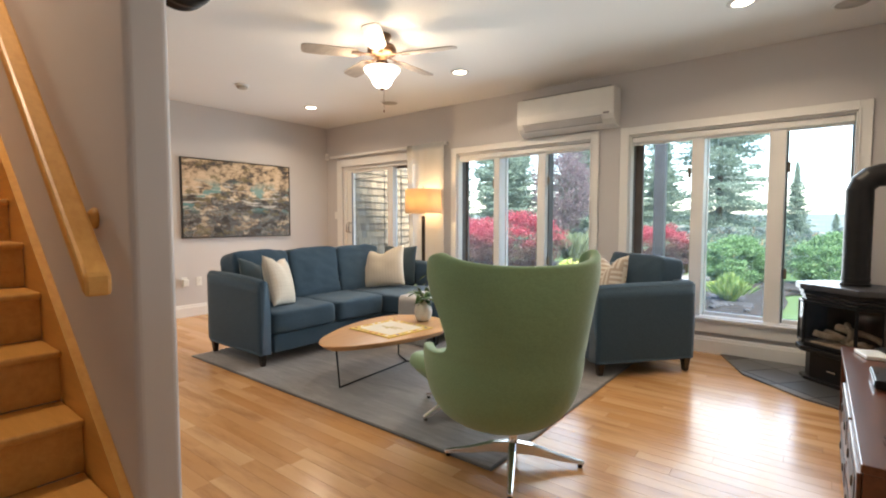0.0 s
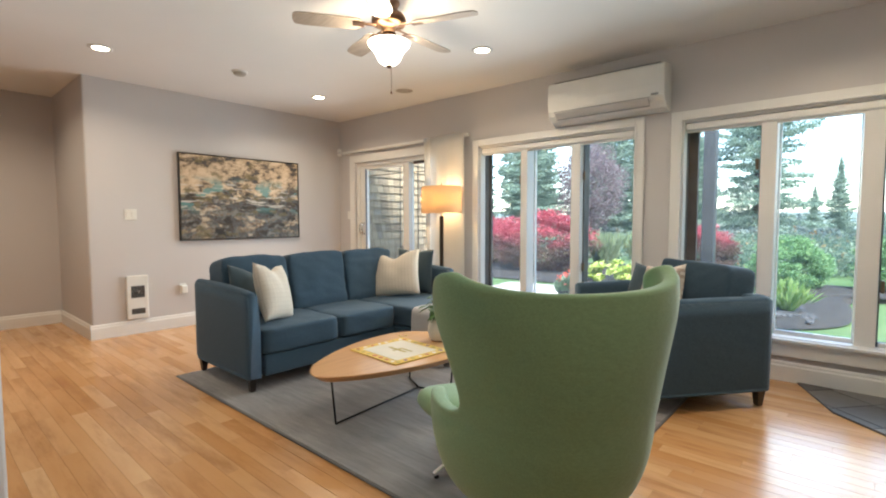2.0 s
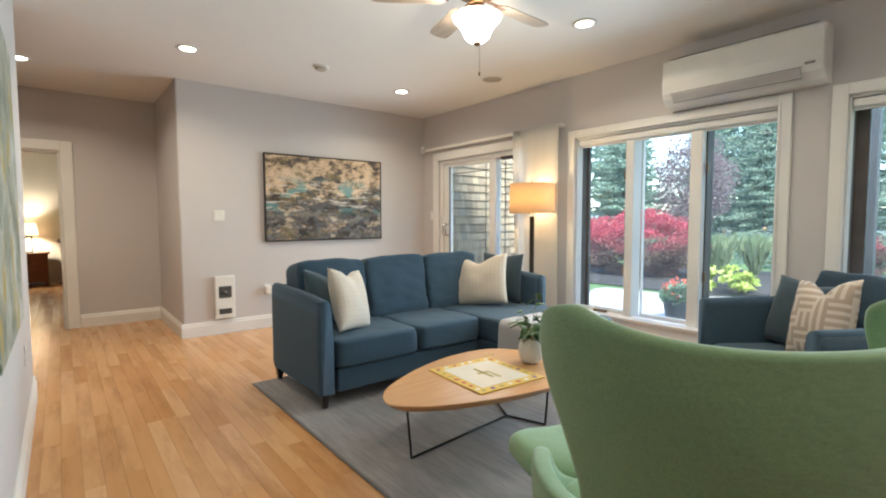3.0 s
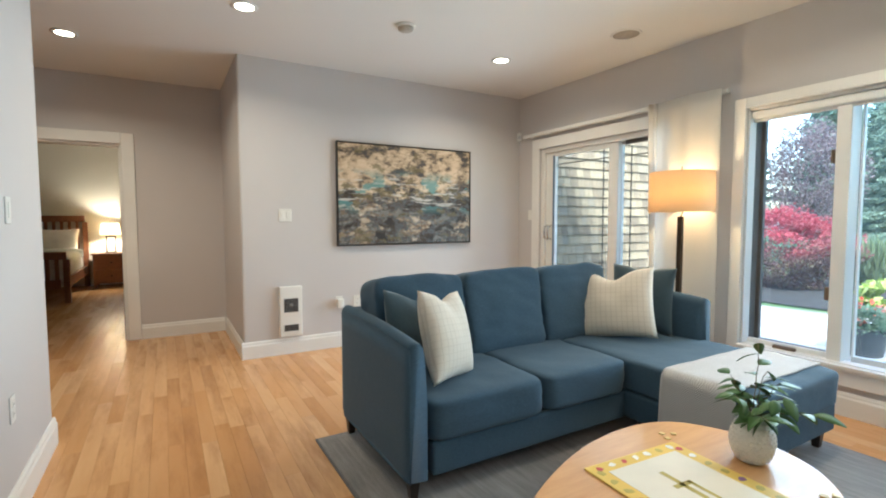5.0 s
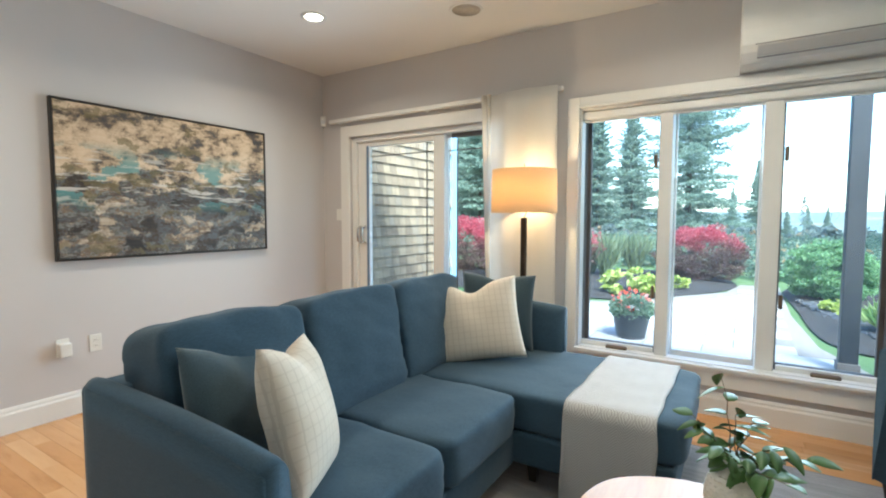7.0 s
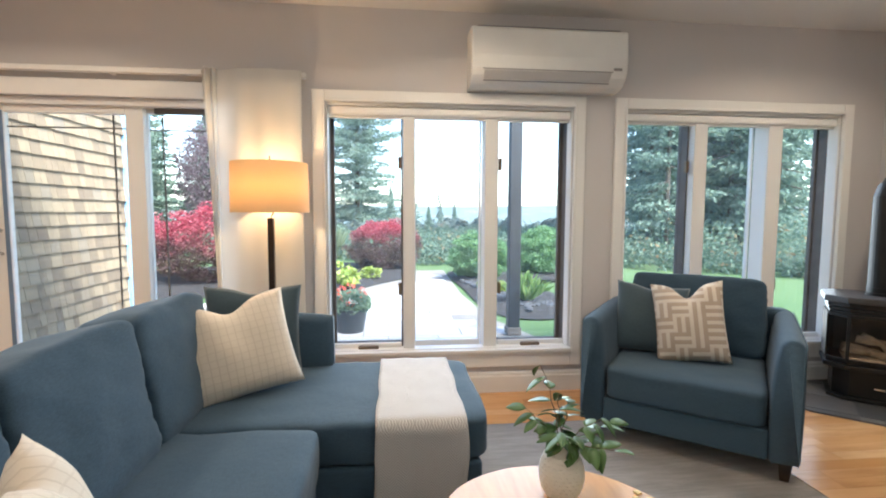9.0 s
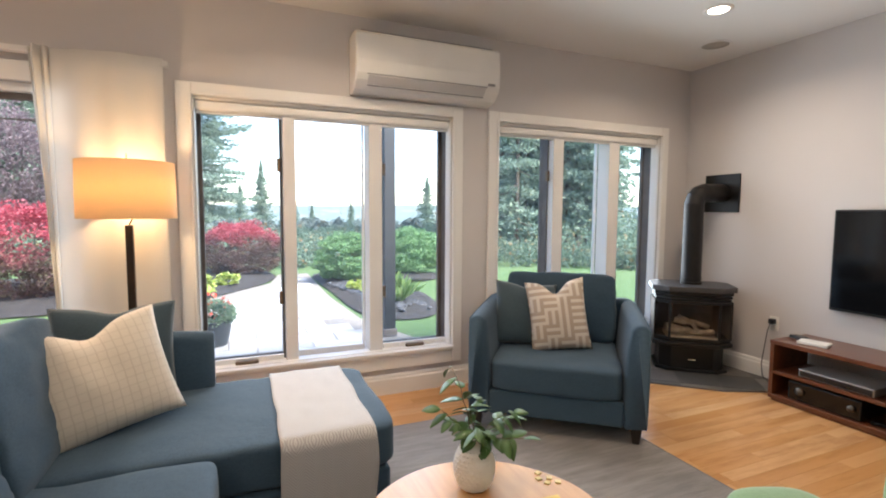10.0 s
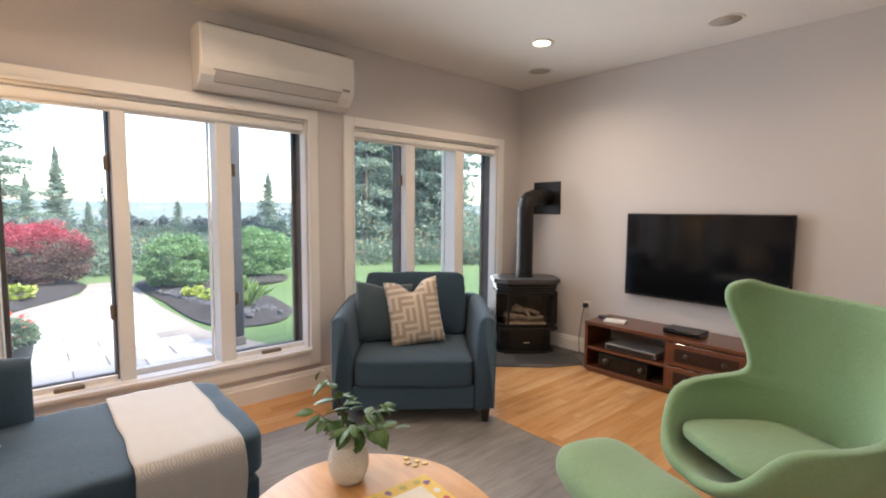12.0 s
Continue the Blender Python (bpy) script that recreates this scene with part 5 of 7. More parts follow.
plate("light_switch", pose(XW, 3.90, 1.32), "white double rocker light switch", "light switch", "double")
plate("wall_socket", pose(XW, 4.41, 0.455), "white wall socket with a plug-in white night light", "wall socket", "socket")
pl = empty("night_light", pose(XW + 0.0102, 4.41, 0.455), "white plug-in night light in the socket", "night light")
part("body", box(0.0, -0.034, -0.055, 0.05, 0.034, 0.035, 0.010, 3), PLASTIC, pl)
plate("wall_socket", pose(XW, 4.595, 0.45), "white wall socket behind the sofa", "wall socket", "socket")
plate("light_switch", pose(-6.985, YN, 1.33, 0, 0, -90), "white single light switch beside the patio door", "light switch", "single")
plate("wall_socket", pose(XE, 5.80, 0.48, 0, 0, 180), "white wall socket with a black plug", "wall socket", "socket")
plate("wall_socket", pose(-5.20, SW1, 0.48, 0, 0, 90), "white wall socket on the stair wall", "wall socket", "socket")
plate("light_switch", pose(-5.30, SW1, 1.32, 0, 0, 90), "white light switch on the stair wall", "light switch", "single")
ms = empty("corner_sensor", pose(XW + 0.02, YN - 0.02, 2.28, 0, 0, -45), "small white alarm sensor in the corner", "alarm sensor")
part("body", box(-0.022, -0.026, -0.055, 0.028, 0.026, 0.05, 0.010, 3), PLASTIC, ms)
part("lens", box(0.0285, -0.018, -0.03, 0.031, 0.018, 0.01, 0.001), surface("milky_lens", (0.6, 0.6, 0.6), 0.3, 0.02), ms)

# wall heater
GRILLE = surface("grey_grille", (0.20, 0.20, 0.20), 0.5, 0.1, 10, 120, 0.1, 0.3)
wh = empty("wall_heater", pose(XW, 3.93, 0.41), "white recessed wall heater with grey grilles", "wall heater")
part("housing", box(0.001, -0.106, -0.24, 0.045, 0.106, 0.24, 0.012, 3), PLASTIC, wh)
for z0, z1 in ((-0.005, 0.125), (-0.185, -0.125)):
    part("grille_back", box(0.0452, -0.066, z0, 0.047, 0.066, z1), BLACKMETAL, wh, "dark grille opening")
    g = bmesh.new()
    n = int((z1 - z0) / 0.013)
    for k in range(n):
        zz = z0 + (k + 0.5) * (z1 - z0) / n
        box(0.0472, -0.066, zz - 0.003, 0.050, 0.066, zz + 0.003, bm=g)
    part("grille_slats", g, GRILLE, wh, "grey louvred slats")
k_ = lathe([(0, 0), (0.018, 0), (0.016, 0.012), (0, 0.013)], 20)
k_.transform(pose(0.050, 0.0, 0.06, 0, 90, 0))
part("dial", k_, GRILLE, wh, "round thermostat dial", True)

# ---- heat pump unit ----
hp = empty("heat_pump", pose(-3.01, YN, 2.39), "white wall-mounted heat pump unit above the windows", "air conditioner")
prof = [(0.001, 0.195), (0.10, 0.198), (0.19, 0.188), (0.205, 0.170), (0.212, 0.0), (0.205, -0.085), (0.185, -0.125), (0.13, -0.175), (0.06, -0.195), (0.001, -0.195)]
b = bmesh.new()
ends = [[b.verts.new((x, -d, z)) for d, z in prof] for x in (-0.545, 0.545)]
n = len(prof)
for i in range(n):
    b.faces.new((ends[0][i], ends[1][i], ends[1][(i + 1) % n], ends[0][(i + 1) % n]))
b.faces.new(ends[0][::-1])
b.faces.new(ends[1])
bmesh.ops.recalc_face_normals(b, faces=b.faces[:])
bmesh.ops.bevel(b, geom=[e for e in b.edges if abs(e.verts[0].co.x - e.verts[1].co.x) < 1e-6 and e.verts[0].co.y < -0.01], offset=0.012, segments=3, affect="EDGES", profile=0.5)
part("housing", b, PLASTIC, hp)
vane = box(-0.46, -0.004, -0.035, 0.42, 0.004, 0.035, 0.003)
vane.transform(pose(0, -0.200, -0.125, 46, 0, 0))
part("air_vane", vane, surface("pale_grey_vane", (0.60, 0.585, 0.56), 0.4, 0.03, 4, 200, 0.03), hp, "closed pale grey air vane")
VANEGAP = surface("shaded_grey_plastic", (0.30, 0.29, 0.28), 0.5, 0.05, 10, 120, 0.05)
# solid bars, their grey standing in for the shade in the vane's gap
slot = bmesh.new()
tube([(-0.47, -0.2185, -0.093), (0.43, -0.2185, -0.093)], 0.0035, 6, slot)
tube([(-0.46, -0.172, -0.158), (0.42, -0.172, -0.158)], 0.004, 6, slot)
part("vane_gap", slot, VANEGAP, hp, "grey bars standing in for the shaded gap round the vane")
part("top_grille", box(-0.50, -0.17, 0.1985, 0.50, -0.04, 0.203, 0.002), GRILLE, hp)
part("status_window", box(0.44, -0.214, -0.08, 0.50, -0.2105, -0.062, 0.002), VANEGAP, hp)

# ---- ceiling fittings ----
CANGLOW = glowing("warm_led_disc", (1.0, 0.84, 0.62), 3.0)
first = None
for cx, cy in CANS:
    if first is None:
        first = empty("recessed_light", pose(cx, cy, H), "lit recessed ceiling light with a white ring", "ceiling light", "recessed ceiling lights")
        part("trim_ring", lathe([(0.062, -0.001), (0.092, -0.001), (0.092, -0.005), (0.070, -0.009), (0.062, -0.006), (0.062, -0.001)], 32), TRIM, first, smooth=True)
        part("diffuser", lathe([(0, -0.003), (0.0618, -0.003), (0.0618, -0.006), (0, -0.0065)], 32), CANGLOW, first, "warm glowing diffuser")
    else:
        copy_thing(first, pose(cx, cy, H))
SPK = surface("beige_speaker_mesh", (0.46, 0.42, 0.36), 0.7, 0.1, 30, 300, 0.5)
first = None
for cx, cy in ((-5.185, 6.12), (-0.70, 6.11), (-0.73, 4.51)):
    if first is None:
        first = empty("ceiling_speaker", pose(cx, cy, H), "round beige mesh in-ceiling speaker", "speaker", "ceiling speakers")
        part("bezel", lathe([(0.100, -0.001), (0.118, -0.001), (0.116, -0.006), (0.100, -0.006), (0.100, -0.001)], 36), CEIL, first, smooth=True)
        part("mesh_grille", lathe([(0, -0.004), (0.0995, -0.003), (0.0995, -0.001), (0, -0.001)], 36), SPK, first, smooth=True)
    else:
        copy_thing(first, pose(cx, cy, H))
sd = empty("smoke_detector", pose(-5.91, 4.54, H), "round white smoke detector on the ceiling", "smoke detector")
part("base", lathe([(0, -0.001), (0.075, -0.001), (0.075, -0.012), (0.068, -0.016), (0, -0.016)], 36), PLASTIC, sd, smooth=True)
part("cover", lathe([(0.060, -0.0162), (0.058, -0.03), (0.045, -0.04), (0.02, -0.042), (0, -0.042)], 36), SPK, sd, "beige slotted cover", True)

# ---- ceiling fan ----
FANBR = surface("antique_bronze", (0.16, 0.085, 0.045), 0.32, 0.2, 9, 150, 0.06, 0.85)
BLADE = wood("weathered_fan_blade", (0.36, 0.30, 0.24), (0.50, 0.43, 0.36), 0.45, 0.1, (3.0, 22, 22), 0.0, False)
GLOWBOWL = glowing("lit_alabaster_glass", (1.0, 0.90, 0.74), 1.1)
fan = empty("ceiling_fan", pose(-3.665, 4.495, H), "bronze ceiling fan with five blades and a lit white glass bowl", "ceiling fan")
part("canopy", lathe([(0, -0.001), (0.075, -0.001), (0.078, -0.015), (0.066, -0.04), (0.060, -0.05), (0.052, -0.062), (0, -0.062)], 36), FANBR, fan, smooth=True)
part("motor_housing", lathe([(0.035, -0.0625), (0.07, -0.075), (0.105, -0.09), (0.118, -0.115), (0.118, -0.14), (0.11, -0.155), (0.095, -0.16), (0.06, -0.165), (0.045, -0.19), (0.04, -0.215), (0, -0.215)], 40), FANBR, fan, smooth=True)
part("switch_housing", lathe([(0, -0.2155), (0.05, -0.2155), (0.058, -0.235), (0.05, -0.255), (0, -0.255)], 32), FANBR, fan, smooth=True)
for k in range(5):
    a = 20 + 72 * k
    b = bmesh.new()
    outl = rounded([(0.20, -0.055), (0.35, -0.065), (0.56, -0.068), (0.625, -0.045), (0.625, 0.045), (0.56, 0.068), (0.35, 0.065), (0.20, 0.055)], 4)
    b = prism(outl, -0.004, 0.004)
    b.transform(pose(0, 0, -0.168, 0, 0, a) @ pose(0, 0, 0, 11, 0, 0))
    bl = part("blade", b, BLADE, fan)
    ir = bmesh.new()
    box(0.085, -0.016, -0.006, 0.17, 0.016, 0.0, 0.002, 1, ir)
    box(0.165, -0.04, -0.012, 0.245, 0.04, -0.0055, 0.003, 1, ir)
    ir.transform(pose(0, 0, -0.162, 0, 0, a) @ pose(0, 0, 0, 6, 0, 0))
    part("blade_iron", ir, FANBR, bl, "bronze blade arm")
bowl = lathe([(0.138, -0.272), (0.146, -0.278), (0.140, -0.295), (0.112, -0.325), (0.088, -0.36), (0.075, -0.395), (0.05, -0.418), (0.012, -0.426), (0.012, -0.422), (0.046, -0.412), (0.070, -0.392), (0.083, -0.358), (0.107, -0.322), (0.132, -0.293), (0.138, -0.272)], 44)
part("glass_bowl", bowl, GLOWBOWL, fan, "lit white alabaster glass bowl", True)
part("finial", lathe([(0, -0.4265), (0.018, -0.4265), (0.022, -0.434), (0.012, -0.444), (0, -0.446)], 20), FANBR, fan, smooth=True)
part("bowl_rod", tube([(0, 0, -0.255), (0, 0, -0.4262)], 0.005, 8), FANBR, fan, smooth=True)
part("pull_chain", tube([(0.02, 0, -0.43), (0.021, 0.0, -0.56), (0.02, 0, -0.60)], 0.0015, 5), FANBR, fan, "thin bronze pull chain")
part("chain_bob", lathe([(0, -0.625), (0.006, -0.62), (0.007, -0.61), (0.002, -0.60), (0, -0.60)], 12, bmesh.new()), FANBR, fan, smooth=True).location = (0.02, 0, 0)

# ---- television and stand ----
SCREEN = surface("black_glass_screen", (0.004, 0.004, 0.005), 0.10, 0.02, 2, 80, 0.0)
tv = empty("television", pose(XE, 4.757, 1.045, 0, 0, 180), "large flat black television hung on the wall", "television")
part("cabinet", box(0.022, -0.628, -0.365, 0.066, 0.628, 0.365, 0.006, 2), BLACKMETAL, tv)
part("screen", box(0.0665, -0.615, -0.345, 0.0685, 0.615, 0.353), SCREEN, tv, "switched-off glossy black screen")
part("wall_bracket", box(0.001, -0.22, -0.15, 0.0215, 0.22, 0.15, 0.003), BLACKMETAL, tv)
part("maker_mark", box(0.0665, -0.02, -0.358, 0.0672, 0.02, -0.352), CHROME, tv)

CHERRY = wood("dark_cherry_veneer", (0.085, 0.026, 0.012), (0.17, 0.058, 0.026), 0.3, 0.3, (20.0, 2.0, 20.0), 0.0, False)
MESHFR = surface("dark_mesh_panel", (0.035, 0.016, 0.011), 0.4, 0.2, 20, 240, 0.4, 0.2)
tvs = empty("tv_stand", pose(-0.475, 4.62, 0), "dark cherry low television stand with an open shelf bay and drawers", "tv stand")
X0, X1, YA, YB, ZT = -0.215, 0.200, -0.93, 0.93, 0.455
part("top", box(X0 - 0.006, YA, ZT - 0.03, X1, YB, ZT, 0.004, 2), CHERRY, tvs)
part("bottom", box(X0, YA + 0.001, 0.02, X1, YB - 0.001, 0.05, 0.003), CHERRY, tvs)
for y in (YA + 0.014, 0.205, YB - 0.014, -0.37):
    part("side_panel", box(X0 + 0.001, y - 0.0135, 0.0505, X1, y + 0.0135, ZT - 0.0305, 0.002), CHERRY, tvs)
part("plinth", box(X0 + 0.02, YA + 0.02, 0.0, X1 - 0.02, YB - 0.02, 0.0195), CHERRY, tvs)
part("shelf", box(X0 + 0.004, 0.22, 0.205, X1, YB - 0.029, 0.228, 0.002), CHERRY, tvs)
for ya, yb in ((-0.355, 0.190), (-0.915, -0.385)):
    for z0, z1 in ((0.243, 0.418), (0.058, 0.232)):
        d = part("drawer_front", box(X0 - 0.014, ya, z0, X0 + 0.0005, yb, z1, 0.003), CHERRY, tvs)
        part("mesh_panel", box(X0 - 0.017, ya + 0.05, z0 + 0.035, X0 - 0.0145, yb - 0.05, z1 - 0.035, 0.001), MESHFR, d, "dark woven metal inset")
        for yy in (ya + 0.14, yb - 0.14):
            kb = lathe([(0, 0), (0.019, 0), (0.019, 0.003), (0.012, 0.006), (0, 0.006)], 20)
            kb.transform(pose(X0 - 0.0172, yy, (z0 + z1) / 2, 0, -90, 0))
            part("pull", kb, PULL, d, "round recessed bronze pull", True)
SILVER = surface("silver_plastic", (0.42, 0.43, 0.44), 0.32, 0.06, 10, 150, 0.02, 0.6)
GLOSSB = surface("black_plastic", (0.012, 0.012, 0.013), 0.3, 0.1, 10, 150, 0.02)


def device(name, x0, y0, z0, x1, y1, z1, mat, label, category, knobs=()):
    root = empty(name, pose((x0 + x1) / 2, (y0 + y1) / 2, z0), label, category)
    dx, dy, dz = (x1 - x0) / 2, (y1 - y0) / 2, z1 - z0
    part("case", box(-dx, -dy, 0.006, dx, dy, dz, 0.005, 2), mat, root)
    part("front_panel", box(-dx - 0.003, -dy + 0.008, 0.012, -dx - 0.0003, dy - 0.008, dz - 0.008, 0.001), GLOSSB if mat is not GLOSSB else SCREEN, root, "glossy black display front")
    for sx in (-dx + 0.03, dx - 0.03):
        for sy in (-dy + 0.03, dy - 0.03):
            part("foot", box(sx - 0.01, sy - 0.01, 0.0005, sx + 0.01, sy + 0.01, 0.006), BLACKMETAL, root)
    for ky, kr in knobs:
        kb = lathe([(0, 0), (kr, 0), (kr * 0.95, 0.014), (0, 0.015)], 20)
        kb.transform(pose(-dx - 0.0032, ky, dz * 0.55, 0, -90, 0))
        part("knob", kb, PULL, root, "round dark knob", True)
    return root


device("disc_player", -0.665, 4.92, 0.2285, -0.40, 5.36, 0.285, SILVER, "slim silver disc player on the stand's upper shelf", "disc player")
device("av_receiver", -0.67, 4.98, 0.0505, -0.36, 5.42, 0.185, GLOSSB, "black hi-fi receiver on the stand's lower shelf", "receiver", ((-0.17, 0.022), (0.14, 0.03)))
device("set_top_box", -0.60, 4.62, 0.4553, -0.42, 4.90, 0.50, GLOSSB, "black set-top box on the television stand", "set-top box")
rc = empty("game_console", pose(-0.56, 5.33, 0.4553, 0, 0, 15), "white flat game console on the stand", "console")
part("body", box(-0.06, -0.09, 0, 0.06, 0.09, 0.022, 0.006, 2), PLASTIC, rc)
rm = empty("charger_box", pose(-0.50, 5.47, 0.4553, 0, 0, -20), "small black charger on the stand", "charger")
part("body", box(-0.035, -0.05, 0, 0.035, 0.05, 0.026, 0.008, 2), GLOSSB, rm)
sj = empty("remote_control", pose(-0.60, 4.905, 0.0505, 0, 0, 30), "small black remote control on the stand's lower shelf", "remote control")
part("body", box(-0.02, -0.05, 0, 0.02, 0.05, 0.02, 0.006, 2), GLOSSB, sj)
plug = empty("power_plug", pose(XE - 0.0103, 5.80, 0.50), "black power plug with its cable", "power cable")
part("plug_head", box(-0.045, -0.022, -0.022, 0.0, 0.022, 0.022, 0.008, 2), GLOSSB, plug)
part("cable", tube([(-0.04, 0, -0.01), (-0.06, 0.01, -0.08), (-0.055, 0.03, -0.22), (-0.05, 0.05, -0.36), (-0.06, 0.03, -0.46), (-0.10, -0.06, -0.492), (-0.18, -0.10, -0.494)], 0.004, 6), GLOSSB, plug, smooth=True)

# ---- gas stove ----
IRONB = surface("black_stove_iron", (0.016, 0.015, 0.015), 0.38, 0.2, 8, 160, 0.15, 0.4)
# lighter copy of the iron: the sky's sheen on the top plate, as colour
SKYLIT_IRON = surface("sky_lit_stove_top", (0.075, 0.075, 0.08), 0.4, 0.12, 8, 160, 0.1, 0.4)
LOG = surface("ceramic_log", (0.56, 0.47, 0.36), 0.85, 0.35, 14, 90, 0.6, depth=0.006)
FIREGLASS = pane_glass("stove_glass", (0.92, 0.90, 0.88), 0.004)
stv = empty("gas_stove", pose(-0.605, 6.320, 0.012, 0, 0, 230.4), "black cast-iron gas stove with log fire window", "stove")


def octo(front, back, half, cut_f, cut_b):
    """An outline with cut corners; it looks along +x."""
    return [(front, -half + cut_f), (front, half - cut_f), (front - cut_f * 0.75, half), (back + cut_b, half), (back, half - cut_b), (back, -half + cut_b), (back + cut_b, -half), (front - cut_f * 0.75, -half)]


for nm, z0, z1, o, mt in (("plinth", 0.0, 0.025, octo(0.205, -0.20, 0.285, 0.09, 0.06), IRONB), ("pedestal", 0.0255, 0.225, octo(0.185, -0.18, 0.255, 0.09, 0.06), IRONB),
                          ("lower_lip", 0.2255, 0.262, octo(0.235, -0.20, 0.315, 0.11, 0.07), IRONB), ("ash_shelf", 0.2625, 0.285, octo(0.222, -0.20, 0.300, 0.11, 0.07), IRONB),
                          ("upper_louvre", 0.615, 0.635, octo(0.215, -0.20, 0.295, 0.11, 0.07), IRONB), ("louvre", 0.642, 0.662, octo(0.222, -0.20, 0.302, 0.11, 0.07), IRONB),
                          ("louvre", 0.669, 0.700, octo(0.228, -0.20, 0.308, 0.11, 0.07), IRONB), ("top_plate", 0.7005, 0.745, octo(0.25, -0.21, 0.33, 0.12, 0.08), SKYLIT_IRON)):
    part(nm, prism(o, z0, z1, 0.006, 2), mt, stv)
part("louvre_core", prism(octo(0.195, -0.19, 0.275, 0.11, 0.07), 0.6355, 0.669), BLACKMETAL, stv)
o = octo(0.226, -0.20, 0.306, 0.115, 0.07)
fb = bmesh.new()
for i, wide in ((2, True), (3, True), (4, True), (5, True), (6, True)):
    (xa, ya), (xb, yb) = o[i], o[(i + 1) % 8]
    d = Vector((xb - xa, yb - ya, 0))
    n_ = Vector((-d.y, d.x, 0)).normalized() * 0.012
    vs = [fb.verts.new((x, y, z)) for z in (0.2855, 0.6145) for x, y in ((xa, ya), (xb, yb), (xb + n_.x, yb + n_.y), (xa + n_.x, ya + n_.y))]
    for q in ((0, 1, 5, 4), (1, 2, 6, 5), (2, 3, 7, 6), (3, 0, 4, 7), (0, 3, 2, 1), (4, 5, 6, 7)):
        fb.faces.new([vs[j] for j in q])
bmesh.ops.recalc_face_normals(fb, faces=fb.faces[:])
part("firebox", fb, surface("sooty_firebrick", (0.115, 0.095, 0.078), 0.9, 0.3, 12, 90, 0.5, depth=0.004), stv, "sooty brick-lined firebox")
for i in (7, 0, 1):
    (xa, ya), (xb, yb) = o[i], o[(i + 1) % 8]
    ln = math.hypot(xb - xa, yb - ya)
    m = Matrix.Translation(((xa + xb) / 2, (ya + yb) / 2, 0.45)) @ Matrix.Rotation(math.atan2(yb - ya, xb - xa), 4, "Z")
    f = frame_ring(-ln / 2, ln / 2, -0.1645, 0.1645, (0.010, 0.010, 0.016, 0.018), -0.008, 0.008, 0.003)
    f.transform(m)
    wf = part("door_frame", f, IRONB, stv)
    g = box(-ln / 2 + 0.009, -0.003, -0.150, ln / 2 - 0.009, 0.003, 0.148)
    g.transform(m)
    gp = part("glass", g, FIREGLASS, wf, "clear fire glass")
    gp.visible_shadow = False
rnd = random.Random(3)
for k, (x, y, z, r, ln, yaw, tilt) in enumerate(((0.02, -0.02, 0.325, 0.035, 0.36, 85, 4), (0.07, 0.06, 0.33, 0.028, 0.26, 60, -6), (0.06, -0.09, 0.34, 0.026, 0.24, 120, 10), (-0.03, 0.03, 0.385, 0.028, 0.30, 100, 14), (0.03, 0.0, 0.395, 0.022, 0.22, 40, 22))):
    pts = [(t * ln - ln / 2, 0.012 * math.sin(t * 7 + k), 0.008 * math.cos(t * 5 + k)) for t in [i / 8 for i in range(9)]]
    b = tube(pts, r, 10, taper=0.75)
    for v in b.verts:
        v.co += 0.006 * noise.noise_vector(v.co * 30)
    b.transform(pose(x, y, z, 0, tilt, yaw))
    part("log", b, LOG, stv, "pale charred ceramic log", True)
part("burner_tray", box(-0.12, -0.2, 0.2856, 0.15, 0.2, 0.295), LOG, stv)
part("maker_plate", box(0.1855, -0.03, 0.10, 0.188, 0.03, 0.112), CHROME, stv)
part("flue_collar", lathe([(0.0, 0.7455), (0.09, 0.7455), (0.09, 0.765), (0, 0.765)], 28), IRONB, stv, smooth=False)
# the flue goes up and turns to the wall plate
plate_m = Vector((XE, 6.32, 1.56))
fl2 = empty("flue_pipe", pose(0, 0, 0), "black stove pipe with an elbow into a square wall plate", "stove pipe")
cx, cy = -0.605, 6.320
aim = (plate_m - Vector((cx, cy, 1.56))).normalized()
pts = [Vector((cx, cy, 0.778)), Vector((cx, cy, 1.46)), Vector((cx, cy, 1.505)) + aim * 0.018, Vector((cx, cy, 1.545)) + aim * 0.06, Vector((cx, cy, 1.56)) + aim * 0.11, plate_m - aim * 0.014]
part("pipe", tube(pts, 0.082, 28), IRONB, fl2, smooth=False)
part("seam_ring", lathe([(0.0825, 0.80), (0.086, 0.80), (0.086, 0.815), (0.0825, 0.815)], 28), IRONB, fl2).location = (cx, cy, 0)
part("wall_plate", box(XE - 0.012, 6.15, 1.39, XE - 0.001, 6.49, 1.73, 0.002), IRONB, fl2)

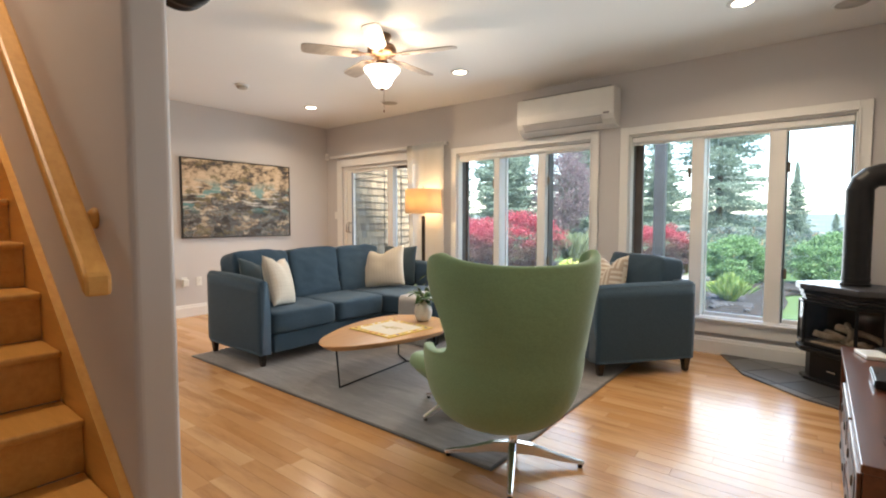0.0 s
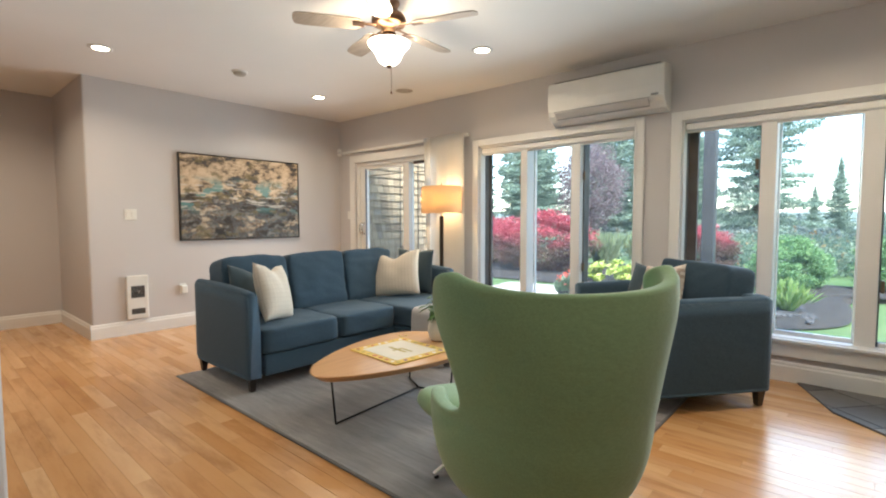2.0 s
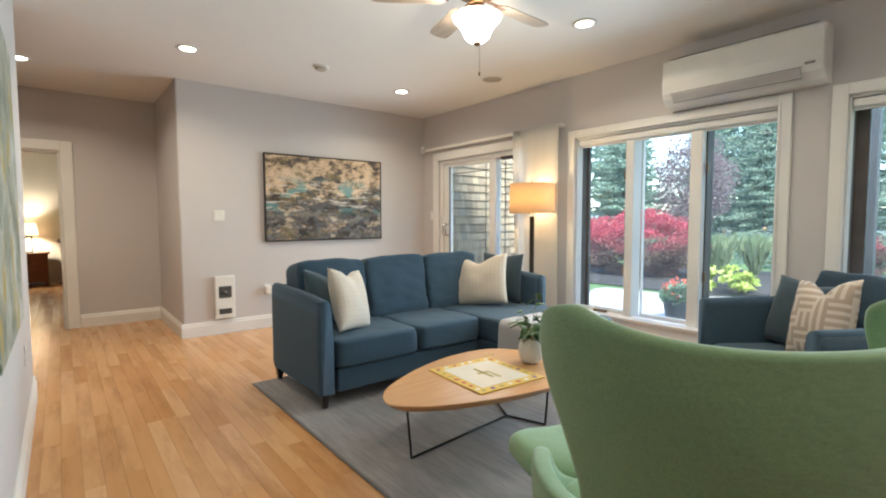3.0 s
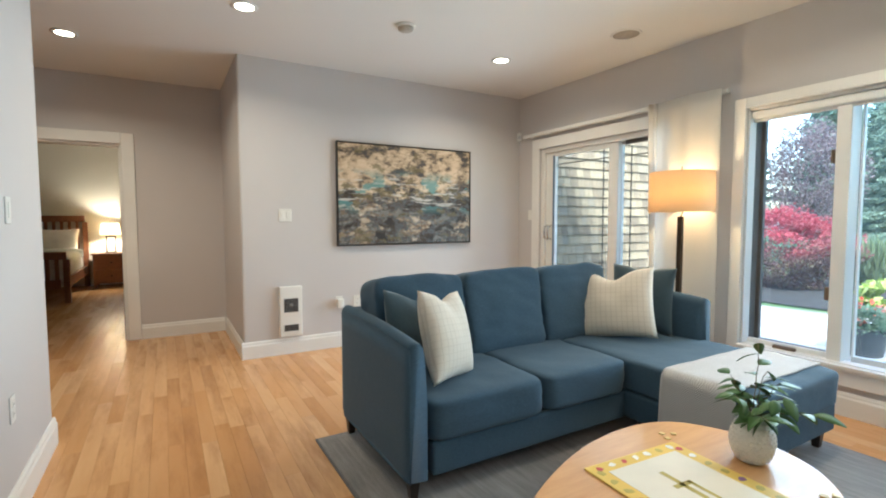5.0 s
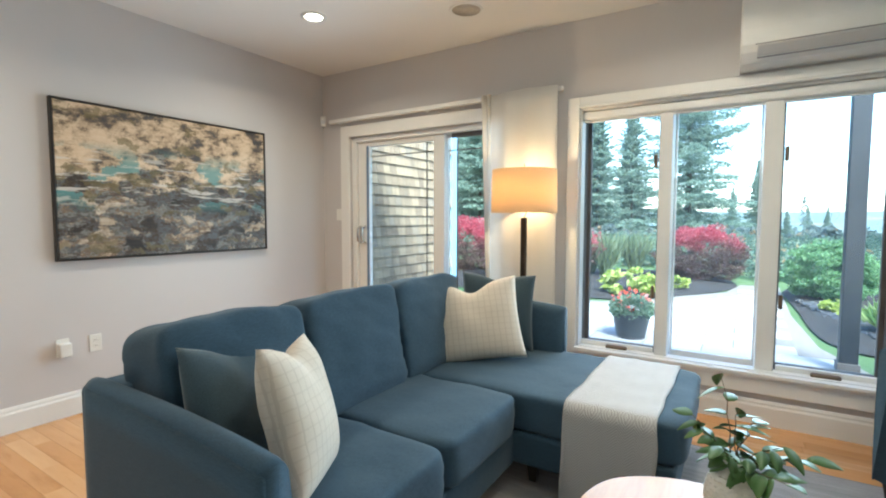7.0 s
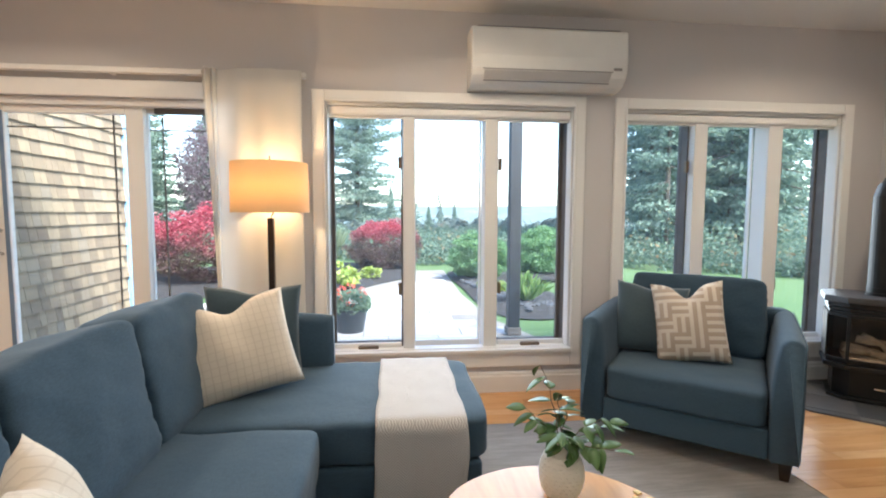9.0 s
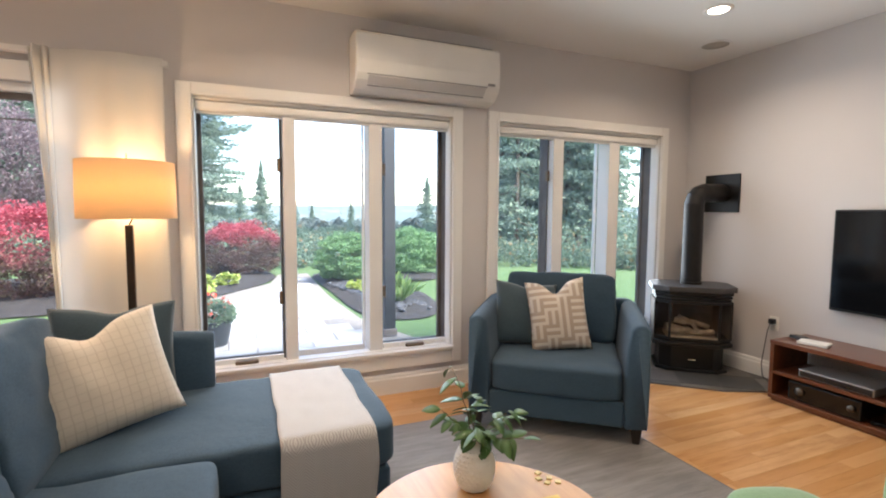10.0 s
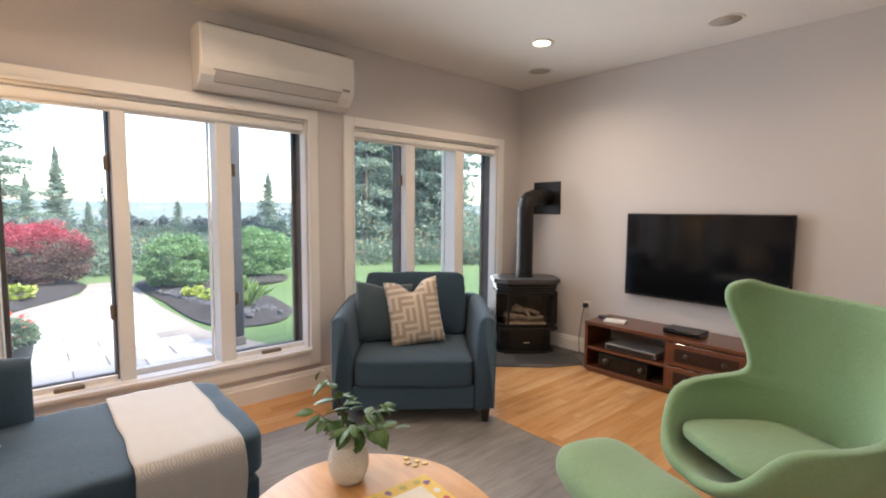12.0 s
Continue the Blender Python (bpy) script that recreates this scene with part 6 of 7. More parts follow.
# ---- bedroom ----
MISSION = wood("mission_cherry", (0.16, 0.055, 0.022), (0.27, 0.105, 0.045), 0.4, 0.15, (2.0, 24, 24), 0.0, False)
LINEN = surface("white_bed_linen", (0.74, 0.71, 0.64), 0.9, 0.05, 5, 150, 0.2)
QUILT = striped_cloth("pale_striped_quilt", (0.55, 0.56, 0.50), (0.30, 0.36, 0.36), 0.09, 0.2)
bed = empty("bed", pose(-12.85, 0.78, 0), "made-up mission-style cherry bed with slatted ends", "bed")
BW = 0.82
for nm, x, hgt in (("headboard", -1.10, 1.36), ("footboard", 1.05, 0.79)):
    hb = part(nm, box(x - 0.02, -BW, hgt - 0.12, x + 0.02, BW, hgt, 0.006), MISSION, bed)
    part("lower_rail", box(x - 0.02, -BW + 0.08, 0.22, x + 0.02, BW - 0.08, 0.36, 0.004), MISSION, hb)
    for s in (-1, 1):
        part("post", box(x - 0.04, s * BW - 0.04, 0, x + 0.04, s * BW + 0.04, hgt - 0.125 if nm == "headboard" else hgt - 0.12, 0.004), MISSION, hb)
    for k in range(13):
        y = -BW + 0.12 + k * (2 * BW - 0.24) / 12
        part("slat", box(x - 0.010, y - 0.025, 0.361, x + 0.010, y + 0.025, hgt - 0.1205), MISSION, hb)
for s in (-1, 1):
    part("side_rail", box(-1.06, s * BW - 0.02, 0.24, 1.01, s * BW + 0.02, 0.40, 0.004), MISSION, bed)
part("mattress", puffy(-1.06, -BW + 0.03, 0.30, 1.01, BW - 0.03, 0.60, 12, 8), LINEN, bed, smooth=True)
q = puffy(-0.50, -BW - 0.03, 0.38, 1.0, BW + 0.03, 0.74, 8, 12, 0.03, 2)
part("quilt", q, LINEN, bed, "rumpled white duvet", True)
part("quilt_fold", puffy(-0.62, -BW - 0.035, 0.58, 0.0, BW + 0.035, 0.765, 6, 10, 0.02, 5), QUILT, bed, "folded striped quilt", True)
for y in (-0.40, 0.40):
    p_ = part("bed_pillow", pillow_mesh(0.70, 0.56, 0.20), LINEN, None, "", True)
    p_.matrix_world = pose(-13.62, 0.78 + y, 0.60, 0, 0, 90) @ pose(0, 0, 0, -24, 0, 0)
    tagged(p_, "plump white pillow leaning on the headboard", "pillow", "bed pillows")
ns = empty("nightstand", pose(-13.73, 2.03, 0), "cherry nightstand with two drawers beside the bed", "nightstand")
part("carcass", box(-0.22, -0.29, 0.08, 0.21, 0.29, 0.62, 0.004), MISSION, ns)
part("top", box(-0.24, -0.32, 0.6205, 0.24, 0.32, 0.65, 0.006), MISSION, ns)
for z0, z1 in ((0.36, 0.59), (0.11, 0.34)):
    d = part("drawer_front", box(0.2105, -0.26, z0, 0.226, 0.26, z1, 0.004), MISSION, ns)
    kb = lathe([(0, 0), (0.012, 0), (0.016, 0.02), (0, 0.022)], 14)
    kb.transform(pose(0.2262, 0, (z0 + z1) / 2, 0, 90, 0))
    part("knob", kb, BLACKMETAL, d, "dark round knob", True)
for sx in (-0.19, 0.18):
    for sy in (-0.26, 0.26):
        part("leg", box(sx - 0.025, sy - 0.025, 0, sx + 0.025, sy + 0.025, 0.0795), MISSION, ns)
BSHADE = Nodes("bedside_shade")
_tr, _mx = BSHADE.n.new("ShaderNodeBsdfTranslucent"), BSHADE.n.new("ShaderNodeMixShader")
_tr.inputs[0].default_value = (0.9, 0.82, 0.68, 1)
BSHADE.b.inputs["Base Color"].default_value = (0.85, 0.78, 0.66, 1)
_mx.inputs[0].default_value = 0.5
BSHADE.link(BSHADE.b.outputs[0], _mx.inputs[1])
BSHADE.link(_tr.outputs[0], _mx.inputs[2])
BSHADE.link(_mx.outputs[0], BSHADE.n["Material Output"].inputs[0])
bl_ = empty("bedside_lamp", pose(-13.72, 2.02, 0.651), "lit bedside lamp with an open dark frame base", "table lamp")
part("foot", box(-0.07, -0.09, 0, 0.07, 0.09, 0.02, 0.003), BRONZE, bl_)
for s in (-1, 1):
    part("upright", box(-0.012, s * 0.07 - 0.010, 0.0205, 0.012, s * 0.07 + 0.010, 0.30), BRONZE, bl_)
part("top_bar", box(-0.014, -0.085, 0.3005, 0.014, 0.085, 0.325), BRONZE, bl_)
part("stem", tube([(0, 0, 0.325), (0, 0, 0.36)], 0.008, 8), BRONZE, bl_)
part("shade", drum(0.17, 0.14, 0.345, 0.56, 0.003), BSHADE.mat, bl_, "glowing cream fabric shade", True)
part("harp", tube([(0, 0, 0.36), (0.03, 0, 0.42), (0, 0, 0.55), (0, 0, 0.59)], 0.003, 6), BRONZE, bl_)

# ---- outside: ground, patio, beds ----
GRASS = Nodes("lawn_and_meadow")
_p = GRASS.coords()
_a, _b = GRASS.noise(_p, 0.35, 4.0), GRASS.noise(_p, 22.0, 3.0)
_c = GRASS.ramp(_a, [(0.35, (0.075, 0.125, 0.055)), (0.65, (0.115, 0.165, 0.08))])
_c = GRASS.mix(GRASS.math("MULTIPLY", _b, 0.5), _c, (0.035, 0.075, 0.02))
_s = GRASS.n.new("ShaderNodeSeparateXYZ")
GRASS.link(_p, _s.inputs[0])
# beyond the lawn: woodland tones with distance haze painted in, by y
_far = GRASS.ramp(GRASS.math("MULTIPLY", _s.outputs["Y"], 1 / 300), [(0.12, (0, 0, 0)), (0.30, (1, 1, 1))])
_hazy_wood = GRASS.ramp(GRASS.noise(_p, 0.03, 5.0, 0.7), [(0.40, (0.10, 0.145, 0.15)), (0.55, (0.13, 0.16, 0.15)), (0.62, (0.20, 0.16, 0.10)), (0.72, (0.14, 0.18, 0.17))])
GRASS.link(GRASS.mix(_far, _c, _hazy_wood), GRASS.b.inputs["Base Color"])
GRASS.b.inputs["Roughness"].default_value = 0.95
GRASS.b.inputs["Specular IOR Level"].default_value = 0.1
GRASS.bump(_b, 0.6, 0.03)


def land(x, y):
    r = math.hypot(x + 3, y - 7)
    z = GROUND - 0.03
    if r > 26:
        t = min(1, (r - 26) / 90)
        z -= 6.5 * t * t * (3 - 2 * t)
    if r > 170:
        t = min(1, (r - 170) / 700)
        z += (19 + 7 * noise.noise(Vector((x / 260, y / 260, 2)))) * t * t * (3 - 2 * t)
    return z


b = bmesh.new()
radii = [0.0, 3, 6, 10, 15, 20, 26, 34, 44, 56, 72, 90, 116, 150, 190, 240, 320, 430, 580, 760, 1000, 1500]
NA = 72
rings = []
for r in radii:
    if r == 0:
        rings.append([b.verts.new((-3, 7, GROUND - 0.03))])
        continue
    ring = []
    for k in range(NA):
        a = math.tau * k / NA
        x, y = -3 + r * math.cos(a), 7 + r * math.sin(a)
        z = land(x, y)
        if y < YN + 0.3 and r < 30:
            z = -0.2
        ring.append(b.verts.new((x, y, z)))
    rings.append(ring)
for lo, hi in zip(rings, rings[1:]):
    for k in range(NA):
        q = list(dict.fromkeys([lo[k % len(lo)], hi[k], hi[(k + 1) % NA], lo[(k + 1) % len(lo)]]))
        b.faces.new(q)
bmesh.ops.recalc_face_normals(b, faces=b.faces[:])
structure("ground", b, GRASS.mat, "green lawn falling away to a wooded valley tinted with haze", "ground", True)

PAVER = Nodes("pale_concrete_paver")
_i = PAVER.add("ShaderNodeObjectInfo")
_n = PAVER.noise(PAVER.coords(random_shift=True), 7, 5.0, 0.65)
_c = PAVER.ramp(_i.outputs["Random"], [(0.0, (0.33, 0.315, 0.31)), (1.0, (0.44, 0.425, 0.42))])
PAVER.link(PAVER.mix(PAVER.math("MULTIPLY", _n, 0.4), _c, (0.26, 0.25, 0.23)), PAVER.b.inputs["Base Color"])
PAVER.b.inputs["Roughness"].default_value = 0.8
PAVER.bump(_n, 0.4, 0.004)
MULCH = surface("dark_bark_mulch", (0.030, 0.026, 0.025), 0.95, 0.45, 9, 60, 1.0, depth=0.03)
GRAVEL = surface("sandy_joint", (0.20, 0.18, 0.16), 0.95, 0.2, 20, 90, 0.4)
PATIO = [(-7.15, YN + 0.24), (-1.9, YN + 0.24), (-2.30, 8.6), (-2.72, 9.9), (-2.84, 12.0), (-2.80, 15.5), (-3.5, 15.5), (-3.74, 14.1), (-4.5, 13.0), (-5.0, 12.2), (-5.6, 11.7), (-7.15, 11.5)]
pv = structure("patio", prism(PATIO, GROUND - 0.06, GROUND - 0.012), GRAVEL, "pale paved patio and garden path", "patio")


def inside(pt, poly):
    hit = False
    for (x0, y0), (x1, y1) in zip(poly, poly[1:] + poly[:1]):
        if (y0 > pt[1]) != (y1 > pt[1]) and pt[0] < (x1 - x0) * (pt[1] - y0) / (y1 - y0) + x0:
            hit = not hit
    return hit


PX, PY = 0.60, 0.40
paver_me = {}
rnd = random.Random(5)
for j in range(24):
    for i in range(-2, 13):
        x0 = -7.15 + i * PX + (0.3 if j % 2 else 0)
        y0 = YN + 0.25 + j * PY
        if all(inside(p, PATIO) for p in ((x0 + 0.02, y0 + 0.02), (x0 + PX - 0.02, y0 + 0.02), (x0 + PX - 0.02, y0 + PY - 0.02), (x0 + 0.02, y0 + PY - 0.02))):
            if "p" not in paver_me:
                bb = box(-PX / 2 + 0.006, -PY / 2 + 0.006, -0.05, PX / 2 - 0.006, PY / 2 - 0.006, 0.0, 0.006)
                me = bpy.data.meshes.new("paving_slab")
                bb.to_mesh(me)
                bb.free()
                me.materials.append(PAVER.mat)
                paver_me["p"] = me
            ob = new("paving_slab", paver_me["p"])
            ob.parent = pv
            ob.location = (x0 + PX / 2, y0 + PY / 2, GROUND + rnd.uniform(-0.002, 0.002))


def mound(name, outline, height, label):
    """A planting bed: a low heap inside a smooth outline."""
    cx = sum(p[0] for p in outline) / len(outline)
    cy = sum(p[1] for p in outline) / len(outline)
    o = rounded(outline, 5)
    b = bmesh.new()
    rings = []
    for f, h in ((1.0, -0.05), (0.97, 0.02), (0.85, 0.6), (0.6, 0.9), (0.3, 1.0)):
        rings.append([b.verts.new((cx + (x - cx) * f, cy + (y - cy) * f, GROUND + h * height + (0.03 * noise.noise(Vector((x * 3, y * 3, f * 5))) if h > 0.1 else 0))) for x, y in o])
    for lo, hi in zip(rings, rings[1:]):
        for k in range(len(o)):
            b.faces.new((lo[k], lo[(k + 1) % len(o)], hi[(k + 1) % len(o)], hi[k]))
    b.faces.new(rings[-1])
    bmesh.ops.recalc_face_normals(b, faces=b.faces[:])
    return structure(name, b, MULCH, label, "flower bed", True)


mound("flower_bed_west", [(-7.0, 11.9), (-5.5, 12.0), (-4.9, 12.5), (-3.85, 14.1), (-3.6, 15.6), (-4.6, 17.4), (-9.5, 16.5), (-10.5, 13.5), (-9.0, 12.0)], 0.10, "dark mulched flower bed beside the path")
mound("flower_bed_east", [(-1.9, 9.7), (-1.3, 10.4), (-1.2, 11.6), (-1.2, 12.8), (-0.1, 13.5), (0.1, 14.6), (-1.5, 15.2), (-2.7, 15.2), (-2.72, 12.4), (-2.6, 10.2)], 0.09, "dark mulched flower bed along the lawn")
STONE = surface("river_stone", (0.045, 0.046, 0.052), 0.7, 0.35, 2, 60, 0.3)
st_b = bmesh.new()
rnd = random.Random(8)
for k in range(420):
    t = rnd.random()
    x, y = -2.45 + 0.55 * t + rnd.uniform(-0.22, 0.30), 13.0 - 2.7 * t + rnd.uniform(-0.3, 0.3)
    m = Matrix.Translation((x, y, GROUND + 0.06)) @ Matrix.Rotation(rnd.uniform(0, 3), 4, "Z") @ Matrix.Diagonal((rnd.uniform(0.03, 0.08), rnd.uniform(0.03, 0.06), rnd.uniform(0.02, 0.04), 1))
    bmesh.ops.create_icosphere(st_b, subdivisions=1, radius=1, matrix=m)
tagged(part("bed_stones", st_b, STONE), "loose grey river stones along the bed", "stones", kind="stuff")


# ---- leaves and trees ----
def leaf_cloud(name, centers, normals, size, mat, aspect=0.5, seed=1, jitter=1.0):
    """Many small leaves as one mesh, each a bent pair of triangles."""
    r = np.random.RandomState(seed)
    n = len(centers)
    d = r.normal(size=(n, 3)) * jitter + normals
    d /= np.linalg.norm(d, axis=1)[:, None] + 1e-9
    s = np.cross(d, r.normal(size=(n, 3)))
    s /= np.linalg.norm(s, axis=1)[:, None] + 1e-9
    u = np.cross(d, s)
    k = (size * r.uniform(0.6, 1.35, n))[:, None]
    p0, p2 = centers - d * k * 0.5, centers + d * k * 0.5
    p1, p3 = centers + s * k * aspect * 0.5 + u * k * 0.10, centers - s * k * aspect * 0.5 + u * k * 0.10
    verts = np.stack([p0, p1, p2, p3], 1).reshape(-1, 3)
    idx = np.arange(n) * 4
    tri = np.concatenate([np.stack([idx, idx + 1, idx + 2], 1), np.stack([idx, idx + 2, idx + 3], 1)])
    me = bpy.data.meshes.new(name)
    me.from_pydata(verts.tolist(), [], tri.tolist())
    me.materials.append(mat)
    return me


def foliage(name, stops, rough=0.75, height=None):
    """Leaf colour from leaf to leaf; height: a second colour towards the top of the shrub."""
    m = Nodes(name)
    g = m.add("ShaderNodeNewGeometry")
    c = m.ramp(g.outputs["Random Per Island"], stops)
    if height:
        sep = m.n.new("ShaderNodeSeparateXYZ")
        m.link(m.coords(), sep.inputs[0])
        nz = m.noise(m.coords(), 2.2, 3.0)
        f = m.ramp(m.math("MULTIPLY", m.math("ADD", sep.outputs["Z"], m.math("MULTIPLY", nz, 0.7)), 0.5), [(height[0] / 2, (0, 0, 0)), (height[1] / 2, (1, 1, 1))])
        c = m.mix(f, c, m.ramp(g.outputs["Random Per Island"], height[2]))
    m.link(c, m.b.inputs["Base Color"])
    m.b.inputs["Roughness"].default_value = rough
    m.b.inputs["Specular IOR Level"].default_value = 0.2
    tr, mx = m.n.new("ShaderNodeBsdfTranslucent"), m.n.new("ShaderNodeMixShader")
    m.link(c, tr.inputs[0])
    mx.inputs[0].default_value = 0.48
    m.link(m.b.outputs[0], mx.inputs[1])
    m.link(tr.outputs[0], mx.inputs[2])
    m.link(mx.outputs[0], m.n["Material Output"].inputs[0])
    return m.mat


BARK = surface("grey_brown_bark", (0.09, 0.07, 0.055), 0.95, 0.3, 6, 40, 0.8, depth=0.02)
F_RED = foliage("burning_bush_leaf", [(0, (0.085, 0.050, 0.052)), (0.5, (0.14, 0.080, 0.080)), (1, (0.15, 0.13, 0.075))], 0.7, (0.98, 1.38, [(0, (0.29, 0.042, 0.062)), (0.6, (0.40, 0.072, 0.098)), (1, (0.48, 0.17, 0.19))]))
F_JUN = foliage("juniper_green", [(0, (0.068, 0.145, 0.062)), (0.6, (0.165, 0.30, 0.135)), (1, (0.29, 0.43, 0.22))])
# needle greens lightened so that the colour itself carries the mist
F_SPR = foliage("hazy_spruce_needles", [(0, (0.135, 0.195, 0.160)), (0.6, (0.205, 0.280, 0.220)), (1, (0.28, 0.345, 0.27))])
F_HOS = foliage("yellow_green_hosta", [(0, (0.17, 0.26, 0.05)), (0.5, (0.35, 0.43, 0.10)), (1, (0.52, 0.55, 0.20))], 0.5)
F_DAY = foliage("daylily_green", [(0, (0.11, 0.20, 0.06)), (0.6, (0.21, 0.32, 0.11)), (1, (0.34, 0.42, 0.18))], 0.5)
F_PUR = foliage("purple_leaf", [(0, (0.13, 0.095, 0.11)), (0.6, (0.20, 0.15, 0.165)), (1, (0.30, 0.24, 0.25))])
F_GRS = foliage("pale_ornamental_grass", [(0, (0.13, 0.18, 0.10)), (1, (0.25, 0.30, 0.18))])


def shrub(name, x, y, rx, ry, h, n, size, mat, label, category, seed, flat=0.5, group="", stems=True):
    r = np.random.RandomState(seed)
    m = 170 if n > 3000 else 26
    d = r.normal(size=(m, 3))
    d[:, 2] = np.maximum(d[:, 2], -0.9)
    d /= np.linalg.norm(d, axis=1)[:, None]
    lump = np.array([1 + 0.16 * noise.noise(Vector(p) * 1.9 + Vector((seed, 0, 0))) for p in d.tolist()])
    heart = d * (lump * r.uniform(0.66, 0.86, m))[:, None]
    pick = r.randint(0, m, n)
    w = r.normal(size=(n, 3))
    w /= np.linalg.norm(w, axis=1)[:, None]
    p = heart[pick] + w * (0.20 * r.uniform(0.15, 1.0, n) ** 0.5 * r.uniform(0.7, 1.2, m)[pick])[:, None] * np.array([1, 1, 0.75])
    v = w + 0.7 * d[pick]
    v /= np.linalg.norm(v, axis=1)[:, None]
    c = np.stack([p[:, 0] * rx, p[:, 1] * ry, h * 0.46 + p[:, 2] * h * 0.62], 1)
    c[:, 2] = np.abs(c[:, 2] - 0.04) + 0.04
    root = empty(name, pose(x, y, GROUND + 0.05), label, category, group)
    me = leaf_cloud("crown", c, v * np.array([1, 1, flat]), size, mat, 0.55, seed, 0.7)
    ob = new("crown", me)
    ob.parent = root
    if stems:
        b = bmesh.new()
        rr = random.Random(seed)
        for k in range(9):
            a = rr.uniform(0, math.tau)
            tube([(0.05 * math.cos(a), 0.05 * math.sin(a), -0.06), (rx * 0.3 * math.cos(a), ry * 0.3 * math.sin(a), h * 0.35), (rx * 0.62 * math.cos(a), ry * 0.62 * math.sin(a), h * 0.75)], 0.018, 6, b, 0.4)
        part("stems", b, BARK, root)
    return root


shrub("burning_bush", -4.35, 15.6, 1.05, 0.90, 1.20, 26000, 0.048, F_RED, "rounded shrub turning bright red on top", "shrub", 3, 0.3, "red shrubs", False)
shrub("burning_bush", -7.6, 13.5, 1.50, 1.2, 1.62, 24000, 0.055, F_RED, "broad spreading shrub in crimson autumn leaf", "shrub", 4, 0.3, "red shrubs")
shrub("burning_bush", -10.1, 14.6, 1.40, 1.2, 1.45, 16000, 0.060, F_RED, "broad crimson shrub at the end of the bed", "shrub", 9, 0.3, "red shrubs")
shrub("juniper_bush", -2.20, 13.7, 0.74, 0.72, 0.98, 26000, 0.044, F_JUN, "low weeping bright green evergreen shrub", "shrub", 5, -0.6, "evergreen shrubs", False)
shrub("juniper_bush", -0.40, 14.4, 1.0, 0.90, 1.06, 26000, 0.046, F_JUN, "rounded green evergreen shrub on the lawn edge", "shrub", 6, -0.6, "evergreen shrubs", False)
for k, (x, y, s) in enumerate(((-5.25, 12.5, 0.52), (-4.55, 13.6, 0.24), (-2.30, 12.2, 0.20), (-2.15, 11.7, 0.17))):
    shrub("hosta", x, y, s, s, s * 0.95, 420, 0.17 if s > 0.4 else 0.12, F_HOS, "yellow-green hosta clump in the mulch", "plant", 20 + k, 0.1, "hostas", False)
rr = np.random.RandomState(47)
a, q, hh = rr.uniform(0, math.tau, 420), rr.uniform(0, 1, 420), rr.uniform(0.15, 1.0, 420)
c = np.stack([0.42 * q * hh * np.cos(a), 0.42 * q * hh * np.sin(a), 0.42 * hh * (1.1 - 0.5 * q * hh)], 1)
nrm = np.stack([0.9 * q * np.cos(a), 0.9 * q * np.sin(a), np.ones(420)], 1) * 3
g = empty("daylily", pose(-1.95, 10.7, GROUND + 0.03), "strappy light green daylily clump in the mulch", "plant")
o = new("blades", leaf_cloud("blades", c, nrm, 0.24, F_DAY, 0.10, 48, 0.35))
o.parent = g
for k, (x, y) in enumerate(((-6.2, 14.6), (-6.7, 15.2), (-5.7, 15.4))):
    rr = np.random.RandomState(40 + k)
    n = 700
    a, q, hh = rr.uniform(0, math.tau, n), rr.uniform(0, 1, n), rr.uniform(0.1, 1.0, n)
    c = np.stack([0.5 * q * hh * np.cos(a), 0.5 * q * hh * np.sin(a), 0.95 * hh], 1)
    nrm = np.stack([0.35 * q * np.cos(a), 0.35 * q * np.sin(a), np.ones(n)], 1) * 3
    g = empty("ornamental_grass", pose(x, y, GROUND), "tall pale clump of ornamental grass", "grass clump", "ornamental grasses")
    o = new("blades", leaf_cloud("blades", c, nrm, 0.34, F_GRS, 0.05, 41 + k, 0.25))
    o.parent = g

# flower pot on the patio
POT = surface("dark_plastic_planter", (0.04, 0.045, 0.05), 0.5, 0.15, 6, 120, 0.1)
PETAL = foliage("coral_petal", [(0, (0.60, 0.06, 0.04)), (0.7, (0.75, 0.20, 0.12)), (1, (0.8, 0.45, 0.40))])
F_POT = foliage("bedding_plant_leaf", [(0, (0.11, 0.18, 0.11)), (1, (0.33, 0.42, 0.30))])
fp_ = empty("flower_pot", pose(-4.62, 9.25, GROUND + 0.002), "dark planter with coral flowers and trailing greenery", "flower pot")
part("pot", lathe([(0, 0.0), (0.16, 0.0), (0.165, 0.01), (0.215, 0.27), (0.225, 0.28), (0.225, 0.30), (0.20, 0.30), (0.195, 0.26), (0, 0.26)], 28), POT, fp_, smooth=True)
for nm, n, size, mat, seed, lift, spread in (("greenery", 2600, 0.045, F_POT, 61, 0.35, 0.80), ("blossoms", 70, 0.050, PETAL, 62, 0.45, 0.75)):
    r = np.random.RandomState(seed)
    v = r.normal(size=(n, 3))
    v /= np.linalg.norm(v, axis=1)[:, None]
    rad = r.uniform(0.4, 1, n)[:, None] ** 0.5
    c = v * rad * np.array([0.33 * spread, 0.33 * spread, 0.16]) + np.array([0, 0, lift])
    o = new(nm, leaf_cloud(nm, c, v, size, mat, 0.7, seed))
    o.parent = fp_


